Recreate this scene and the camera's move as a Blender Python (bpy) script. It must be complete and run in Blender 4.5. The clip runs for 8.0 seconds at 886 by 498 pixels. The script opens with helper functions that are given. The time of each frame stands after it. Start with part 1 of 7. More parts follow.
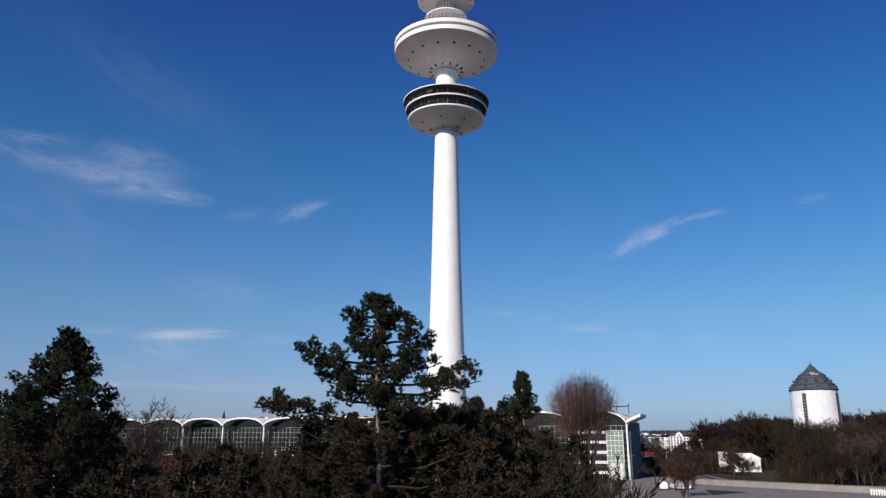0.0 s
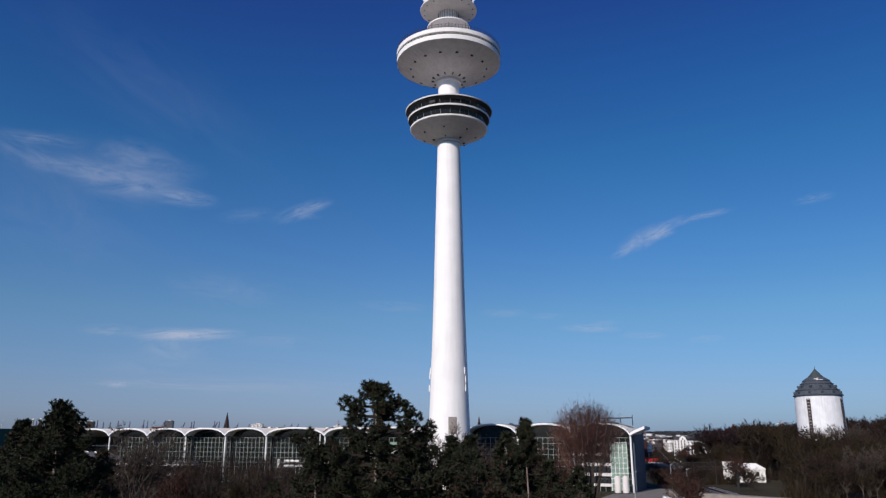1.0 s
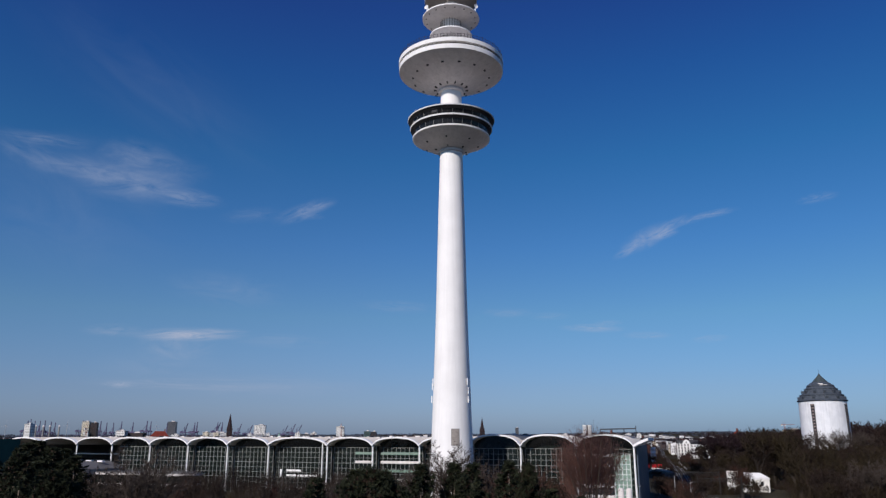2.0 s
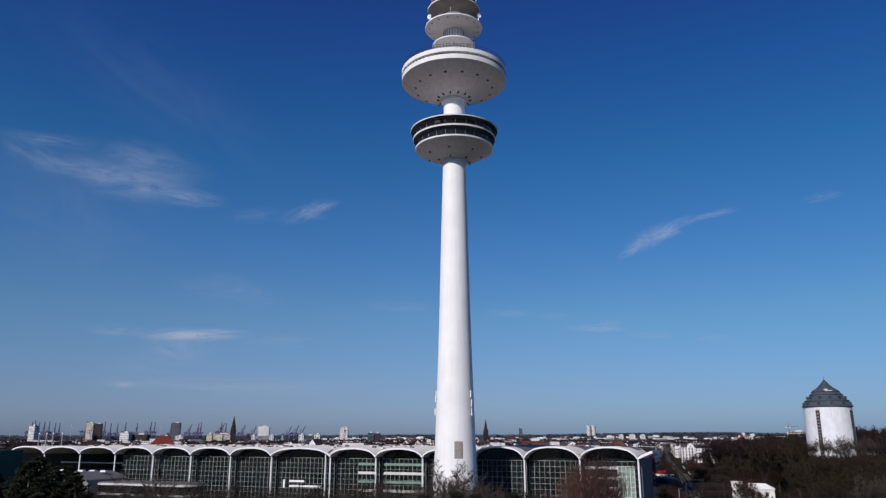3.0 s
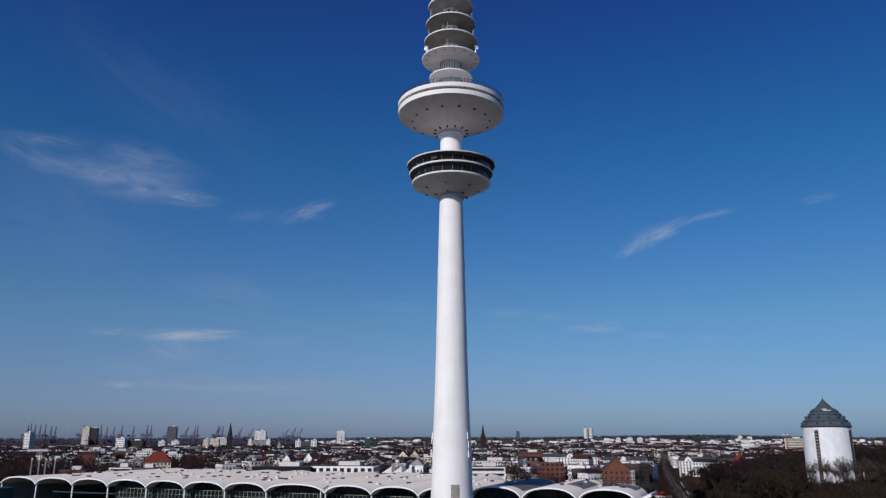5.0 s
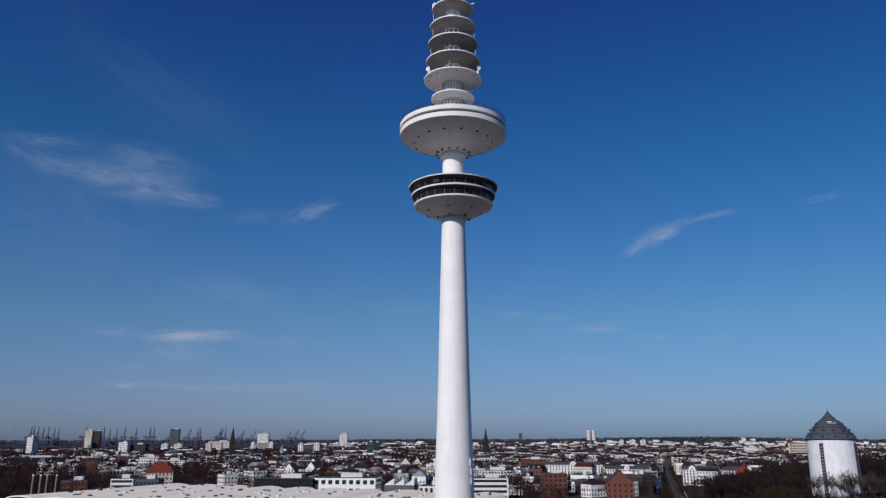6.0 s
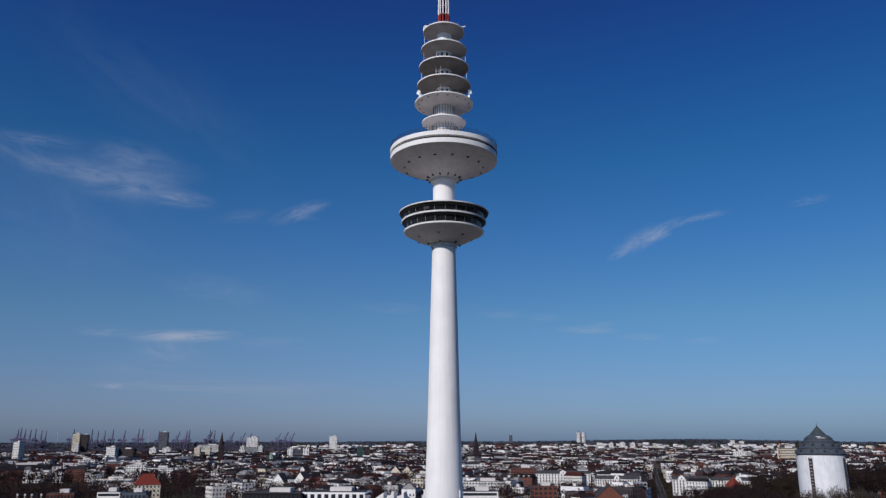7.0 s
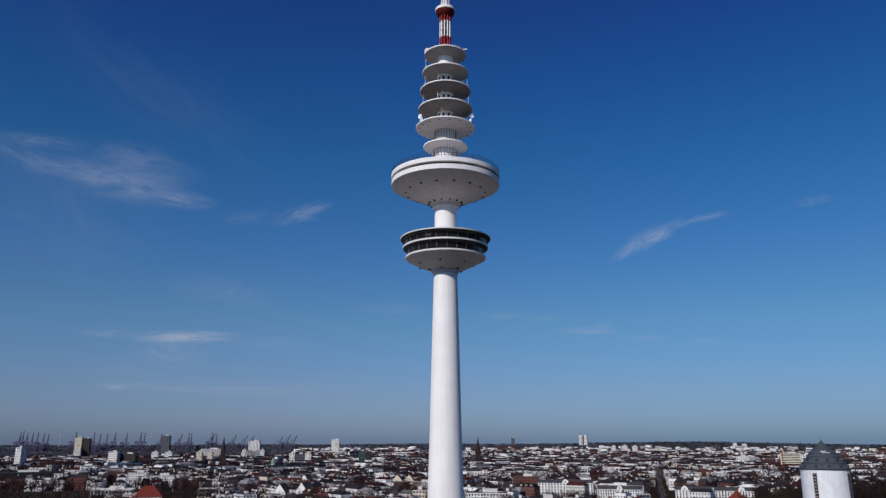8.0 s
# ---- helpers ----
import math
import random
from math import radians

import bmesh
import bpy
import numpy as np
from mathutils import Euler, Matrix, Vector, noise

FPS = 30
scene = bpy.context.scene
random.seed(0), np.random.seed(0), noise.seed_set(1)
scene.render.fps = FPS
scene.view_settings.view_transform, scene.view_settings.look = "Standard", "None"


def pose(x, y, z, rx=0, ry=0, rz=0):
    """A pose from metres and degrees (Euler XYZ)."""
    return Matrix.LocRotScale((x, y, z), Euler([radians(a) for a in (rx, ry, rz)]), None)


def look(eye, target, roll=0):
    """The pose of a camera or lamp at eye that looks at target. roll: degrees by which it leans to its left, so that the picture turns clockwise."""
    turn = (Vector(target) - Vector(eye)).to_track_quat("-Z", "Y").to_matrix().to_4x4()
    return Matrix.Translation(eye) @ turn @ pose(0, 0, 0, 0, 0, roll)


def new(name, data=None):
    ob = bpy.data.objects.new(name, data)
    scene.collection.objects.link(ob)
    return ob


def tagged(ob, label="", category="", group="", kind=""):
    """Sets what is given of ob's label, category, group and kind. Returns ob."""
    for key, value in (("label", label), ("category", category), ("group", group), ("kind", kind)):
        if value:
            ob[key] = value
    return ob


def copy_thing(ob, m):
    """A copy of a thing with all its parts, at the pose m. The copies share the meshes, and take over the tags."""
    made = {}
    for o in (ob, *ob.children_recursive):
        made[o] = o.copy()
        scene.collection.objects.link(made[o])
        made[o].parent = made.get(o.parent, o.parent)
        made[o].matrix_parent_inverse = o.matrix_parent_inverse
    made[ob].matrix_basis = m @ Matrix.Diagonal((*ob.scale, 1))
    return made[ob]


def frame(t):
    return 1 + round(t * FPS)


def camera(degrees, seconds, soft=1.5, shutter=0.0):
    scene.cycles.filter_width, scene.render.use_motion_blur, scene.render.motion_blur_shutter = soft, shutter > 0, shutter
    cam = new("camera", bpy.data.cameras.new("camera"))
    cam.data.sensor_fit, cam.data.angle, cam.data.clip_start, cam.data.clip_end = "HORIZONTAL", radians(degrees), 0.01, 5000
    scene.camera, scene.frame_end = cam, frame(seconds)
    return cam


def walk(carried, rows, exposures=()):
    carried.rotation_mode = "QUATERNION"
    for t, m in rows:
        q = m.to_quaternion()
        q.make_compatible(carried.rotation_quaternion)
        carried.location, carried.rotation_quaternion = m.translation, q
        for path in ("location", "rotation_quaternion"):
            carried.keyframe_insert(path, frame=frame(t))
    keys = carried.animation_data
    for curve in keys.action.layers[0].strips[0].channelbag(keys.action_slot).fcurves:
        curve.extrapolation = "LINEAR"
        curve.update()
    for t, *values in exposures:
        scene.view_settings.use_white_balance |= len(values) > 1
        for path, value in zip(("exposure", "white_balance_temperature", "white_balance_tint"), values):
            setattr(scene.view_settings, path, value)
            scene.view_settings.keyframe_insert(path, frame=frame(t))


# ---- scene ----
cam = camera(62.2, 8.0, soft=1.35)
# seconds, sideways, height, pitch, yaw
PATH = [
    (0, 0.000, 13.00, 14.427, 0.269),
    (0.5, 0.062, 14.94, 14.425, 0.405),
    (1, 0.125, 16.88, 14.423, 0.517),
    (1.5, 0.188, 18.81, 14.421, 0.628),
    (1.7, 0.212, 19.46, 14.421, 0.672),
    (2.8, 0.350, 23.51, 14.422, 0.978),
    (3, 0.375, 24.37, 14.423, 1.022),
    (3.1, 0.388, 24.93, 14.424, 0.961),
    (3.2, 0.400, 25.49, 14.424, 0.867),
    (3.3, 0.412, 26.08, 14.425, 0.676),
    (3.5, 0.438, 27.28, 14.427, 0.585),
    (4, 0.500, 30.37, 14.433, 0.695),
    (4.5, 0.562, 33.72, 14.442, 0.760),
    (4.7, 0.588, 35.09, 14.447, 0.789),
    (5.8, 0.725, 43.57, 14.481, 0.954),
    (6, 0.750, 45.26, 14.490, 1.020),
    (6.5, 0.812, 49.66, 14.514, 0.946),
    (6.6, 0.825, 50.62, 14.519, 0.901),
    (6.7, 0.838, 51.57, 14.524, 0.644),
    (6.8, 0.850, 52.54, 14.530, 0.364),
    (6.9, 0.863, 53.50, 14.536, 0.272),
    (7, 0.875, 54.46, 14.542, 0.275),
    (7.5, 0.938, 59.45, 14.576, 0.360),
    (8, 1.000, 63.39, 14.616, 0.435),
]
walk(cam, [(t, pose(x, 0.0, z, 90 + p, 0, w)) for t, x, z, p, w in PATH], exposures=[(0.0, 0.52, 6900, 12), (0.5, 0.39, 6800, 12), (1.0, 0.30, 6700, 12), (2.0, 0.20, 6600, 11.5), (3.0, 0.13, 6500, 11.5), (4.5, 0.05, 6450, 11), (8.0, -0.05, 6400, 11)])

# ---- world and sun ----
SUN_EL, SUN_AZ = 32.0, 212.0     # degrees above the horizon; clockwise from +y


def make_world():
    w = bpy.data.worlds.new("world")
    scene.world = w
    w.use_nodes = True
    nt = w.node_tree
    N, L = nt.nodes, nt.links
    N.clear()

    def math_node(op, a, b=None, c=None):
        n = N.new("ShaderNodeMath")
        n.operation = op
        for i, v in enumerate((a, b, c)):
            if v is None:
                continue
            if isinstance(v, (int, float)):
                n.inputs[i].default_value = v
            else:
                L.new(v, n.inputs[i])
        return n.outputs[0]

    out = N.new("ShaderNodeOutputWorld")
    bg = N.new("ShaderNodeBackground")
    bg.inputs["Strength"].default_value = 0.1
    L.new(bg.outputs[0], out.inputs[0])
    sky = N.new("ShaderNodeTexSky")
    sky.sky_type = "NISHITA"
    sky.sun_disc = False
    sky.sun_elevation, sky.sun_rotation = radians(SUN_EL), radians(SUN_AZ)
    sky.altitude, sky.air_density, sky.dust_density, sky.ozone_density = 60, 1.0, 0.7, 3.0
    tc = N.new("ShaderNodeTexCoord")
    sep = N.new("ShaderNodeSeparateXYZ")
    L.new(tc.outputs["Generated"], sep.inputs[0])
    deg = 180 / math.pi
    az = math_node("MULTIPLY", math_node("ARCTAN2", sep.outputs[0], sep.outputs[1]), deg)
    el = math_node("MULTIPLY", math_node("ARCSINE", sep.outputs[2]), deg)
    # a clear, deep spring sky: the haze thins upwards
    ramp = N.new("ShaderNodeValToRGB")
    L.new(math_node("DIVIDE", el, 45.0), ramp.inputs[0])
    stops = SKY_STOPS
    while len(ramp.color_ramp.elements) < len(stops):
        ramp.color_ramp.elements.new(0.5)
    for e, (p, c) in zip(ramp.color_ramp.elements, stops):
        e.position, e.color = p, (*c, 1)
    tint = N.new("ShaderNodeMix")
    tint.data_type, tint.blend_type = "RGBA", "MULTIPLY"
    tint.inputs["Factor"].default_value = 1.0
    L.new(sky.outputs[0], tint.inputs["A"])
    side = N.new("ShaderNodeMapRange")
    side.interpolation_type = "SMOOTHSTEP"
    side.inputs["From Min"].default_value, side.inputs["From Max"].default_value = -20.0, 30.0
    side.inputs["To Min"].default_value, side.inputs["To Max"].default_value = 1.0, 0.89
    L.new(az, side.inputs["Value"])
    clear = N.new("ShaderNodeCombineColor")
    L.new(side.outputs[0], clear.inputs["Red"])
    clear.inputs["Green"].default_value, clear.inputs["Blue"].default_value = 1.0, 0.99
    both = N.new("ShaderNodeMix")
    both.data_type, both.blend_type = "RGBA", "MULTIPLY"
    both.inputs["Factor"].default_value = 1.0
    L.new(ramp.outputs[0], both.inputs["A"])
    L.new(clear.outputs[0], both.inputs["B"])
    L.new(both.outputs["Result"], tint.inputs["B"])
    # thin cirrus: centre azimuth, elevation, half length, half height, tilt in degrees, strength
    uv = N.new("ShaderNodeCombineXYZ")
    L.new(az, uv.inputs[0])
    L.new(el, uv.inputs[1])
    total = None
    for k, (ca, ce, ha, he, tilt, power) in enumerate(CIRRUS):
        m = N.new("ShaderNodeMapping")
        m.vector_type = "TEXTURE"
        m.inputs["Location"].default_value = (ca, ce, 0)
        m.inputs["Rotation"].default_value = (0, 0, radians(tilt))
        m.inputs["Scale"].default_value = (ha, he, 1)
        L.new(uv.outputs[0], m.inputs[0])
        ln = N.new("ShaderNodeVectorMath")
        ln.operation = "LENGTH"
        L.new(m.outputs[0], ln.inputs[0])
        mask = N.new("ShaderNodeMapRange")
        mask.interpolation_type = "SMOOTHSTEP"
        mask.inputs["From Min"].default_value, mask.inputs["From Max"].default_value = 1.15, 0.0
        L.new(ln.outputs["Value"], mask.inputs["Value"])
        sc = N.new("ShaderNodeVectorMath")
        sc.operation = "MULTIPLY_ADD"
        sc.inputs[1].default_value = (1.0, 1.0, 1)
        sc.inputs[2].default_value = (k * 7.3, k * 3.1, k * 1.7)
        L.new(m.outputs[0], sc.inputs[0])
        nz = N.new("ShaderNodeTexNoise")
        nz.inputs["Scale"].default_value, nz.inputs["Detail"].default_value = 1.5, 9.0
        nz.inputs["Roughness"].default_value, nz.inputs["Distortion"].default_value = 0.56, 1.1
        L.new(sc.outputs[0], nz.inputs["Vector"])
        cut = N.new("ShaderNodeMapRange")
        cut.inputs["From Min"].default_value, cut.inputs["From Max"].default_value = 0.30, 0.86
        L.new(nz.outputs[0], cut.inputs["Value"])
        one = math_node("MULTIPLY", math_node("MULTIPLY", mask.outputs[0], cut.outputs[0]), power)
        total = one if total is None else math_node("ADD", total, one)
    total = math_node("MINIMUM", total, 0.85)
    mix = N.new("ShaderNodeMix")
    mix.data_type = "RGBA"
    L.new(total, mix.inputs["Factor"])
    L.new(tint.outputs["Result"], mix.inputs["A"])
    mix.inputs["B"].default_value = CLOUD_COLOUR
    L.new(mix.outputs["Result"], bg.inputs[0])


SKY_STOPS = [(0.0, (0.36, 0.48, 0.86)), (0.03, (0.37, 0.47, 0.81)), (0.08, (0.385, 0.475, 0.74)), (0.2, (0.36, 0.54, 0.71)), (0.32, (0.26, 0.51, 0.77)), (0.467, (0.157, 0.47, 0.75)),
             (0.61, (0.122, 0.38, 0.75)), (0.72, (0.126, 0.305, 0.72)), (1.0, (0.126, 0.28, 0.69))]
CLOUD_COLOUR = (3.4, 3.9, 5.1, 1)
CIRRUS = [
    (-27.9, 18.50, 4.6, 0.9025, -2, 0.40), (-24.9, 17.95, 4.2, 1.425, 0, 0.50), (-24.2, 19.80, 3.6, 1.425, -4, 0.34), (-20.9, 17.35, 2.9, 0.8075, -2, 0.50), (-30.9, 20.10, 3.4, 0.57, 2, 0.32),
    (-25.9, 18.60, 7, 2.755, -2, 0.21), (-31.8, 19.00, 3.2, 1.14, -18, 0.24), (-21.6, 19.00, 2.6, 0.95, 12, 0.13),
    (-11.9, 17.05, 2.7, 0.7125, 22, 0.50), (-10.7, 17.50, 1.5, 0.3325, 16, 0.32), (-15.9, 16.50, 2.6, 0.665, 8, 0.18), (-11.6, 16.70, 1.4, 0.3325, 0, 0.24),
    (-19.7, 7.36, 4.4, 0.55, 3, 1.5), (-20.6, 6.5, 2.9, 1.5, 0, 0.42), (-25.0, 7.4, 2.2, 0.5, 3, 0.42), (-13.2, 7.1, 4.0, 0.6, 0, 0.26),
    (-20.0, 3.75, 6.8, 0.5, 0, 0.42), (-24.3, 3.65, 1.2, 0.3, 0, 0.85), (-14.0, 3.7, 8.0, 0.9, 0, 0.34), (-21.5, 5.0, 5.0, 1.4, 0, 0.16),
    (15.4, 14.75, 2.4, 0.85, 22, 0.72), (16.9, 15.35, 2.0, 0.5, 26, 0.55), (14.0, 13.95, 1.5, 0.45, 26, 0.62), (16.6, 14.9, 1.2, 0.4, 8, 0.6), (20.3, 16.1, 1.9, 0.32, 6, 0.50), (18.8, 15.8, 1.6, 0.3, 14, 0.35),
    (10.8, 8.1, 2.6, 0.36, -3, 0.75), (12.0, 8.45, 1.2, 0.28, 0, 0.40), (14.8, 7.45, 1.9, 0.34, -2, 0.48), (19.3, 7.02, 1.4, 0.32, 2, 0.5),
    (27.4, 16.35, 1.5, 0.4, 4, 0.40), (-17.4, 10.8, 5.0, 1.5, -4, 0.2), (-4.3, 9.9, 3.4, 0.55, -2, 0.30),
    (4.4, 9.4, 2.2, 0.45, -2, 0.32), (7.6, 9.1, 1.6, 0.4, 0, 0.22), (-29.0, 15.5, 9.0, 5.0, -15, 0.10), (-24.0, 25.0, 12.0, 4.0, -25, 0.07),
]
make_world()
sun_data = bpy.data.lights.new("sun", "SUN")
sun_data.energy, sun_data.angle, sun_data.color = 3.6, radians(0.55), (1.0, 0.93, 0.87)
sun = new("sun", sun_data)
_a, _e = radians(SUN_AZ), radians(SUN_EL)
SUN_DIR = Vector((math.sin(_a) * math.cos(_e), math.cos(_a) * math.cos(_e), math.sin(_e)))
sun.matrix_world = look(SUN_DIR * 400, (0, 0, 0))


# ---- materials ----
def mat(name, stops, rough=0.8, scale=1.0, fine=12.0, bump=0.15, metal=0.0, per="", spread=0.0, streak=0.0, spec=0.1, detail=6.0):
    """A surface whose colour runs through stops by two sizes of noise, with fine relief.
    per: 'object' or 'island' picks the colour at random for each; streak: how far upright runs of dirt darken it."""
    m = bpy.data.materials.new(name)
    m.use_nodes = True
    nt = m.node_tree
    N, L = nt.nodes, nt.links
    b = N["Principled BSDF"]
    b.inputs["Roughness"].default_value = rough
    b.inputs["Metallic"].default_value = metal
    b.inputs["Specular IOR Level"].default_value = spec
    geo = N.new("ShaderNodeNewGeometry")
    pos = geo.outputs["Position"]
    n1 = N.new("ShaderNodeTexNoise")
    n1.inputs["Scale"].default_value, n1.inputs["Detail"].default_value = scale, detail
    L.new(pos, n1.inputs["Vector"])
    n2 = N.new("ShaderNodeTexNoise")
    n2.inputs["Scale"].default_value, n2.inputs["Detail"].default_value = fine, 3.0
    L.new(pos, n2.inputs["Vector"])
    mixf = N.new("ShaderNodeMath")
    mixf.operation = "MULTIPLY_ADD"
    L.new(n2.outputs[0], mixf.inputs[0])
    mixf.inputs[1].default_value = 0.35
    L.new(n1.outputs[0], mixf.inputs[2])
    fac = N.new("ShaderNodeMapRange")
    fac.inputs["From Min"].default_value, fac.inputs["From Max"].default_value = 0.4, 0.95
    L.new(mixf.outputs[0], fac.inputs["Value"])
    src = fac.outputs[0]
    ramp = N.new("ShaderNodeValToRGB")
    while len(ramp.color_ramp.elements) < len(stops):
        ramp.color_ramp.elements.new(0.5)
    for i, (e, c) in enumerate(zip(ramp.color_ramp.elements, stops)):
        e.position, e.color = i / max(1, len(stops) - 1), (*c, 1)
    if per:
        if per == "island":
            rnd = geo.outputs["Random Per Island"]
        else:
            rnd = N.new("ShaderNodeObjectInfo").outputs["Random"]
        ramp.color_ramp.interpolation = "CONSTANT"
        for i, e in enumerate(ramp.color_ramp.elements):
            e.position = i / len(stops)
        L.new(rnd, ramp.inputs[0])
        var = N.new("ShaderNodeMix")
        var.data_type, var.blend_type = "RGBA", "MULTIPLY"
        var.inputs["Factor"].default_value = 0.5
        L.new(ramp.outputs[0], var.inputs["A"])
        grey = N.new("ShaderNodeMapRange")
        grey.inputs["To Min"].default_value, grey.inputs["To Max"].default_value = 0.55, 1.15
        L.new(src, grey.inputs["Value"])
        L.new(grey.outputs[0], var.inputs["B"])
        colour = var.outputs["Result"]
    else:
        L.new(src, ramp.inputs[0])
        colour = ramp.outputs[0]
    if streak:
        mp = N.new("ShaderNodeMapping")
        mp.inputs["Scale"].default_value = (1.1, 1.1, 0.05)
        L.new(pos, mp.inputs[0])
        n3 = N.new("ShaderNodeTexNoise")
        n3.inputs["Scale"].default_value, n3.inputs["Detail"].default_value = 1.0, 5.0
        L.new(mp.outputs[0], n3.inputs["Vector"])
        dk = N.new("ShaderNodeMapRange")
        dk.inputs["From Min"].default_value, dk.inputs["From Max"].default_value = 0.45, 0.75
        dk.inputs["To Min"].default_value, dk.inputs["To Max"].default_value = 1.0, 1.0 - streak
        L.new(n3.outputs[0], dk.inputs["Value"])
        sm = N.new("ShaderNodeMix")
        sm.data_type, sm.blend_type = "RGBA", "MULTIPLY"
        sm.inputs["Factor"].default_value = 1.0
        L.new(colour, sm.inputs["A"])
        L.new(dk.outputs[0], sm.inputs["B"])
        colour = sm.outputs["Result"]
    L.new(colour, b.inputs["Base Color"])
    if bump:
        bp = N.new("ShaderNodeBump")
        bp.inputs["Strength"].default_value, bp.inputs["Distance"].default_value = bump, 0.05
        L.new(n2.outputs[0], bp.inputs["Height"])
        L.new(bp.outputs[0], b.inputs["Normal"])
    return m


def glass_mat(name, tint, rough=0.06):
    """Window glass seen from outside: a dark room behind a glossy sheet."""
    m = mat(name, [tuple(c * 0.7 for c in tint), tint], rough=rough, scale=0.3, fine=2.0, bump=0.02, spec=0.5)
    return m


M = dict(
    concrete_white=mat("white_painted_concrete", [(0.74, 0.73, 0.72), (0.84, 0.83, 0.82)], 0.75, 0.15, 3.0, 0.05, streak=0.07),
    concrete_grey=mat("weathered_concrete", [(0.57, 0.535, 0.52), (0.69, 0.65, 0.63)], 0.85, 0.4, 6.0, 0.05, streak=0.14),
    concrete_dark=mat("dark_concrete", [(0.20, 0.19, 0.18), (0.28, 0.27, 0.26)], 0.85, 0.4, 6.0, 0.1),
    dark=mat("dark_metal_and_shade", [(0.02, 0.02, 0.022), (0.045, 0.045, 0.05)], 0.5, 1.0, 8.0, 0.05),
    steel=mat("galvanised_steel", [(0.45, 0.46, 0.47), (0.6, 0.6, 0.61)], 0.45, 1.0, 8.0, 0.05, metal=0.5),
    red=mat("red_mast_paint", [(0.24, 0.010, 0.013), (0.36, 0.018, 0.020)], 0.5, 0.8, 6.0, 0.05),
    white=mat("white_paint", [(0.72, 0.72, 0.72), (0.82, 0.82, 0.81)], 0.55, 0.5, 6.0, 0.05),
    pane=mat("tower_glazing", [(0.008, 0.009, 0.010), (0.016, 0.017, 0.020)], 0.12, 0.3, 2.0, 0.02, spec=0.25),
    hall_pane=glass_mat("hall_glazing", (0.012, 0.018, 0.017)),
    hall_green=glass_mat("green_glazing", (0.22, 0.32, 0.265), 0.15),
    roof_felt=mat("pale_roof_membrane", [(0.76, 0.68, 0.57), (0.87, 0.80, 0.69)], 0.9, 0.08, 2.0, 0.1),
    roof_dark=mat("dark_roof_felt", [(0.035, 0.037, 0.042), (0.07, 0.07, 0.075)], 0.9, 0.3, 3.0, 0.1),
    slate=mat("slate_roof", [(0.034, 0.044, 0.058), (0.085, 0.098, 0.118)], 0.6, 0.8, 6.0, 0.2),
    sheeting=mat("white_scaffold_sheeting", [(0.62, 0.64, 0.67), (0.78, 0.79, 0.81)], 0.7, 0.25, 2.5, 0.2, streak=0.16),
    grass=mat("winter_grass_and_soil", [(0.022, 0.019, 0.013), (0.034, 0.030, 0.018), (0.055, 0.050, 0.035)], 0.95, 0.02, 0.6, 0.2),
    bark=mat("grey_brown_bark", [(0.030, 0.024, 0.020), (0.070, 0.058, 0.050)], 0.9, 2.0, 20.0, 0.3),
    dark_bark=mat("dark_bough_bark", [(0.016, 0.013, 0.011), (0.038, 0.031, 0.027)], 0.9, 2.0, 20.0, 0.3),
    pine_bark=mat("pale_pine_bark", [(0.13, 0.10, 0.08), (0.26, 0.21, 0.175)], 0.9, 2.0, 14.0, 0.3),
    needles=mat("pine_needles", [(0.010, 0.013, 0.008), (0.019, 0.023, 0.013), (0.033, 0.036, 0.019)], 0.7, 0.9, 6.0, 0.1),
    needles_brown=mat("dry_pine_needles", [(0.020, 0.013, 0.010), (0.044, 0.028, 0.020)], 0.8, 0.9, 6.0, 0.1),
    twig=mat("bare_twigs", [(0.016, 0.011, 0.009), (0.032, 0.021, 0.017)], 0.9, 0.2, 4.0, 0.0),
    twig_bud=mat("dense_red_budding_twigs", [(0.12, 0.058, 0.047), (0.19, 0.10, 0.08)], 0.9, 0.3, 4.0, 0.0),
    twig_grey=mat("grey_brown_twigs", [(0.042, 0.033, 0.028), (0.080, 0.064, 0.055)], 0.9, 0.2, 4.0, 0.0),
    twig_dark=mat("dark_bare_twigs", [(0.013, 0.008, 0.010), (0.028, 0.016, 0.019)], 0.9, 0.2, 4.0, 0.0),
    twig_pale=mat("pale_bare_twigs", [(0.12, 0.10, 0.09), (0.22, 0.19, 0.175)], 0.9, 0.2, 4.0, 0.0),
    twig_red=mat("reddish_budding_twigs", [(0.036, 0.017, 0.013), (0.065, 0.032, 0.024)], 0.9, 0.3, 4.0, 0.0),
    twig_olive=mat("olive_budding_twigs", [(0.018, 0.013, 0.008), (0.033, 0.025, 0.013)], 0.9, 0.3, 4.0, 0.0),
    brick=mat("red_brick", [(0.11, 0.042, 0.032), (0.17, 0.068, 0.05)], 0.9, 0.5, 9.0, 0.15),
)
WALLS = [(0.80, 0.79, 0.78), (0.12, 0.050, 0.042), (0.82, 0.81, 0.80), (0.72, 0.70, 0.67), (0.66, 0.64, 0.60), (0.78, 0.77, 0.77), (0.10, 0.045, 0.040), (0.80, 0.795, 0.79),
         (0.60, 0.53, 0.42), (0.07, 0.055, 0.055), (0.74, 0.73, 0.72), (0.42, 0.41, 0.41), (0.82, 0.81, 0.81), (0.15, 0.065, 0.052), (0.76, 0.74, 0.70)]
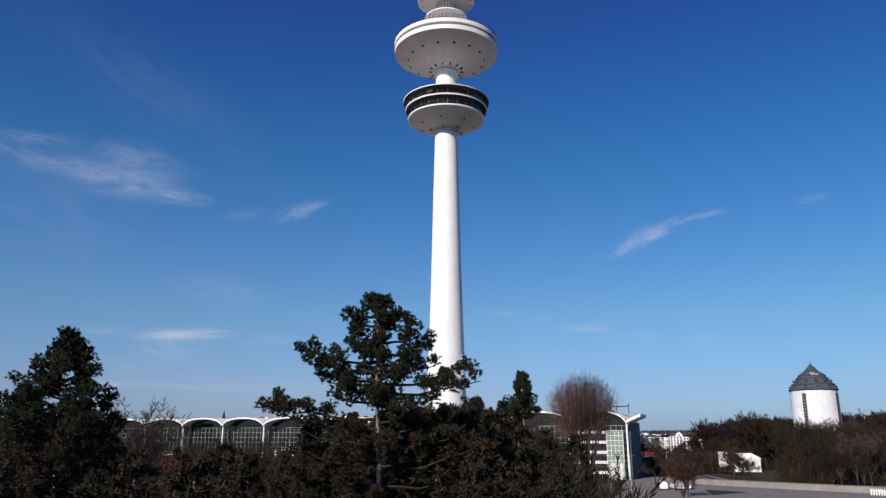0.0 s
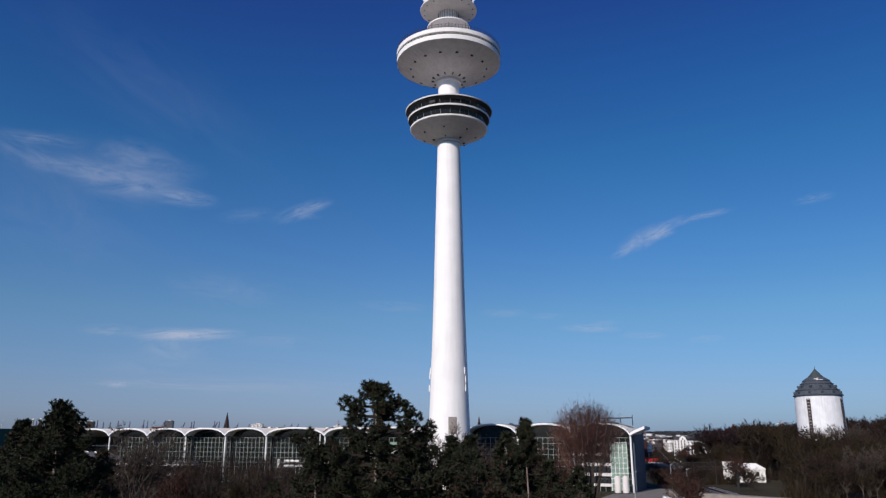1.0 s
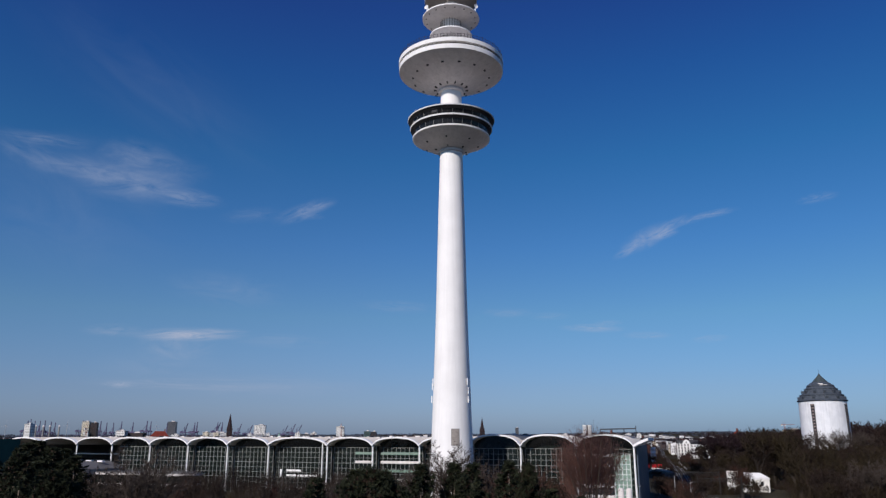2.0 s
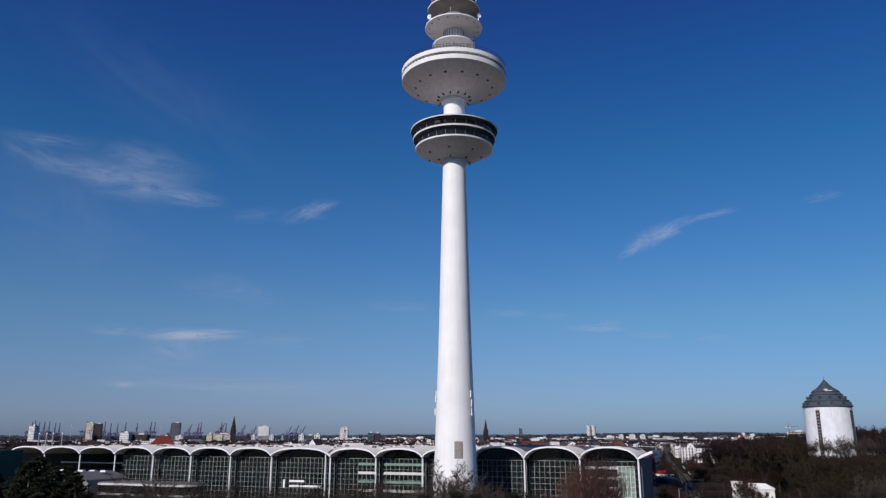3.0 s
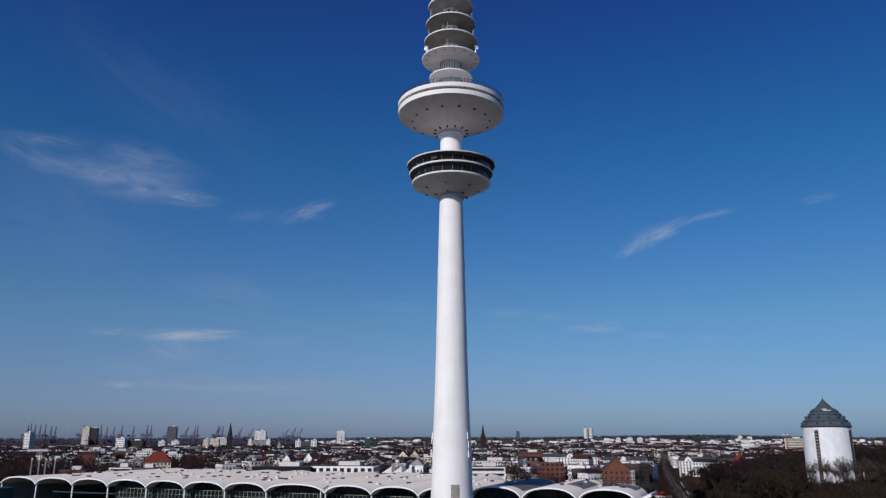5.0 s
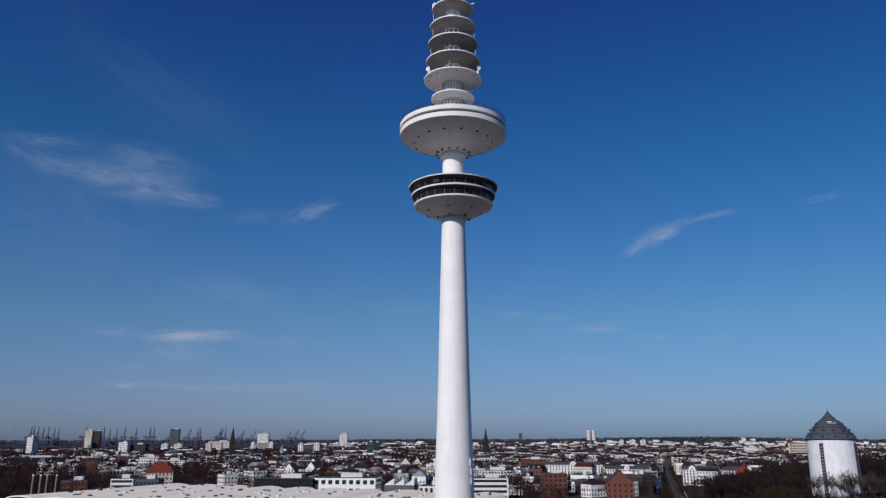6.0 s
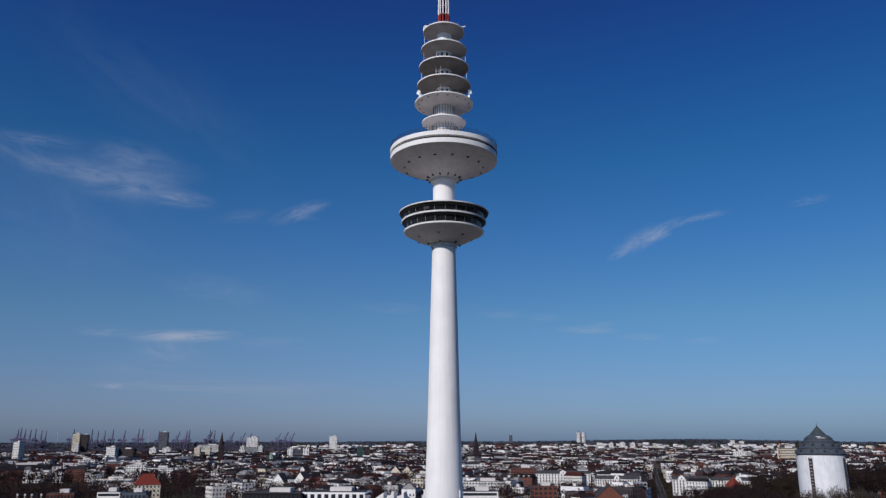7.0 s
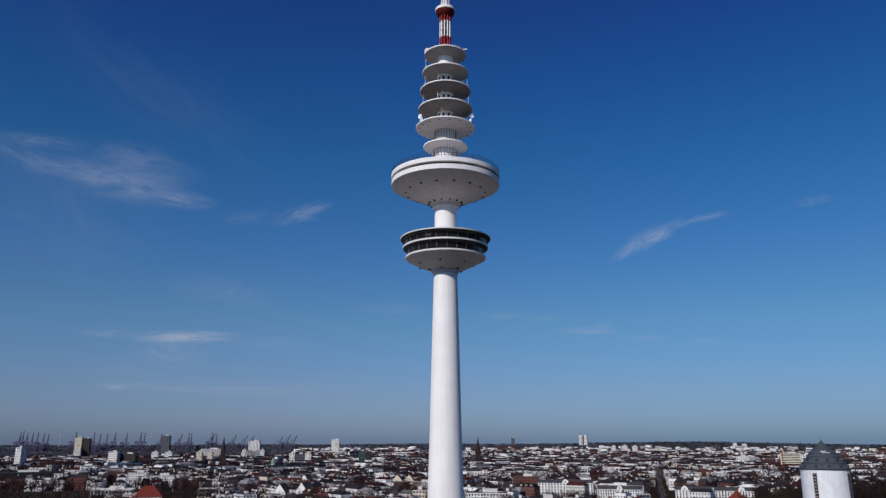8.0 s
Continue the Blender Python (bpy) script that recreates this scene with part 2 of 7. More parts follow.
ROOFS = [(0.016, 0.014, 0.018), (0.040, 0.014, 0.014), (0.024, 0.022, 0.026), (0.013, 0.013, 0.016), (0.061, 0.019, 0.017), (0.032, 0.030, 0.036),
         (0.029, 0.016, 0.017), (0.019, 0.019, 0.024), (0.115, 0.112, 0.115), (0.036, 0.014, 0.014), (0.017, 0.016, 0.020), (0.245, 0.238, 0.241), (0.022, 0.020, 0.024), (0.050, 0.045, 0.048)]
M["walls_far"] = mat("town_walls", WALLS, 0.85, 0.3, 4.0, 0.0, per="island")
M["roofs_far"] = mat("town_roofs", ROOFS, 0.85, 0.3, 4.0, 0.0, per="island")
M["window"] = glass_mat("house_windows", (0.03, 0.035, 0.042))


# ---- mesh tools ----
class Geo:
    """Collects faces for one mesh."""

    def __init__(self):
        self.v, self.f, self.m = [], [], []

    def add(self, verts, faces, mi=0):
        o = len(self.v)
        self.v += [tuple(p) for p in verts]
        self.f += [tuple(i + o for i in f) for f in faces]
        self.m += [mi] * len(faces)
        return self

    def box(self, c, s, rz=0.0, mi=0, open_bottom=False):
        """A box with its base centre at c."""
        ca, sa = math.cos(rz), math.sin(rz)
        vs = []
        for z in (0, s[2]):
            for x, y in ((-1, -1), (1, -1), (1, 1), (-1, 1)):
                px, py = x * s[0] / 2, y * s[1] / 2
                vs.append((c[0] + px * ca - py * sa, c[1] + px * sa + py * ca, c[2] + z))
        fs = [(4, 5, 6, 7), (0, 1, 5, 4), (1, 2, 6, 5), (2, 3, 7, 6), (3, 0, 4, 7)]
        if not open_bottom:
            fs.append((3, 2, 1, 0))
        return self.add(vs, fs, mi)

    def lathe(self, prof, n=64, mi=0, c=(0, 0, 0), close=True):
        """Turns (radius, height) round the upright through c; the profile runs upwards on the outside."""
        vs, fs = [], []
        for r, z in prof:
            for k in range(n):
                a = 2 * math.pi * k / n
                vs.append((c[0] + r * math.cos(a), c[1] + r * math.sin(a), c[2] + z))
        for j in range(len(prof) - 1):
            for k in range(n):
                k2 = (k + 1) % n
                fs.append((j * n + k, j * n + k2, (j + 1) * n + k2, (j + 1) * n + k))
        if close:
            fs.append(tuple(range(n - 1, -1, -1)))
            fs.append(tuple((len(prof) - 1) * n + k for k in range(n)))
        return self.add(vs, fs, mi)

    def tube(self, p, q, r0, r1=None, n=6, mi=0):
        p, q = Vector(p), Vector(q)
        r1 = r0 if r1 is None else r1
        d = (q - p)
        if d.length < 1e-6:
            return self
        d.normalize()
        a = d.orthogonal().normalized()
        b = d.cross(a)
        vs = []
        for base, r in ((p, r0), (q, r1)):
            for k in range(n):
                t = 2 * math.pi * k / n
                vs.append(base + a * (r * math.cos(t)) + b * (r * math.sin(t)))
        fs = [(k, (k + 1) % n, n + (k + 1) % n, n + k) for k in range(n)]
        fs += [tuple(range(n - 1, -1, -1)), tuple(range(n, 2 * n))]
        return self.add(vs, fs, mi)

    def mesh(self, name, mats, smooth=0.0):
        me = bpy.data.meshes.new(name)
        me.from_pydata(self.v, [], self.f)
        for m in mats:
            me.materials.append(m)
        me.polygons.foreach_set("material_index", self.m)
        if smooth:
            me.polygons.foreach_set("use_smooth", [True] * len(me.polygons))
            me.set_sharp_from_angle(angle=radians(smooth))
        me.update()
        return me


def part(name, g, mats, parent=None, label="", smooth=0.0, loc=None, kind=""):
    mats = mats if isinstance(mats, (list, tuple)) else [mats]
    ob = new(name, g.mesh(name, mats, smooth) if isinstance(g, Geo) else g)
    if parent is not None:
        ob.parent = parent
    if loc is not None:
        ob.matrix_basis = loc if isinstance(loc, Matrix) else Matrix.Translation(loc)
    if label or kind:
        tagged(ob, label, kind=kind)
    return ob


def thing(name, loc, label, category, group="", kind="", rz=0.0):
    e = new(name)
    e.matrix_basis = pose(*loc, 0, 0, rz)
    return tagged(e, label, category, group, kind)


# ---- ground ----
def hill_height(x, y):
    """Low wooded hills that close the plain; the ground rises a little under the water tower."""
    r = math.hypot(x, y)
    n = noise.noise(Vector((x * 0.0011, y * 0.0011, 3.0)))
    k = min(1.0, max(0.0, (r - 3900) / 850))
    az = math.degrees(math.atan2(x, y))
    rise = 20 * math.exp(-((az - 17) / 9) ** 2) + 6 * math.exp(-((az + 2) / 7) ** 2)
    far = k * k * (3 - 2 * k) * (34 + 8 * n + rise)
    d = math.hypot(x - 262, y - 540)
    park = 7.5 * math.exp(-(d / 130) ** 2)
    # the railway runs in a cutting past the halls
    e = min(1.0, max(0.0, (20 - abs(x - rail_x(y))) / 8)) * min(1.0, max(0.0, (y - 285) / 45)) * min(1.0, max(0.0, (1500 - y) / 300))
    return far + park - 6.0 * e * e * (3 - 2 * e)


def rail_x(y):
    """The middle of the railway at a distance y."""
    return 88 + 0.26 * (y - 270) if y > 270 else 88 + 0.12 * (y - 270)


def build_ground():
    g = Geo()
    radii = [0, 30, 60, 90, 120, 160, 200, 250] + list(range(280, 700, 14)) + [720, 760, 800, 850, 900, 950, 1050, 1150, 1270, 1400, 1500, 1800, 2300, 2900, 3500, 3900,
             4000, 4100, 4200, 4300, 4400, 4500, 4600, 4700, 4800, 4950, 5600, 7000]
    n = 720
    vs = [(0, 0, hill_height(0, 0))]
    for r in radii[1:]:
        for k in range(n):
            a = 2 * math.pi * k / n
            x, y = r * math.sin(a), r * math.cos(a)
            vs.append((x, y, hill_height(x, y)))
    fs = [(0, 1 + (k + 1) % n, 1 + k) for k in range(n)]
    for j in range(len(radii) - 2):
        for k in range(n):
            k2 = (k + 1) % n
            fs.append((1 + j * n + k, 1 + j * n + k2, 1 + (j + 1) * n + k2, 1 + (j + 1) * n + k))
    g.add(vs, fs)
    ob = part("ground", g, M["grass"], smooth=60)
    tagged(ob, "dark winter ground of soil, grass and far wooded hills", "ground", kind="structure")


build_ground()

# ---- television tower ----
TY = 245.0


def ring_point(r, a, z):
    return (r * math.cos(a), r * math.sin(a), z)


def build_tower():
    tw = thing("television_tower", (0, TY, 0), "tall white concrete television tower with two pods and stacked discs", "tower")
    white, grey, dark, steel, red = M["concrete_white"], M["concrete_grey"], M["dark"], M["steel"], M["red"]
    g = Geo().lathe([(7.7, -1), (7.5, 2), (7.05, 11), (6.72, 19), (6.3, 30), (5.95, 41), (5.6, 51), (5.2, 66), (4.85, 82), (4.55, 96), (4.2, 110), (3.98, 119.6)], 96)
    shaft = part("shaft", g, white, tw, smooth=30)
    part("neck", Geo().lathe([(3.85, 119.5), (3.8, 130.5), (3.78, 143.1)], 72), white, tw, smooth=30)
    # louvred service opening low on the shaft, with its frame
    a0 = radians(-81)
    for nm, w, h, z0, off, m in (("vent_frame", 2.7, 5.2, 18.1, 0.05, M["concrete_dark"]), ("vent_panel", 2.3, 4.8, 18.3, 0.12, M["vent"])):
        g = Geo()
        steps = 6
        vs = []
        for z in (z0, z0 + h):
            r = 6.72 + off - (z - 19) * 0.036
            for k in range(steps + 1):
                vs.append(ring_point(r, a0 + (k / steps - 0.5) * w / 6.7, z))
        g.add(vs, [(k, k + 1, steps + 2 + k, steps + 1 + k) for k in range(steps)])
        part(nm, g, m, shaft, "grey louvred service panel")
    for k in range(7):
        z = 18.7 + k * 0.66
        r = 6.86 - (z - 19) * 0.036
        g = Geo()
        for i in range(4):
            g.tube(ring_point(r, a0 - 0.16 + i * 0.08, z), ring_point(r, a0 - 0.16 + (i + 1) * 0.08, z), 0.06, n=4)
        part("louvre", g, M["concrete_dark"], shaft)
    # small aerial panels on the flanks
    for az, z in ((-36, 31.4), (-35, 34.2), (-38, 37.0), (-165, 37.0), (-172, 35.6), (-174, 31.5)):
        a = radians(az)
        r = 6.15 - (z - 35) * 0.034 + 0.35
        ap = part("aerial_panel", Geo().box(ring_point(r, a, z), (0.4, 0.28, 2.2), a + math.pi / 2), M["white"], shaft)
        part("bracket", Geo().tube(ring_point(r - 0.5, a, z + 1.1), ring_point(r, a, z + 1.1), 0.06, n=5), steel, ap)
    part("door_canopy", Geo().box((0.0, -7.6, 3.2), (4.0, 1.6, 0.3)), M["concrete_grey"], shaft)

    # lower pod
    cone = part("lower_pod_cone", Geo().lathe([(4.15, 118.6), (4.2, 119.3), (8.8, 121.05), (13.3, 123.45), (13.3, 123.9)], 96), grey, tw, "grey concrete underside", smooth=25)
    part("collar", Geo().lathe([(4.0, 118.3), (4.5, 118.4), (4.55, 119.0), (4.1, 119.3)], 64), grey, cone, smooth=40)
    rings = [("lower_ring", [(13.2, 123.55), (13.75, 123.6), (13.85, 124.1), (13.2, 124.25)]),
             ("middle_ring", [(13.9, 127.0), (14.6, 127.08), (14.75, 127.62), (14.0, 127.85)]),
             ("upper_ring", [(14.9, 130.25), (15.5, 130.33), (15.62, 130.7), (15.0, 130.85)])]
    for nm, prof in rings:
        part(nm, Geo().lathe(prof, 96), white, tw, smooth=35)
    for nm, r0, z0, r1, z1 in (("lower_glazing", 12.7, 124.3, 13.1, 126.4), ("upper_glazing", 13.5, 127.7, 14.0, 129.6)):
        band = part(nm, Geo().lathe([(r0, z0), (r1, z1)], 96, close=False), M["pane"], tw, "dark ribbon window", smooth=30)
        part("soffit", Geo().lathe([(r1 - 0.05, z1 - 0.02), (r1 + 1.45, z1 + 0.66)], 96, close=False), dark, band, "black soffit over the windows")
        for k in range(48):
            a = 2 * math.pi * (k + 0.3) / 48
            part("mullion", Geo().tube(ring_point(r0 + 0.04, a, z0), ring_point(r1 + 0.04, a, z1), 0.05 if k % 2 else 0.08, n=4), M["dark"] if k % 2 else M["concrete_dark"], band)
    # a cleaning cradle parked at the upper window
    a = radians(-112)
    cr = part("cleaning_cradle", Geo().box(ring_point(14.9, a, 128.0), (0.7, 2.0, 0.9), a), dark, tw, "dark window-cleaning cradle")
    for d in (-0.06, 0.06):
        part("cradle_arm", Geo().tube(ring_point(14.9, a + d, 128.8), ring_point(15.0, a + d, 130.4), 0.08, n=4), dark, cr)
    part("cradle_rail", Geo().tube(ring_point(15.2, a - 0.07, 129.5), ring_point(15.2, a + 0.07, 129.5), 0.06, n=4), dark, cr)
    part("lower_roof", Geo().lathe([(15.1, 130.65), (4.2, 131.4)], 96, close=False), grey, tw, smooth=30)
    for k in range(7):
        a = radians(-100 + k * 51.4)
        part("port", Geo().box(ring_point(9.6, a, 121.1), (0.55, 0.5, 0.36), a), dark, cone)
    for k in range(6):
        a = radians(-103 + k * 60)
        part("fin", Geo().box(ring_point(5.6, a, 119.35), (0.8, 0.28, 0.45), a), dark, cone)

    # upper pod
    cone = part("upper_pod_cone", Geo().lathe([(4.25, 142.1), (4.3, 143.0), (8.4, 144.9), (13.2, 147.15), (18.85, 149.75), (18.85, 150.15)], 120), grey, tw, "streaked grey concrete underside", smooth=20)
    part("collar", Geo().lathe([(4.0, 141.8), (4.6, 142.0), (4.65, 142.8), (4.2, 143.1)], 64), grey, cone, smooth=40)
    for k in range(60):
        a = 2 * math.pi * k / 60
        g = Geo()
        pts = [(4.7, 143.15), (8.4, 144.85), (13.2, 147.1), (18.6, 149.6)]
        for (ra, za), (rb, zb) in zip(pts, pts[1:]):
            g.tube(ring_point(ra, a, za), ring_point(rb, a, zb), 0.045, n=4)
        part("rib", g, grey, cone)
    part("lower_band", Geo().lathe([(18.6, 149.7), (18.92, 149.77), (19.0, 151.4), (18.0, 151.5)], 120), white, tw, smooth=35)
    part("slot_glazing", Geo().lathe([(17.9, 151.35), (17.9, 152.55)], 120, close=False), dark, tw, smooth=30)
    part("parapet", Geo().lathe([(18.0, 152.35), (19.05, 152.41), (19.1, 153.85), (18.7, 153.95)], 120), white, tw, smooth=35)
    part("deck", Geo().lathe([(18.7, 153.65), (4.0, 153.9)], 96, close=False), grey, tw)
    for k in range(72):
        a = 2 * math.pi * k / 72
        part("slot_post", Geo().box(ring_point(18.45, a, 151.4), (0.25, 0.14, 1.05), a), dark, tw)
    for k in range(100):
        a = 2 * math.pi * k / 100
        part("rail_post", Geo().tube(ring_point(18.75, a, 153.75), ring_point(18.9, a, 155.4 if k % 5 else 156.0), 0.10, n=4), dark, tw)
    for r, z in ((18.82, 154.5), (18.88, 155.3)):
        g = Geo()
        for k in range(72):
            g.tube(ring_point(r, 2 * math.pi * k / 72, z), ring_point(r, 2 * math.pi * (k + 1) / 72, z), 0.05, n=4)
        part("rail", g, dark, tw)
    for k in range(15):
        a = radians(-90 + 12 + k * 24)
        part("port", Geo().box(ring_point(13.9, a, 147.2), (0.55, 0.9, 0.36), a), dark, cone)
    for k in range(13):
        a = radians(-103 + k * 27.7)
        part("fin", Geo().box(ring_point(5.8, a, 143.2), (1.0, 0.28, 0.6), a), dark, cone)

    # upper core and the stacked discs
    part("core", Geo().lathe([(3.6, 153.4), (3.5, 172), (2.95, 172.4), (2.8, 201.2)], 48), white, tw, smooth=30)
    discs = [(164.95, 7.8, 3.6, 1.5), (172.3, 10.5, 3.5, 1.5), (179.55, 9.7, 2.95, 1.3), (186.8, 9.1, 2.9, 1.3), (194.0, 8.35, 2.85, 1.2), (201.45, 7.55, 2.8, 1.2)]
    for i, (z, r, rc, drop) in enumerate(discs):
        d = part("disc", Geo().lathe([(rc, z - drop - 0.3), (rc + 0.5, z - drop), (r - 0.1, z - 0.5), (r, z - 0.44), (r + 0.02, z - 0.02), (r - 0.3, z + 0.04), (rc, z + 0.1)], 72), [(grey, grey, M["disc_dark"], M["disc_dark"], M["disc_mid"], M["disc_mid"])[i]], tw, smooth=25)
        part("rim", Geo().lathe([(r - 0.02, z - 0.42), (r + 0.08, z - 0.4), (r + 0.1, z), (r - 0.15, z + 0.06)], 72), white, d, "white painted rim", smooth=30)
        if i == 1:
            for k in range(16):
                a = 2 * math.pi * (k + 0.4) / 16
                part("port", Geo().box(ring_point(r - 1.3, a, z - 0.8), (0.4, 0.55, 0.25), a), dark, d)
        if i in (0, 1):
            # rods and ties round the core below the disc
            for k in range(24):
                a = 2 * math.pi * (k + 0.5) / 24
                zt, zb = z - drop + 0.2, z - drop - (5.0 if i == 1 else 2.4)
                part("rod", Geo().tube(ring_point(rc + 0.3, a, zb), ring_point(rc + (0.35 if i else 0.9), a, zt), 0.1, n=5), M["concrete_dark"], d)
        elif i < 5:
            for k in range(10):
                a = 2 * math.pi * (k + 0.15) / 10
                part("hatch", Geo().box(ring_point(rc + 0.05, a, z - drop - 2.6), (0.3, 0.7, 1.3), a), dark, d)
        if i >= 1:
            for k in range(24):
                a = 2 * math.pi * k / 24
                part("rail_post", Geo().tube(ring_point(r - 0.3, a, z), ring_point(r - 0.3, a, z + 1.0), 0.03, n=3), steel, d)
    rnd = random.Random(4)
    # dishes and whip aerials standing on the discs
    for z, r, a, kind in ((172.4, 9.3, 199, "dish"), (172.4, 9.7, -20, "dish"), (172.4, 9.4, 205, "box"), (172.4, 9.3, -15, "box"), (179.7, 8.8, 205, "rod"), (179.7, 8.8, -20, "rod"),
                          (186.9, 8.2, 208, "rod"), (186.9, 8.2, -15, "rod"), (186.9, 6.6, -112, "rod"), (179.7, 6.6, -115, "rod"), (179.7, 6.2, -100, "rod"), (172.4, 7.0, -100, "rod"), (194.1, 7.6, 200, "rod"),
                          (201.5, 6.9, 196, "case"), (201.5, 7.0, -18, "beam"), (201.5, 7.1, 187, "case")):
        a = radians(a)
        x, y = r * math.cos(a), r * math.sin(a)
        if kind == "dish":
            g = Geo().lathe([(0.05, 0.0), (0.55, 0.12), (0.85, 0.4), (0.85, 0.48), (0.05, 0.2)], 20, close=False)
            t = Matrix.Translation((x, y, z + 3.0)) @ Vector((math.cos(a) * 0.6, -0.8, 0)).to_track_quat("Z", "Y").to_matrix().to_4x4()
            part("dish_aerial", g, M["white"], tw, "white dish aerial", smooth=40, loc=t)
            part("dish_post", Geo().tube((x, y, z), (x, y, z + 3.0), 0.1, n=6), steel, tw)
        elif kind == "box":
            part("aerial_case", Geo().box((x, y, z), (0.8, 0.8, 2.0), a), M["white"], tw)
        elif kind == "case":
            part("aerial_case", Geo().box((x, y, z), (1.2, 0.9, 1.6), a), M["white"], tw)
        elif kind == "beam":
            part("aerial_beam", Geo().tube((x - 2.6, y - 0.6, z + 0.4), (x + 1.4, y - 0.4, z + 0.9), 0.26, n=6), M["white"], tw)
            part("aerial_post", Geo().tube((x, y, z), (x, y, z + 0.8), 0.1, n=6), steel, tw)
        else:
            part("whip_aerial", Geo().tube((x, y, z), (x, y, z + 3.4 + rnd.random() * 1.5), 0.1, 0.06, n=5), M["concrete_grey"], tw)

    # red and white mast
    mast = part("mast", Geo().lathe([(1.2, 201.2), (1.2, 219.0)], 24), M["red_dark"], tw, "red and white aerial mast", smooth=40)
    for k in range(11):
        a = 2 * math.pi * k / 11
        for z0, z1, m in ((201.6, 208.4, red), (208.4, 214.9, M["white"]), (214.9, 217.6, red)):
            part("aerial_rod", Geo().tube(ring_point(2.0, a, z0), ring_point(2.0, a, z1 - 0.06), 0.25, n=6), m, mast)
    for z in (205.0, 208.4, 211.6, 214.9):
        part("collar", Geo().lathe([(1.1, z - 0.12), (2.05, z - 0.1), (2.05, z + 0.1), (1.1, z + 0.12)], 24), M["concrete_dark"], mast)
    part("mast_gallery", Geo().lathe([(1.4, 216.8), (2.6, 217.5), (3.4, 218.6), (3.55, 219.5)], 32), M["red_dark"], tw, smooth=30)
    part("gallery_ring", Geo().lathe([(3.4, 219.4), (3.7, 219.5), (3.75, 220.5), (3.4, 220.6)], 32), M["white"], tw, smooth=30)
    part("upper_mast", Geo().lathe([(1.2, 219.5), (1.15, 236.0), (0.8, 236.2), (0.75, 256), (0.35, 256.2), (0.3, 279.0)], 16), M["white"], tw, smooth=40)
    for k in range(10):
        a = 2 * math.pi * k / 10
        part("aerial_rod", Geo().tube(ring_point(1.5, a, 221.0), ring_point(1.5, a, 235.0), 0.14, n=5), M["concrete_grey"], mast)


M["red_dark"] = mat("dark_red_mast_paint", [(0.07, 0.008, 0.009), (0.12, 0.013, 0.014)], 0.6, 0.8, 6.0, 0.05)
M["vent"] = mat("weathered_louvre_panel", [(0.22, 0.19, 0.17), (0.40, 0.36, 0.33)], 0.8, 1.2, 8.0, 0.2)
# darker greys for the four upper discs, the top two a little paler
M["disc_dark"] = mat("dark_disc_concrete", [(0.17, 0.155, 0.145), (0.27, 0.25, 0.235)], 0.85, 0.3, 5.0, 0.1)
M["disc_mid"] = mat("grey_disc_concrete", [(0.30, 0.28, 0.27), (0.42, 0.395, 0.38)], 0.85, 0.3, 5.0, 0.1)
build_tower()

# ---- exhibition halls with waved roofs ----
HALL = Matrix.Translation((58.94, 245.90, 0)) @ Matrix.Rotation(radians(158.79), 4, "Z")   # local x along the front, y towards the park
STATIONS = [0.0, 18.7, 37.4, 56.0, 74.7, 93.3, 112.3, 138.4, 157.7, 177.3, 196.9, 217.6, 237.6, 259.1, 280.4]
VALLEY, OVER = 17.55, 3.5


def rise(x0):
    """The first three bays rise higher than the rest."""
    return 3.6 if x0 < 55 else 2.75


def arch(x0, x1, k):
    """A point along the arch of one bay, k from 0 to 1: place along the front and height."""
    u, up = 2 * k - 1, rise(x0)
    return x0 + (x1 - x0) * k, VALLEY + up * math.sqrt(max(0.0, 1 - 0.93 * u * u)) - up * math.sqrt(0.07) * (abs(u) ** 6)


def vault(x0, x1, y0, y1, thick, n=18, k0=0.0, k1=1.0, lift=0.0):
    """A curved roof slab over one bay, or over the part of it from k0 to k1."""
    g = Geo()
    vs = []
    for k in range(n + 1):
        x, z = arch(x0, x1, k0 + (k1 - k0) * k / n)
        z += lift
        for y in (y0, y1):
            vs += [(x, y, z + thick), (x, y, z)]
    fs = []
    for k in range(n):
        a, b = 4 * k, 4 * (k + 1)
        fs += [(a, b, b + 2, a + 2), (a + 1, a + 3, b + 3, b + 1), (a, a + 1, b + 1, b), (a + 2, b + 2, b + 3, a + 3)]
    fs += [(0, 2, 3, 1), (4 * n, 4 * n + 1, 4 * n + 3, 4 * n + 2)]
    return g.add(vs, fs)


def glazed_bay(hall, x0, x1, y, pane_m, cols, rows):
    """Panes and thin pale bars of one glazed bay under its arch."""
    n = 14
    top = [arch(x0, x1, (0.5 + k / n * (x1 - x0 - 1.0)) / (x1 - x0)) for k in range(n + 1)]
    vs = [(x, y, 0) for x, z in top] + [(x, y, z + 0.05) for x, z in top]
    glz = part("glazing", Geo().add(vs, [(k + 1, k, n + 1 + k, n + 2 + k) for k in range(n)]), pane_m, hall, "dark glass front")
    for c in range(cols + 1):
        x = x0 + 0.5 + (x1 - x0 - 1.0) * c / cols
        part("mullion", Geo().box((x, y + 0.09, 0), (0.08 if c % 3 else 0.13, 0.16, VALLEY - 0.5)), M["steel_white"], glz)
    for r in range(rows):
        part("transom", Geo().box(((x0 + x1) / 2, y + 0.2, VALLEY - 0.7 - r * 1.85), (x1 - x0 - 1.0, 0.12, 0.09 if r % 3 else 0.13)), M["steel_white"], glz)
    return glz


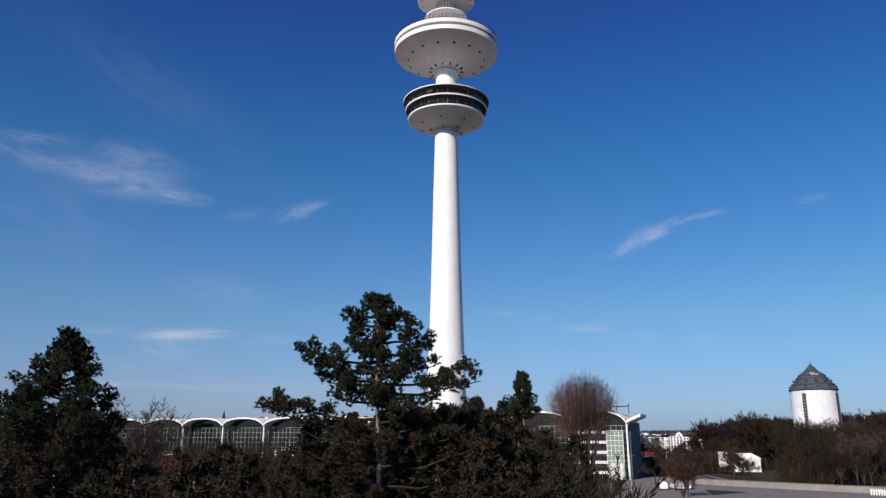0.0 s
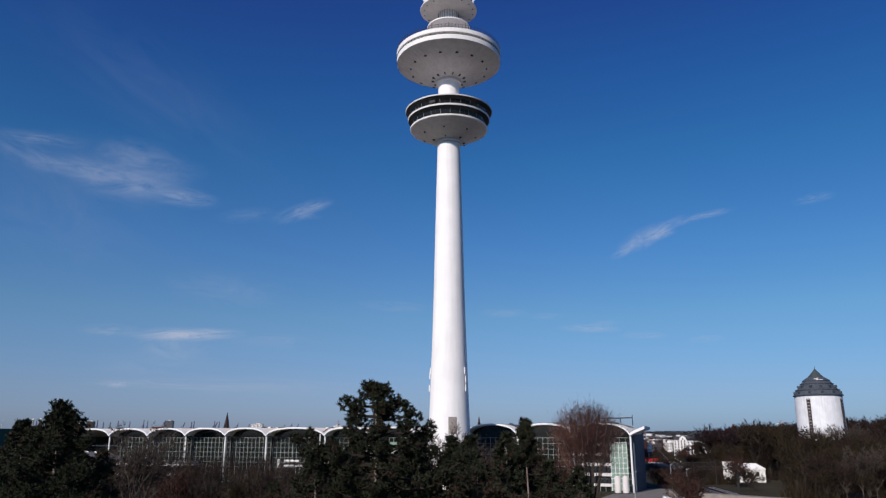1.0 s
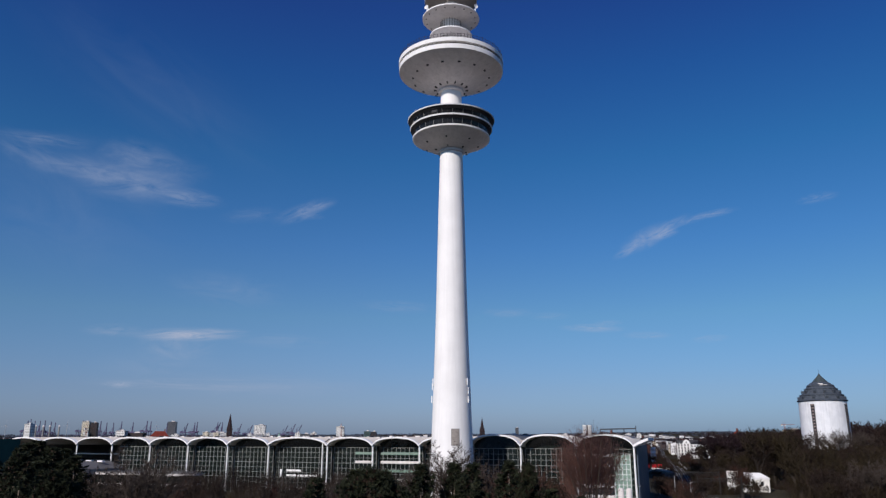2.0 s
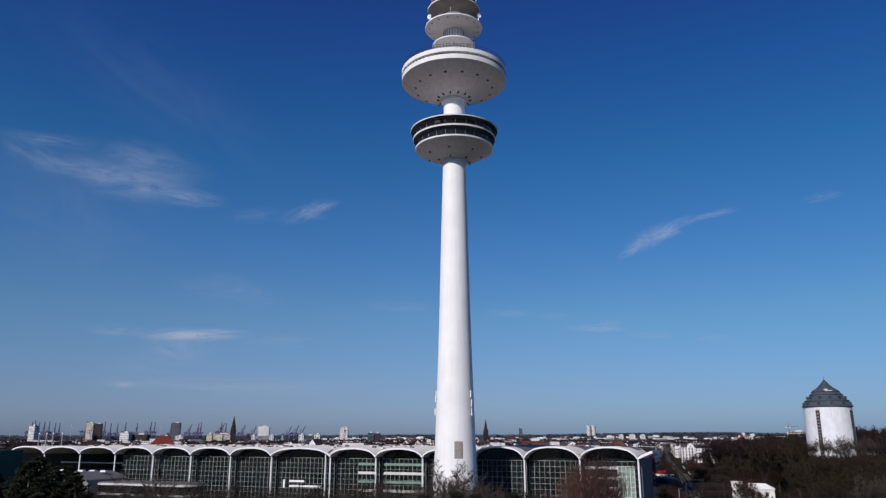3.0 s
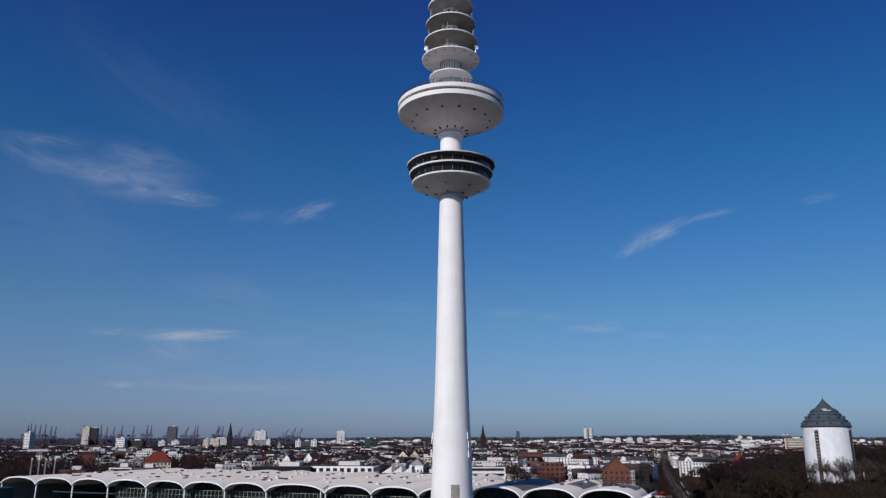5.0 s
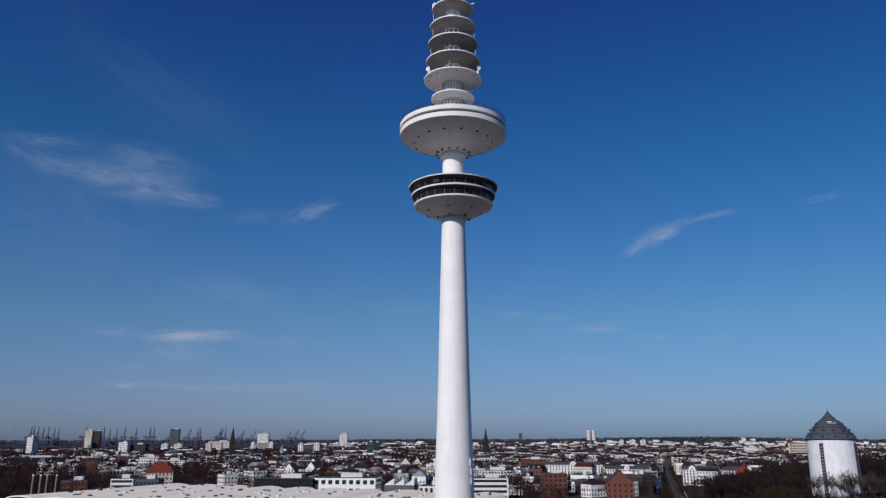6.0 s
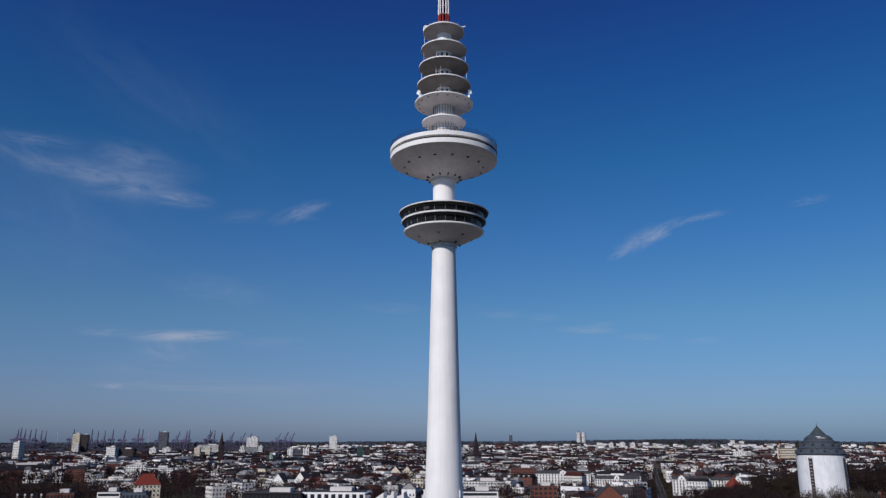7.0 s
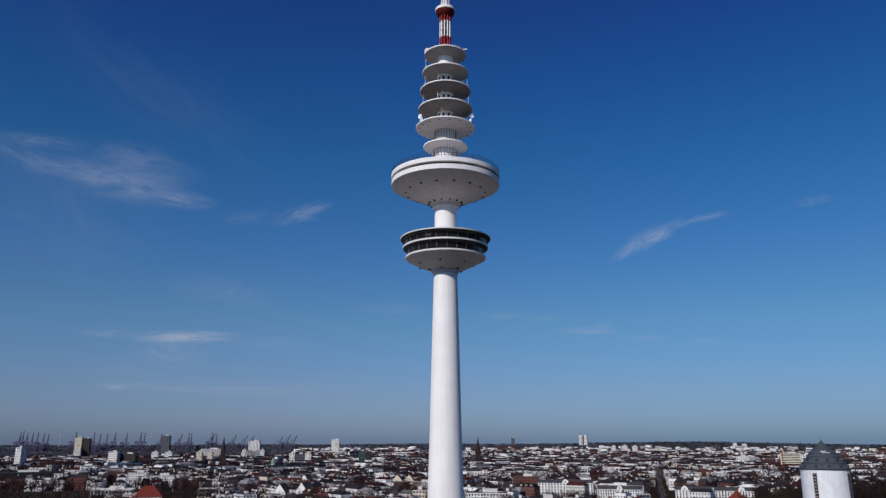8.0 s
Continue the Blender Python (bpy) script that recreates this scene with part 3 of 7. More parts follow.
def build_halls():
    rnd = random.Random(8)
    hall = new("exhibition_hall")
    hall.matrix_basis = HALL
    tagged(hall, "long exhibition hall with white waved roof and gridded glass front", "hall")
    for i, (x0, x1) in enumerate(zip(STATIONS, STATIONS[1:])):
        depth = -98 if i >= 4 else (-52 if i else -27)
        part("front_arch", vault(x0 + 0.02, x1 - 0.02, OVER, OVER - 2.2, 0.52), M["white"], hall, "white arched roof edge", smooth=40)
        roof = part("roof_vault", vault(x0 + 0.02, x1 - 0.02, OVER - 2.21, depth, 0.5), M["roof_felt"], hall, smooth=40)
        # soffit lining in shade is the underside of the vault; small hatches and domes on top
        for _ in range(11 if i >= 4 else 5):
            k = rnd.uniform(0.2, 0.8)
            x, z = arch(x0, x1, k)
            y = rnd.uniform(depth + 6, -8)
            part("roof_hatch", Geo().box((x, y, z + 0.4), (1.1, 1.7, 0.6)), M["roof_dark"] if rnd.random() < 0.6 else M["concrete_grey"], roof)
        # dark grey patches laid over the vaults of the first three bays
        for b, k0, k1, y0, y1 in ((2, 0.08, 0.92, -4, -50), (1, 0.10, 0.42, -16, -44), (1, 0.60, 0.74, -20, -44), (0, 0.12, 0.88, -12, -25)):
            if b == i:
                part("roof_patch", vault(x0, x1, y0, y1, 0.06, 10, k0, k1, 0.5), M["grey_roof"], roof, "dark grey patch on the roof vault", smooth=40)
        opened = i >= 11
        if not opened:
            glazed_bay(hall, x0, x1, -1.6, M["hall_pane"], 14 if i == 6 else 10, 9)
        if i in (4, 5):
            # floors of the rooms behind bay 4; the short bands of bay 5 paint a reflection
            for k in range(4):
                part("pale_band", Geo().box(((x0 + x1) / 2 - (0 if i == 4 else 4), -1.42, 5.2 + k * 3.1), ((x1 - x0) * (0.86 if i == 4 else 0.4), 0.06, 0.9)), M["hall_green"] if k % 2 else M["concrete_grey"], hall, "pale band for floor edges and a reflection in the glass")
    for i, x in enumerate(STATIONS):
        part("column", Geo().tube((x, OVER - 0.9, -0.3), (x, OVER - 0.9, VALLEY + 0.6), 0.30, n=10), M["white"], hall, smooth=50)
    # side and back walls, floor
    part("end_wall", Geo().box((-0.4, -13.5, 0), (0.5, 24, VALLEY + 0.6)), M["wall_blue"], hall, "slate blue end wall")
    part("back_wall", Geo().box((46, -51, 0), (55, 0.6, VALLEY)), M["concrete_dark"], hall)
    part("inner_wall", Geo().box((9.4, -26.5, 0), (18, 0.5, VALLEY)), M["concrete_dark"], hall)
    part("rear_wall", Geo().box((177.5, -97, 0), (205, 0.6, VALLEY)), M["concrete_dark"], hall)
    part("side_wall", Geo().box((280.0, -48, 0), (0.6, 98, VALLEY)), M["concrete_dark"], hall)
    # half wave that turns up past the end
    g = Geo()
    n = 8
    vs = []
    for k in range(n + 1):
        x = 0.0 - 4.6 * k / n
        z = VALLEY + 2.1 * (k / n) ** 0.8
        for y in (OVER, -12):
            vs += [(x, y, z + 0.85), (x, y, z)]
    fs = []
    for k in range(n):
        a, b = 4 * k, 4 * (k + 1)
        fs += [(a, a + 2, b + 2, b), (a + 1, b + 1, b + 3, a + 3), (a, b, b + 1, a + 1), (a + 2, a + 3, b + 3, b + 2)]
    fs += [(4 * n, 4 * n + 2, 4 * n + 3, 4 * n + 1)]
    part("roof_wing", g.add(vs, fs), M["white"], hall, "upturned white roof wing", smooth=40)
    # office floors behind the end bay: pale slabs, dark window bands and a green glass stair
    bay = part("office_glazing", Geo().box((4.6, -1.40, 0.3), (5.6, 0.1, 14.8)), M["hall_green"], hall, "pale green glass bay")
    for r in range(5):
        slab = part("floor_slab", Geo().box((12.6, -1.36, 1.6 + r * 3.2), (10.6, 0.3, 0.9)), M["concrete_grey"], hall, "pale floor slab")
        for c in range(7):
            part("office_window", Geo().box((8.0 + c * 1.52, -1.40, 2.6 + r * 3.2), (1.1, 0.2, 1.7)), M["window"], slab)
    for c in range(5):
        part("mullion", Geo().box((2.0 + c * 1.3, -1.25, 0.3), (0.12, 0.16, 14.8)), M["white"], bay)
    for r in range(10):
        part("transom", Geo().box((4.6, -1.2, 0.9 + r * 1.6), (5.6, 0.14, 0.12)), M["white"], bay)
    # open bays: inner block, interior shade put in as its dark colour, and far wall
    part("inner_block", Geo().box((232, -20, 0), (66, 14, 11.0)), M["dark"], hall, "inner hall block coloured dark for interior shade")
    part("inner_band", Geo().box((232, -12.8, 13.2), (68, 0.6, 0.5)), M["concrete_white"], hall)
    return hall


M["grey_roof"] = mat("grey_roof_sheet", [(0.10, 0.098, 0.10), (0.16, 0.157, 0.16)], 0.6, 0.2, 3.0, 0.1)
M["steel_white"] = mat("off_white_bars", [(0.24, 0.24, 0.235), (0.33, 0.33, 0.32)], 0.5, 0.6, 5.0, 0.05)
M["wall_blue"] = mat("slate_and_shade_blue_walls", [(0.06, 0.075, 0.10), (0.09, 0.11, 0.14)], 0.6, 0.3, 3.0, 0.05)
build_halls()

# ---- water tower wrapped in sheeting ----
def build_water_tower():
    wt = thing("water_tower", (254.5, 519, 5.5), "round old water tower wrapped in white sheeting under a slate roof", "water tower")
    base = 5.5
    def z(v):
        """Heights over the base; the roof is stretched downwards from its tip."""
        return (64 - (64 - v) * 1.05 if v > 43 else v) - base
    part("sheeting", Geo().lathe([(15.3, -2), (15.2, z(30)), (15.0, z(46.3))], 32), M["sheeting"], wt, "white scaffold sheeting", smooth=12)
    roof = part("roof", Geo().lathe([(15.7, z(45.6)), (16.0, z(46.0)), (15.3, z(46.7)), (13.7, z(49.1)), (14.1, z(49.2)), (14.1, z(49.7)), (12.7, z(50.1)), (10.2, z(53.2)), (10.6, z(53.3)), (10.6, z(53.7)), (9.8, z(53.9)),
                                     (8.6, z(55.2)), (8.9, z(55.3)), (8.9, z(55.6)), (6.3, z(57.4)), (4.4, z(58.4))], 24), M["slate"], wt, "dark slate roof in tiers", smooth=12)
    part("cap", Geo().lathe([(4.5, z(58.0)), (4.8, z(58.2)), (4.7, z(58.5)), (3.2, z(60.0)), (1.6, z(61.8)), (0.6, z(63.0)), (0.1, z(64.0))], 16), M["cap_green"], roof, "dark green conical cap")
    part("cornice", Geo().lathe([(14.6, z(45.4)), (15.7, z(45.7)), (15.75, z(46.1)), (15.0, z(46.2))], 32), M["dark"], wt)
    part("finial", Geo().tube((0, 0, z(62.8)), (0, 0, z(66.0)), 0.14, 0.05, n=6), M["dark"], roof)
    for k in range(12):
        a = 2 * math.pi * (k + 0.5) / 12
        for r, zz, s in ((14.4, 47.0, (1.7, 1.9, 1.6)), (11.8, 51.0, (1.6, 1.7, 1.5))):
            dm = part("dormer", Geo().box((r * math.cos(a), r * math.sin(a), z(zz)), s, a), M["slate"], roof)
            part("dormer_window", Geo().box(((r + s[0] / 2 + 0.03) * math.cos(a), (r + s[0] / 2 + 0.03) * math.sin(a), z(zz + 0.25)), (0.06, s[1] * 0.7, s[2] * 0.6), a), M["window"], dm)
    # bare battens and a patch of new roofing
    for k, (zz, r, a0, a1) in enumerate(((55.9, 8.75, -118, -88), (56.7, 7.6, -124, -104))):
        g = Geo()
        n = 6
        for i in range(n):
            a, b = radians(a0 + (a1 - a0) * i / n), radians(a0 + (a1 - a0) * (i + 1) / n)
            g.tube((r * math.cos(a), r * math.sin(a), z(zz)), (r * math.cos(b), r * math.sin(b), z(zz)), 0.3, n=4)
        part("batten", g, M["concrete_white"] if k == 1 else M["concrete_grey"], roof)
    # scaffold stair bays let into the sheeting
    for az in (-140, -51):
        a = radians(az)
        part("stair_bay", Geo().box((15.15 * math.cos(a), 15.15 * math.sin(a), -1), (0.9, 2.4, z(43.6) + 1), a), M["dark"], wt, "open scaffold stair bay")
        for k in range(17):
            zz = z(9 + k * 2.05)
            part("stair_landing", Geo().box((15.45 * math.cos(a), 15.45 * math.sin(a), zz), (0.5, 1.7, 0.55), a), M["landing"], wt)
    for k in range(20):
        a = 2 * math.pi * (k + 0.3) / 20
        part("sheet_seam", Geo().tube((14.92 * math.cos(a), 14.92 * math.sin(a), -1), (14.63 * math.cos(a), 14.63 * math.sin(a), z(44.2)), 0.08, n=4), M["sheeting"], wt)


M["cap_green"] = mat("dark_patina_sheet", [(0.035, 0.047, 0.052), (0.068, 0.085, 0.09)], 0.6, 0.8, 5.0, 0.1)
M["landing"] = mat("weathered_landing", [(0.30, 0.22, 0.20), (0.42, 0.34, 0.31)], 0.8, 0.6, 5.0, 0.1)
build_water_tower()


# ---- town ----
def house_geo(g, c, rz, w, d, h, roof_h, wins=2, wall_i=0, roof_i=1, win_i=2, floor=3.4):
    """One house: walls, a gabled, hipped or flat roof, and windows. wins: 0 none, 1 coarse, 2 full."""
    cx, cy, cz = c
    ca, sa = math.cos(rz), math.sin(rz)

    def P(x, y, z):
        return (cx + x * ca - y * sa, cy + x * sa + y * ca, cz + z)

    hw, hd = w / 2, d / 2
    ring = [(-hw, -hd), (hw, -hd), (hw, hd), (-hw, hd)]
    if roof_h <= 0:
        vs = [P(x, y, z) for z in (-2, h) for x, y in ring]
        g.add(vs, [(0, 1, 5, 4), (1, 2, 6, 5), (2, 3, 7, 6), (3, 0, 4, 7), (4, 5, 6, 7)], wall_i)
        vs = [P(x * 0.96, y * 0.94, h + z) for z in (0.02, 0.25) for x, y in ring]
        g.add(vs, [(0, 1, 5, 4), (1, 2, 6, 5), (2, 3, 7, 6), (3, 0, 4, 7), (4, 5, 6, 7)], roof_i)
    else:
        vs = [P(x, y, z) for z in (-2, h) for x, y in ring]
        g.add(vs, [(0, 1, 5, 4), (1, 2, 6, 5), (2, 3, 7, 6), (3, 0, 4, 7)], wall_i)
        e, hip = 0.4, min(w * 0.16, 2.2)
        vs = [P(-hw - 0.1, -hd - e, h), P(hw + 0.1, -hd - e, h), P(hw + 0.1, hd + e, h), P(-hw - 0.1, hd + e, h),
              P(-hw + hip, -hd * 0.2, h + roof_h), P(hw - hip, -hd * 0.2, h + roof_h), P(hw - hip, hd * 0.2, h + roof_h), P(-hw + hip, hd * 0.2, h + roof_h)]
        g.add(vs, [(0, 1, 5, 4), (1, 2, 6, 5), (2, 3, 7, 6), (3, 0, 4, 7), (4, 5, 6, 7), (3, 2, 1, 0)], roof_i)
    if not wins:
        return
    nf = max(1, int(h / floor))
    for side, (length, off) in enumerate(((w, hd), (d, hw), (w, hd), (d, hw))):
        if wins == 1 and side == 2:
            continue
        step = 2.6 if wins == 2 else 4.2
        nc = max(1, int(length / step))
        ww, wh = (1.25, 1.75) if wins == 2 else (2.2, 1.9)
        for fl in range(nf):
            z0 = fl * floor + 1.0
            if z0 + wh > h:
                break
            for i in range(nc):
                x = (i + 0.5) / nc * length - length / 2
                q = []
                for dx, dz in ((-ww / 2, 0), (ww / 2, 0), (ww / 2, wh), (-ww / 2, wh)):
                    u, v = x + dx, -(off + 0.06)
                    if side == 1:
                        u, v = -v, u
                    elif side == 2:
                        u, v = -u, -v
                    elif side == 3:
                        u, v = v, -u
                    q.append(P(u, v, z0 + dz))
                g.add(q, [(0, 1, 2, 3)], win_i)


# places of the larger single buildings: middle and clear half width
KEEP_CLEAR = [(-255, 656, 28), (137, 900, 44), (251, 790, 28), (299, 790, 36), (114, 538, 20), (-80, 570, 30), (26, 600, 24), (-628, 1130, 50), (-260, 600, 16), (-242, 600, 18), (-318, 640, 22), (-124, 566, 30), (-40, 562, 18), (-26, 700, 14), (36, 720, 28), (79, 622, 20), (96, 950, 24), (224, 600, 12), (-64, 980, 34), (178, 800, 34), (-867, 2300, 40), (-640, 2000, 30), (-776, 2500, 44), (-142, 769, 14), (-618, 1405, 34), (-565, 1384, 34), (-418, 1072, 34), (-355, 1059, 36), (-280, 1036, 18), (-205, 980, 30), (-373, 859, 34), (-676, 1427, 30), (-266, 905, 34), (196, 835, 34),
              (738, 1631, 40), (727, 1893, 30), (-932, 1655, 22), (-1211, 2508, 40), (-805, 1830, 22), (-1107, 2969, 34), (-653, 2557, 50), (-484, 3254, 30),
              (-383, 1963, 34), (-206, 1889, 26), (786, 4430, 50), (78, 2008, 26), (-601, 2025, 26)]


def free_ground(x, y, rail=17, gardens=True):
    """Whether town houses may stand here: not on the halls, the park, the railway or the woods."""
    hx, hy = (HALL.inverted() @ Vector((x, y, 0))).xy
    if -140 < hx < 420 and -300 < hy:
        return False
    if y < 330 or (60 < x < 330 and y < 600):
        return False
    # harbour basins and quays
    if math.hypot(x, y) > 3000 and x / y < -0.2:
        return False
    # railway cutting, running away past the halls
    if 150 < y < 1500 and abs(x - rail_x(y)) < rail:
        return False
    for cx, cy, r in KEEP_CLEAR:
        if abs(x - cx) < r and abs(y - cy) < r * 0.55:
            return False
    # gardens and streets in front of the long terraces
    for x0, x1, y0, y1 in ((0.10, 0.215, 700, 868), (0.255, 0.44, 610, 765), (0.13, 0.30, 470, 562), (-0.44, -0.32, 520, 640), (-0.75, -0.30, 330, 990)):
        if gardens and x0 < x / y < x1 and y0 < y < y1:
            return False
    if 0.33 < x / y < 0.73 and y < 700:
        return False
    if math.hypot((x - 258) / 115, (y - 490) / 190) < 1.0:
        return False
    return True


def build_town():
    rnd = random.Random(21)
    seeds = [(rnd.uniform(-3300, 3300), rnd.uniform(350, 4700), rnd.choice((-1, 1)) * rnd.uniform(0.0, 1.3)) for _ in range(330)]
    sx = np.array([s[0] for s in seeds])
    sy = np.array([s[1] for s in seeds])
    near, mid = [], []
    for si, (qx, qy, rot) in enumerate(seeds):
        r = math.hypot(qx, qy)
        ca, sa = math.cos(rot), math.sin(rot)
        bw, bd, st = rnd.uniform(75, 120), rnd.uniform(48, 66), 15
        size = 420
        nx, ny = int(size / (bw + st)), int(size / (bd + st))
        for bx in range(-nx, nx + 1):
            for by in range(-ny, ny + 1):
                kind = rnd.random()
                if kind < 0.2:
                    continue
                ox, oy = bx * (bw + st), by * (bd + st)
                base_h = rnd.uniform(10.5, 15.5)
                rows = [(ox, oy - bd / 2 + 6, 0, bw), (ox, oy + bd / 2 - 6, 0, bw), (ox - bw / 2 + 6, oy, 1, bd - 26), (ox + bw / 2 - 6, oy, 1, bd - 26)]
                flat_block = kind > 0.80
                for lx, ly, turn, length in rows:
                    u = -length / 2
                    while u < length / 2 - 6:
                        wx0 = qx + lx * ca - ly * sa
                        wy0 = qy + lx * sa + ly * ca
                        dist = math.hypot(wx0, wy0)
                        seg = rnd.uniform(13, 24) if dist < 1500 else rnd.uniform(20, 46)
                        seg = min(seg, length / 2 - u)
                        cx_, cy_ = (lx + u + seg / 2, ly) if not turn else (lx, ly + u + seg / 2)
                        u += seg + (0.02 if rnd.random() < 0.8 else rnd.uniform(2, 8))
                        wx, wy = qx + cx_ * ca - cy_ * sa, qy + cx_ * sa + cy_ * ca
                        dist = math.hypot(wx, wy)
                        if seg < 6 or dist > 4300 or abs(math.atan2(wx, wy)) > radians(33) or not free_ground(wx, wy):
                            continue
                        if int(np.argmin((sx - wx) ** 2 + (sy - wy) ** 2)) != si:
                            continue
                        if dist > 1500 and rnd.random() < (0.38 if dist < 2600 else 0.6):
                            continue
                        h = base_h + rnd.uniform(-3.5, 2.5)
                        rh = 0 if flat_block or rnd.random() < 0.3 else rnd.uniform(2.4, 4.2)
                        if flat_block:
                            h *= rnd.uniform(0.5, 1.1)
                        item = ((wx, wy, hill_height(wx, wy)), rot + (math.pi / 2 if turn else 0), seg, rnd.uniform(11, 13), h, rh)
                        (near if dist < 900 else mid).append(item)
    near.sort(key=lambda q: q[0][1])
    things = near[:280]
    mid += near[280:]
    walls, roofs = M["walls_near"], M["roofs_near"]
    for c, rot, w, d, h, rh in things:
        t = thing("town_house", (c[0], c[1], c[2]), "", "house", "terraced town houses", rz=math.degrees(rot))
        g = Geo()
        house_geo(g, (0, 0, 0), 0, w, d, h, rh, 2)
        for nm, idx, m in (("wall", 0, walls), ("roof", 1, roofs), ("glazing", 2, M["window"])):
            gg = Geo()
            gg.v = g.v
            gg.f = [f for f, k in zip(g.f, g.m) if k == idx]
            used = sorted({i for f in gg.f for i in f})
            remap = {o: n for n, o in enumerate(used)}
            gg.v = [g.v[i] for i in used]
            gg.f = [tuple(remap[i] for i in f) for f in gg.f]
            gg.m = [0] * len(gg.f)
            part(nm, gg, m, t, kind="stuff" if nm == "glazing" else "")
        if rh > 0:
            ch = part("chimney", Geo().box((rnd.uniform(-w / 3, w / 3), rnd.uniform(-1.5, 1.5), h + rh - 1.2), (0.8, 1.4, 2.6)), M["brick"], t)
            nd = rnd.choice((0, 0, 1, 2, 3))
            for k in range(nd):
                x = -w / 2 + (k + 0.7) * w / (nd + 0.4)
                dm = part("dormer", Geo().box((x, -d / 2 + 1.7, h + 0.3), (1.9, 2.6, 2.1)), walls, t)
                part("dormer_window", Geo().box((x, -d / 2 + 0.37, h + 0.8), (1.2, 0.05, 1.2)), M["window"], dm)
        else:
            part("roof_box", Geo().box((rnd.uniform(-w / 4, w / 4), 0, h + 0.25), (3.0, 2.6, 2.3)), M["concrete_grey"], t)
        tagged(t, ("plastered town house with pitched roof in a terrace" if rh > 0 else "plastered flat-roofed town house in a terrace"))
    g = Geo()
    for c, rot, w, d, h, rh in mid:
        dist = math.hypot(c[0], c[1])
        house_geo(g, c, rot, w, d, h, rh, 2 if dist < 1150 else (1 if dist < 2300 else 0))
        if rh > 0 and dist < 1500:
            ca, sa = math.cos(rot), math.sin(rot)
            x = rnd.uniform(-w / 3, w / 3)
            g.box((c[0] + x * ca, c[1] + x * sa, c[2] + h + rh - 1), (0.9, 1.5, 2.4), rot, 0)
    ob = part("town_houses", g, [M["walls_far"], M["roofs_far"], M["window"]])
    tagged(ob, "dense quarters of plastered and brick town houses stretching away", "houses", kind="stuff")
    return len(things), len(mid)


M["walls_near"] = mat("near_walls", WALLS, 0.85, 0.3, 4.0, 0.0, per="object")
M["roofs_near"] = mat("near_roofs", ROOFS, 0.85, 0.3, 4.0, 0.0, per="object")
print("houses", build_town())

# ---- large single buildings in the town ----
def block(name, c, w, d, h, rz, wall_m, label, floors=0, cols=0, roof_m=None, group="", strip=False, roof_box=True):
    """A flat-roofed block with window openings on all sides."""
    b = thing(name, (c[0], c[1], hill_height(c[0], c[1])), label, "building", group, rz=rz)
    wall = part("wall", Geo().box((0, 0, -1), (w, d, h + 1)), wall_m, b)
    part("roof", Geo().box((0, 0, h), (w * 0.96, d * 0.94, 0.35)), roof_m or M["roof_dark"], b)
    if roof_box:
        part("roof_house", Geo().box((w * 0.08, 0, h + 0.35), (w * 0.35, d * 0.4, 2.8)), M["concrete_grey"], b)
    floors = floors or int(h / 3.2)
    fh = h / floors
    g = Geo()
    for side, (ln, off) in enumerate(((w, d / 2), (d, w / 2), (w, d / 2), (d, w / 2))):
        a = side * math.pi / 2
        n = cols or max(2, int(ln / 3.4))
        for f in range(floors):
            for i in range(1 if strip else n):
                x = 0 if strip else (i + 0.5) / n * ln - ln / 2
                ww = ln * 0.92 if strip else ln / n * 0.58
                px, py = x, -(off + 0.05)
                g.box((px * math.cos(a) - py * math.sin(a), px * math.sin(a) + py * math.cos(a), f * fh + fh * 0.28), (ww, 0.12, fh * 0.5), a)
    part("glazing", g, M["window"], b, kind="stuff")
    return b


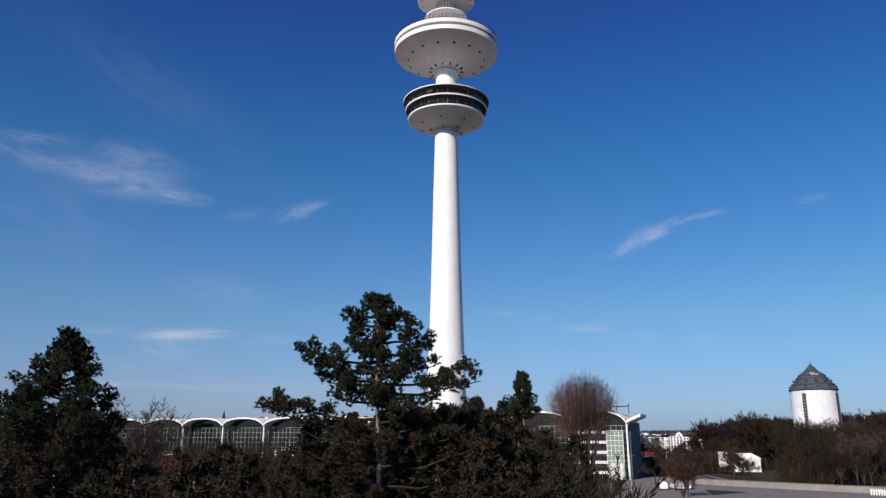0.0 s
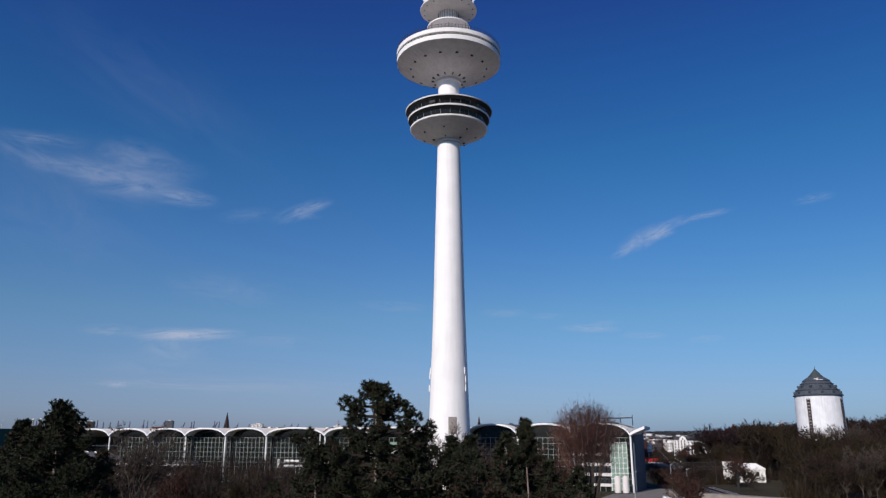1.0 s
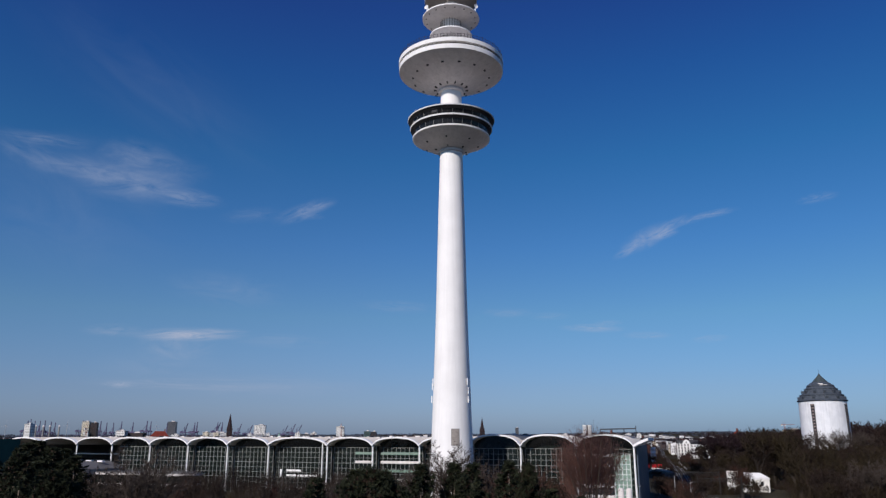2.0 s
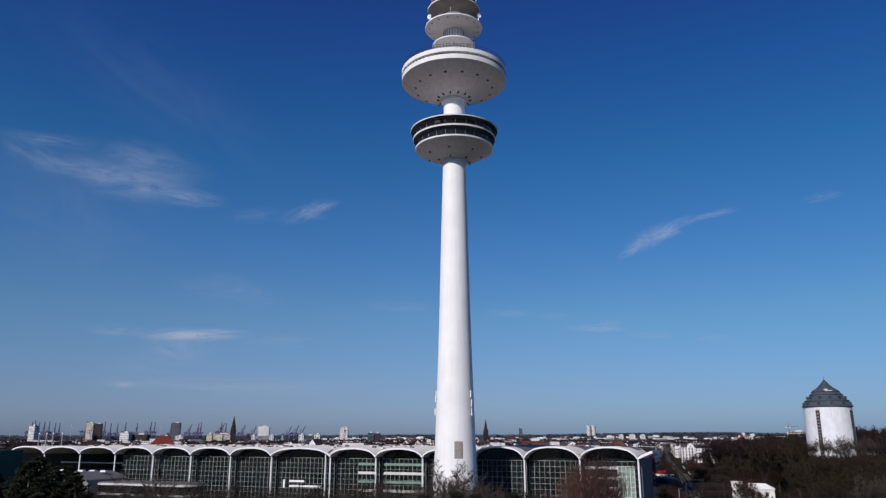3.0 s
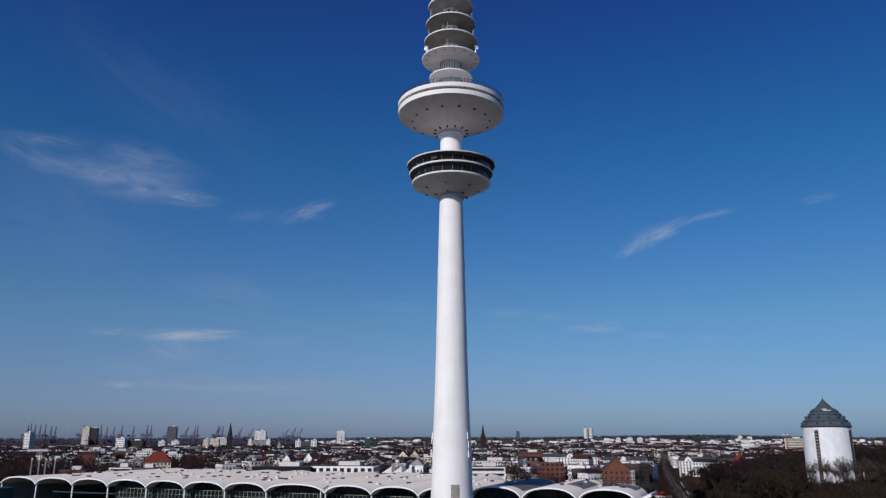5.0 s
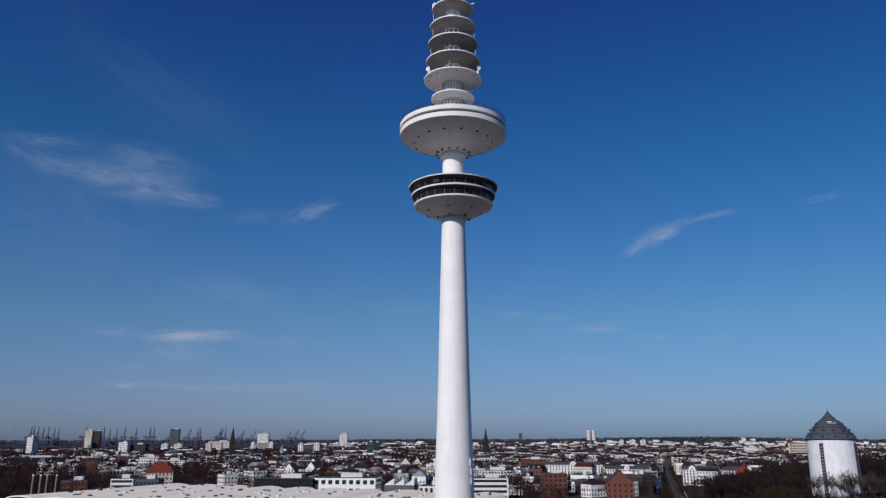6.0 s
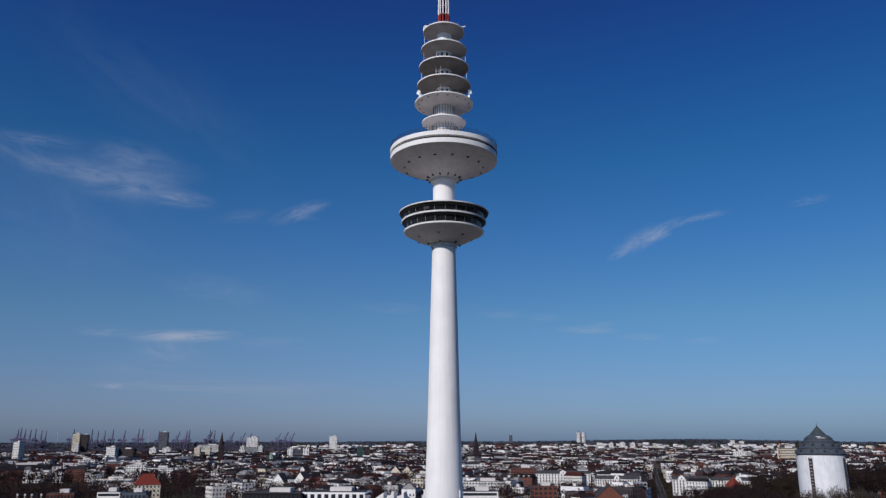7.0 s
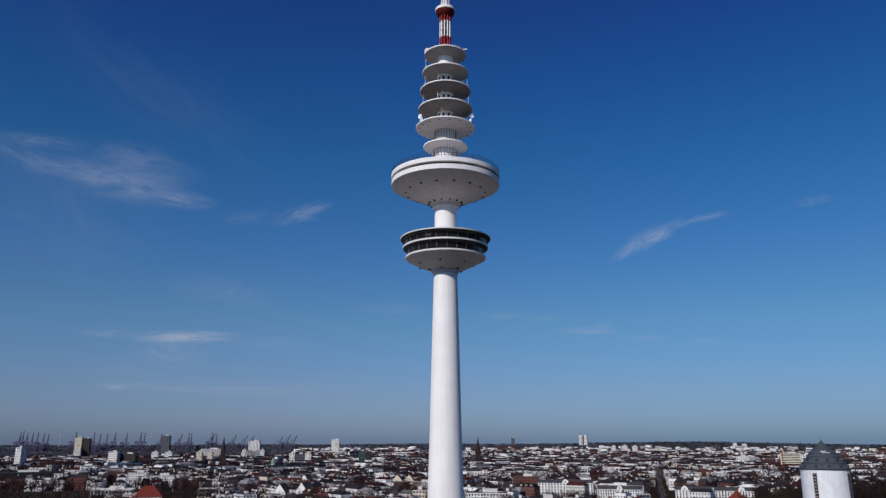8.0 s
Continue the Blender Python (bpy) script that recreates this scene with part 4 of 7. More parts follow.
def gabled(name, c, w, d, h, rh, rz, wall_m, roof_m, label, cols=0, hip=0.0, dormers=0):
    b = thing(name, (c[0], c[1], hill_height(c[0], c[1])), label, "building", rz=rz)
    hw, hd = w / 2, d / 2
    hx = hw - hip
    if hip:
        vs = [(x, y, z) for z in (-1, h) for x, y in ((-hw, -hd), (hw, -hd), (hw, hd), (-hw, hd))]
        part("wall", Geo().add(vs, [(0, 1, 5, 4), (1, 2, 6, 5), (2, 3, 7, 6), (3, 0, 4, 7)]), wall_m, b)
        e = 0.5
        vs = [(-hw - e, -hd - e, h), (hw + e, -hd - e, h), (hw + e, hd + e, h), (-hw - e, hd + e, h), (-hx, 0, h + rh), (hx, 0, h + rh)]
        part("roof", Geo().add(vs, [(0, 1, 5, 4), (1, 2, 5), (2, 3, 4, 5), (3, 0, 4), (3, 2, 1, 0)]), roof_m, b)
    else:
        vs = [(x, y, z) for z in (-1, h) for x, y in ((-hw, -hd), (hw, -hd), (hw, hd), (-hw, hd))] + [(-hw, 0, h + rh), (hw, 0, h + rh)]
        part("wall", Geo().add(vs, [(0, 1, 5, 4), (1, 2, 6, 9, 5), (2, 3, 7, 6), (3, 0, 4, 8, 7)]), wall_m, b)
        k = rh / hd
        vs = []
        for x in (-hw - 0.3, hw + 0.3):
            for t in (0.05, 0.4):
                vs += [(x, -hd - 0.5, h - 0.5 * k + t), (x, 0, h + rh + t), (x, hd + 0.5, h - 0.5 * k + t)]
        part("roof", Geo().add(vs, [(3, 9, 10, 4), (4, 10, 11, 5), (0, 1, 7, 6), (1, 2, 8, 7), (0, 3, 4, 1), (1, 4, 5, 2), (6, 7, 10, 9), (7, 8, 11, 10), (0, 6, 9, 3), (2, 5, 11, 8)]), roof_m, b)
    g = Geo()
    floors = max(1, int(h / 3.5))
    for side, (ln, off) in enumerate(((w, hd), (d, hw), (w, hd), (d, hw))):
        a = side * math.pi / 2
        n = cols or max(2, int(ln / 3.0))
        for f in range(floors):
            for i in range(n):
                x = (i + 0.5) / n * ln - ln / 2
                py = -(off + 0.04)
                g.box((x * math.cos(a) - py * math.sin(a), x * math.sin(a) + py * math.cos(a), f * 3.5 + 1.0), (1.2, 0.1, 1.8), a)
    part("glazing", g, M["window"], b, kind="stuff")
    for i in range(dormers):
        x = (i + 0.5) / dormers * w - w / 2
        dm = part("dormer", Geo().box((x, -hd * 0.72, h + 0.2), (1.9, 2.8, 2.3)), wall_m, b)
        part("dormer_window", Geo().box((x, -hd * 0.72 - 1.43, h + 0.8), (1.2, 0.06, 1.3)), M["window"], dm)
    part("chimney", Geo().box((w * 0.2, hd * 0.15, h + rh * 0.7), (0.9, 1.3, rh * 0.3 + 1.6)), M["brick"], b)
    return b


def ornate_row(c, n, w, h, rz, label):
    """A terrace with a stepped, gabled cornice and bays."""
    b = thing("terrace", (c[0], c[1], 0), label, "building", rz=rz)
    total = n * w
    part("wall", Geo().box((0, 0, -1), (total, 13, h + 1)), M["white_stucco"], b)
    vs = [(-total / 2, -6.9, h), (total / 2, -6.9, h), (total / 2, -3, h + 3.6), (-total / 2, -3, h + 3.6), (total / 2, 6.9, h), (-total / 2, 6.9, h), (total / 2, 3, h + 3.6), (-total / 2, 3, h + 3.6)]
    part("roof", Geo().add(vs, [(0, 1, 2, 3), (3, 2, 6, 7), (7, 6, 4, 5), (1, 4, 6, 2), (5, 0, 3, 7)]), M["roof_dark"], b)
    g = Geo()
    for i in range(n):
        x0 = -total / 2 + i * w
        if (i + n) % 2:
            bay = part("attic", Geo().box((x0 + w * 0.5, -6.0, h), (w * 0.3, 2.0, 2.4)), M["roof_dark"], b)
        else:
            bay = part("gable", Geo().add([(x0 + w * 0.3, -7.1, h - 0.2), (x0 + w * 0.7, -7.1, h - 0.2), (x0 + w * 0.66, -7.1, h + 2.6), (x0 + w * 0.5, -7.1, h + 4.6), (x0 + w * 0.34, -7.1, h + 2.6),
                                       (x0 + w * 0.3, -5.5, h - 0.2), (x0 + w * 0.7, -5.5, h - 0.2), (x0 + w * 0.66, -5.5, h + 2.6), (x0 + w * 0.5, -5.5, h + 4.6), (x0 + w * 0.34, -5.5, h + 2.6)],
                                      [(0, 1, 2, 3, 4), (9, 8, 7, 6, 5), (1, 6, 7, 2), (2, 7, 8, 3), (3, 8, 9, 4), (4, 9, 5, 0)]), M["white_stucco"], b)
        if bay.name.startswith("gable"):
            part("gable_window", Geo().box((x0 + w * 0.5, -7.14, h + 0.6), (1.1, 0.1, 1.6)), M["window"], bay)
        part("bay", Geo().box((x0 + w * 0.5, -7.0, 0), (w * 0.3, 1.2, h - 0.3)), M["white_stucco"], b)
        part("cornice", Geo().box((x0 + w * 0.5, -6.7, h - 0.35), (w * 0.98, 0.7, 0.5)), M["white"], b)
        m = 6
        for f in range(5):
            for k in range(m):
                x = x0 + (k + 0.5) / m * w
                y = -7.65 if abs(x - x0 - w * 0.5) < w * 0.15 else -6.55
                g.box((x, y, f * h / 5 + 0.7), (1.35, 0.12, 2.1))
    part("glazing", g, M["window"], b, kind="stuff")
    return b


M["white_stucco"] = mat("white_stucco", [(0.66, 0.65, 0.62), (0.78, 0.77, 0.75)], 0.8, 0.4, 5.0, 0.1, streak=0.1)
M["cream"] = mat("cream_render", [(0.58, 0.52, 0.40), (0.68, 0.62, 0.50)], 0.8, 0.4, 5.0, 0.1)
M["red_tiles"] = mat("red_roof_tiles", [(0.13, 0.026, 0.019), (0.19, 0.042, 0.03)], 0.8, 0.5, 7.0, 0.2)
M["dark_tiles"] = mat("dark_red_roof_tiles", [(0.05, 0.017, 0.013), (0.085, 0.028, 0.021)], 0.85, 0.5, 7.0, 0.2)
M["black_brick"] = mat("sooty_brick", [(0.010, 0.009, 0.011), (0.021, 0.018, 0.021)], 0.9, 0.4, 6.0, 0.1)
M["church_brick"] = mat("reddish_brown_brick", [(0.024, 0.017, 0.019), (0.042, 0.029, 0.031)], 0.9, 0.3, 6.0, 0.1)
M["grey_render"] = mat("grey_panels", [(0.30, 0.31, 0.33), (0.42, 0.43, 0.45)], 0.7, 0.3, 4.0, 0.05)
M["grey_dark"] = mat("dark_grey_panels", [(0.075, 0.08, 0.095), (0.13, 0.135, 0.15)], 0.7, 0.3, 4.0, 0.05)
M["dark_brick"] = mat("dark_brick", [(0.035, 0.026, 0.026), (0.062, 0.046, 0.043)], 0.9, 0.4, 6.0, 0.15)
M["green_glass"] = glass_mat("green_curtain_wall", (0.06, 0.12, 0.11))
# violet of the harbour steel carries the distance haze in its colour
M["crane_steel"] = mat("haze_violet_crane_steel", [(0.07, 0.06, 0.115), (0.105, 0.094, 0.16)], 0.6, 0.05, 1.0, 0.0)
M["shed_steel"] = mat("haze_violet_sheet_steel", [(0.035, 0.032, 0.050), (0.075, 0.066, 0.095)], 0.8, 0.02, 0.3, 0.0)
M["crane_red"] = mat("rust_red_crane_steel", [(0.22, 0.07, 0.035), (0.30, 0.10, 0.05)], 0.6, 0.3, 3.0, 0.0)
M["copper"] = mat("green_copper", [(0.14, 0.24, 0.20), (0.22, 0.33, 0.28)], 0.7, 0.3, 4.0, 0.1)

white, cream, grey = M["white_stucco"], M["cream"], M["grey_render"]
block("tower_block", (-908, 1611), 15, 14, 49, -14, white, "white slab tower block rising over roofs", cols=5)
block("tower_block", (-1224, 2508), 22, 20, 73, 10, cream, "tall pale tower block with a rounded stair shaft")
block("tower_block", (-1200, 2516), 20, 20, 70, 10, M["dark_brick"], "tall dark-clad tower block beside a pale one")
block("tower_block", (-1213, 2490), 14, 14, 40, 10, white, "lower white stair block in front of tower blocks")
block("office_block", (-812, 1848), 23, 16, 37, -6, white, "white office block with a grid of windows", cols=6, floors=8)
block("office_block", (-782, 1864), 40, 18, 32, -6, M["dark_brick"], "wide dark office block")
block("tower_block", (-1107, 2969), 31, 26, 82, 8, M["grey_dark"], "dark grey tower block with stepped top")
block("tower_block", (-653, 2557), 37, 22, 62, 4, white, "white tower block with ranks of small windows", cols=8)
block("apartment_block", (-672, 2502), 11, 14, 34, 4, white, "white apartment wing with plain end wall", cols=2)
block("apartment_block", (-643, 2506), 41, 14, 31, 4, grey, "grey apartment slab with balconies", strip=True)
block("apartment_block", (-612, 2502), 13, 14, 34, 4, white, "white apartment wing with plain end wall", cols=2)
block("tower_block", (-484, 3254), 33, 24, 68, 0, white, "pale tower block with flat roof", cols=7)
block("apartment_block", (-402, 1963), 13, 12, 33, 0, white, "white end block of a grey slab", cols=2)
block("apartment_block", (-382, 1966), 24, 12, 30, 0, M["grey_dark"], "grey apartment slab between white blocks", strip=True)
block("apartment_block", (-361, 1963), 14, 12, 33, 0, white, "white end block of a grey slab", cols=2)
block("office_tower", (-227, 2008), 16, 16, 37, 0, M["green_glass"], "green glass office tower", strip=True)
block("office_tower", (-210, 2012), 15, 16, 36, 0, M["dark_brick"], "dark office tower beside green glass one", strip=True)
block("tower_block", (388, 4580), 19, 18, 44, 0, M["grey_dark"], "slim dark tower far over the roofs")
for x, y, w, h in ((780, 3606, 20, 39), (830, 3596, 27, 40), (876, 3584, 23, 39)):
    block("apartment_block", (x, y), w, 20, h, -6, white, "white apartment block far out in town", cols=6)
block("apartment_block", (1545, 4111), 22, 18, 18, -20, white, "white apartment block on a wooded rise")
block("apartment_block", (1590, 4100), 26, 18, 13, -20, white, "white apartment block on a wooded rise")
block("office_block", (730, 1634), 40, 22, 37, -22, cream, "beige office block with window bands", strip=True)
block("office_block", (758, 1622), 26, 20, 35, -22, white, "pale office block with brown end wall", cols=5)
block("office_block", (727, 1893), 30, 18, 26, -18, white, "white office block with tall windows", cols=6)
block("office_block", (748, 1886), 18, 14, 24, -18, grey, "grey office block beside a white one")
block("long_block", (-628, 1130), 80, 18, 18, 22, M["black_brick"], "long dark brick block with window strips", strip=True)
block("apartment_block", (-568, 1150), 12, 14, 17, 22, white, "narrow white block beside a dark brick one", cols=2)
block("exhibition_annex", (-80, 570), 46, 26, 17.5, -4, M["concrete_white"], "white flat exhibition annex with few windows", floors=3, cols=9)
block("exhibition_annex", (-15, 566), 22, 20, 12, -4, white, "low white annex with grey roof", floors=2)
block("office_block", (26, 600), 28, 18, 15.5, 2, white, "white low office block with strips", strip=True)
block("office_block", (79, 622), 19, 16, 17.5, 4, M["brick"], "dark brick office block")
gabled("large_hall", (-255, 656), 21, 18, 17.5, 8.6, 24, cream, M["red_tiles"], "pale building under a big red hipped roof", hip=6.5, dormers=0)
gabled("gabled_house", (-142, 769), 16, 13, 15, 8, 70, white, M["roof_dark"], "white gabled house with plain end wall", cols=2)
gabled("gabled_house", (-168, 782), 13, 13, 13, 8, 75, white, M["roof_dark"], "white gabled house over dark roofs", cols=2)
gabled("brick_house", (114, 538), 24, 18, 14.0, 8.0, 80, M["brick"], M["roof_dark"], "red brick gabled house with round windows", cols=5)
gabled("town_hall_block", (-205, 980), 36, 14, 12, 5, 4, cream, M["dark_tiles"], "cream block with long red roof", dormers=5)
for gx in (-79, -64, -49):
    gabled("gabled_house", (gx, 980), 15, 13.5, 14, 7.5, 87, cream, M["dark_tiles"], "cream gabled house in a row of three", cols=4)
block("office_block", (-260, 600), 17, 14, 15.0, 6, white, "white plant block with stepped roof", floors=4, strip=True)
block("depot_hall", (-241, 602), 18, 16, 14.5, 6, M["wall_blue"], "slate blue shed beside a white plant block", floors=2, cols=6)
block("depot_hall", (-124, 568), 44, 26, 17.0, -4, M["black_brick"], "long black shed with ribbed walls", floors=3, cols=14)
block("apartment_block", (-26, 700), 11, 12, 20, 0, cream, "yellow plastered apartment block", cols=4)
block("apartment_block", (36, 720), 40, 14, 16.5, -3, white, "long white apartment block with dark roof", cols=14)
block("brick_warehouse", (96, 950), 31, 16, 20.5, -4, M["brick"], "tall dark red brick warehouse", cols=9)
block("apartment_block", (-887, 2300), 18, 14, 30, 6, white, "white apartment block below a dark tower block", cols=4)
block("apartment_block", (-846, 2300), 22, 14, 30, 6, white, "white apartment block below a dark tower block", cols=5)
block("apartment_block", (-654, 2000), 14, 14, 35, 4, cream, "cream tower block over roofs", cols=4)
block("apartment_block", (-626, 2000), 13, 14, 34, 4, cream, "cream tower block over roofs", cols=4)
block("office_block", (-776, 2500), 70, 18, 37, 4, white, "long white slab with window strips", strip=True)
gabled("red_roof_house", (224, 600), 9, 9, 14, 6.5, 30, M["brick"], M["red_tiles"], "small brick house under a red pyramid roof", hip=4.4, cols=3)


def sawtooth_shed():
    b = thing("sawtooth_shed", (-40, 562, 0), "shed with white sawtooth roof lights", "building", rz=-4)
    part("wall", Geo().box((0, 0, -1), (22, 18, 14)), M["grey_dark"], b)
    for k in range(3):
        x = -11 + k * 7.33
        vs = [(x, -9, 13), (x + 7.2, -9, 13), (x + 7.2, -9, 17.6), (x, 9, 13), (x + 7.2, 9, 13), (x + 7.2, 9, 17.6)]
        part("saw_roof", Geo().add(vs, [(0, 1, 2), (5, 4, 3), (0, 2, 5, 3), (1, 4, 5, 2), (0, 3, 4, 1)]), white, b)


sawtooth_shed()
ornate_row((137, 900), 3, 21, 15.5, -6, "white stucco terrace with ornate gables and bays")
ornate_row((178, 800), 3, 15.0, 14.5, -14, "cream stucco terrace with ornate gables and bays")
ornate_row((251, 790), 2, 18.0, 14.5, -14, "white stucco terrace with ornate gables and bays")
ornate_row((299, 790), 3, 17.0, 13.5, -14, "cream stucco terrace with ornate gables and bays")


# long pale buildings among the trees towards the harbour
block("office_block", (-618, 1405), 40, 16, 15, 12, grey, "long grey office block with window strips", strip=True)
block("office_block", (-565, 1384), 44, 16, 15, 12, M["concrete_white"], "long pale office block with window strips", strip=True)
block("apartment_block", (-433, 1072), 26, 14, 20, 8, white, "white apartment block stepped above its neighbours", cols=8)
block("apartment_block", (-398, 1068), 34, 14, 16, 8, white, "white apartment block with rows of small windows", cols=10)
block("apartment_block", (-345, 1059), 46, 14, 12, 6, M["concrete_white"], "long low white block with window strips", strip=True)
block("apartment_block", (-280, 1036), 18, 13, 14, 4, white, "white cube house with dark roof", cols=5)
gabled("gabled_house", (-187, 1013), 16, 14, 12, 8, 78, white, M["roof_dark"], "white gabled house with plain end wall", cols=2)
block("office_block", (-676, 1427), 38, 18, 18, 12, white, "white gridded office frame with yellow base", floors=5, cols=7)
block("exhibition_shed", (-373, 859), 44, 24, 11, 14, grey, "wide grey shed with pale flat roof", floors=2, cols=12, roof_m=M["roof_felt"])
block("exhibition_shed", (-266, 905), 52, 18, 9, 8, grey, "long low shed with pale flat roof", floors=2, strip=True, roof_m=M["roof_felt"])


block("brick_depot", (-318, 640), 21, 14, 11.5, 12, M["brick"], "low red brick depot with flat roof", floors=2, cols=8)
block("depot_hall", (-325, 780), 40, 18, 9, 10, M["concrete_white"], "low white depot hall with pale roof", floors=2, cols=10, roof_m=M["roof_felt"])
block("depot_hall", (-232, 768), 34, 16, 9, 8, M["grey_dark"], "low grey depot hall with pale roof", floors=2, cols=10, roof_m=M["roof_felt"])
for x in (-223, -219, -215.5, -210.5):
    vs_ = thing("vent_stack", (x, 402, 0), "slender pale vent stack behind the halls", "vent stack", "vent stacks")
    part("pipe", Geo().lathe([(0.42, 0), (0.36, 26.2)], 12), M["concrete_dark"], vs_, smooth=40)
    part("cap", Geo().lathe([(0.5, 26.2), (0.5, 26.7), (0.15, 27.1)], 12), M["concrete_grey"], vs_)


def round_towers():
    b = thing("twin_round_tower", (786, 4430, 0), "pair of white cylindrical office towers with dark stripes", "building")
    for x in (-14, 14):
        c = part("cylinder", Geo().lathe([(12.5, 0), (12.5, 93)], 24, c=(x, 0, 0)), white, b, smooth=40)
        for k in range(20):
            part("window_band", Geo().lathe([(12.6, k * 4.5 + 2), (12.6, k * 4.5 + 3.6)], 24, c=(x, 0, 0), close=False), M["grey_dark"], c)
    part("link", Geo().box((0, 1, 0), (8, 10, 91)), M["dark_brick"], b)
    part("base", Geo().box((-4, -16, 0), (44, 16, 34)), white, b)
    part("mast", Geo().tube((-14, 0, 93), (-14, 0, 108), 0.7, n=6), M["dark"], b)


round_towers()


def church(c, h, label, spire_m):
    b = thing("church", (c[0], c[1], 0), label, "church", rz=15)
    th = h * 0.52
    part("tower", Geo().box((0, 0, 0), (11, 11, th)), M["church_brick"], b)
    part("spire", Geo().lathe([(7.2, th), (5.8, th + 2), (4.2, th + (h - th) * 0.35), (0.3, h)], 8), spire_m, b)
    for k in range(4):
        a = k * math.pi / 2 + math.pi / 4
        part("pinnacle", Geo().lathe([(1.1, th - 1), (1.1, th + 3), (0.1, th + 9)], 6, c=(6.4 * math.cos(a), 6.4 * math.sin(a), 0)), M["dark_brick"], b)
        a = k * math.pi / 2
        part("belfry_window", Geo().box((5.52 * math.sin(a), -5.52 * math.cos(a), th - 9), (2.2, 0.1, 6), a), M["window"], b)
    vs = [(-8, 4, 0), (8, 4, 0), (8, 38, 0), (-8, 38, 0), (-8, 4, 15), (8, 4, 15), (8, 38, 15), (-8, 38, 15), (0, 4, 25), (0, 38, 25)]
    part("nave", Geo().add(vs, [(0, 1, 5, 8, 4), (1, 2, 6, 5), (2, 3, 7, 9, 6), (3, 0, 4, 7)]), M["dark_brick"], b)
    vs = [(-8.6, 3.8, 14.6), (0, 3.8, 25.6), (8.6, 3.8, 14.6), (-8.6, 38.4, 14.6), (0, 38.4, 25.6), (8.6, 38.4, 14.6)]
    part("roof", Geo().add(vs, [(0, 3, 4, 1), (1, 4, 5, 2)]), M["roof_dark"], b)


church((78, 2008), 73.5, "brick church with a slender dark spire", M["church_brick"])
church((-468, 1580), 69.5, "brick church with a tall reddish spire", M["church_brick"])
church((-351, 1527), 31, "small church with green copper spire over roofs", M["copper"])


def harbour_crane(c, h, lean, rz):
    b = thing("harbour_crane", (c[0], c[1], 0), "container crane with raised boom in the harbour, haze in its violet-grey", "crane", "harbour cranes", rz=rz)
    m = M["crane_steel"]
    hp = h * 0.5
    for x in (-9, 9):
        for y in (-12, 12):
            part("leg", Geo().tube((x, y, 0), (x * 0.75, y, hp), 2.2, n=5), m, b)
    for y in (-12, 12):
        part("sill_beam", Geo().tube((-9, y, 8), (9, y, 8), 1.0, n=5), m, b)
        part("cross_beam", Geo().tube((-7, y, hp), (7, y, hp), 1.2, n=5), m, b)
    part("girder", Geo().box((0, -2, hp), (7, 60, 6)), m, b)
    part("machine_house", Geo().box((0, 14, hp + 3), (7, 11, 6)), m, b)
    part("boom", Geo().tube((0, -16, hp + 2), (0, -16 - lean, h), 2.9, 2.0, n=5), m, b)
    part("a_frame", Geo().tube((0, -10, hp + 3), (0, -13, h * 0.8), 1.8, n=5), m, b)
    part("tie", Geo().tube((0, -12, h * 0.78), (0, -16 - lean * 0.8, h * 0.92), 0.5, n=4), m, b)
    part("back_tie", Geo().tube((0, -12, h * 0.78), (0, 16, hp + 5), 0.5, n=4), m, b)
    return b


first_crane = harbour_crane((-2105, 3720), 110, 1, 60)
leaning_crane = harbour_crane((-1290, 4080), 100, 26, 60)
_r = random.Random(5)
for az in (-29.7, -29.3, -29.0, -28.6, -28.3, -28.0, -26.4, -25.2, -24.8, -24.4, -23.9, -23.2, -22.3, -22.0, -20.9, -19.1, -18.9, -17.5, -17.2):
    d = _r.uniform(4200, 4400)
    copy_thing(first_crane, pose(d * math.sin(radians(az)), d * math.cos(radians(az)), _r.uniform(-14, -3), 0, 0, _r.uniform(40, 80)))
for az in (-19.7, -16.0, -15.3, -14.8, -12.8, -12.2, -11.8):
    d = _r.uniform(4250, 4400)
    copy_thing(leaning_crane, pose(d * math.sin(radians(az)), d * math.cos(radians(az)), _r.uniform(-14, -4), 0, 0, _r.uniform(50, 75)))


def harbour_shed(az, d, w, h):
    b = thing("harbour_shed", (d * math.sin(radians(az)), d * math.cos(radians(az)), 0), "low shed on the harbour quay, haze in its dark violet", "shed", "harbour sheds", rz=-az)
    for k in range(5):
        x = (k - 2) * w / 5
        part("shed_bay", Geo().box((x, 0, 0), (w / 5 - 1.2, 26, h * (0.7 + 0.3 * math.sin(az * 7 + k * 2.1)))), M["shed_steel"], b)


for i, (az, w) in enumerate(((-30.0, 70), (-28.9, 110), (-27.9, 80), (-26.2, 70), (-24.9, 120), (-23.6, 110), (-22.2, 90), (-20.9, 80), (-18.9, 120), (-17.4, 70), (-16.0, 110), (-14.6, 90), (-12.4, 100))):
    harbour_shed(az, 4180 + 17 * (i % 5), w, 25 + 5 * (i % 3))
for i in range(60):
    harbour_shed(-32 + 20 * ((i * 0.618) % 1.0), 2950 + 20 * i, 60 + 18 * (i % 5), 6 + 4 * (i % 4))


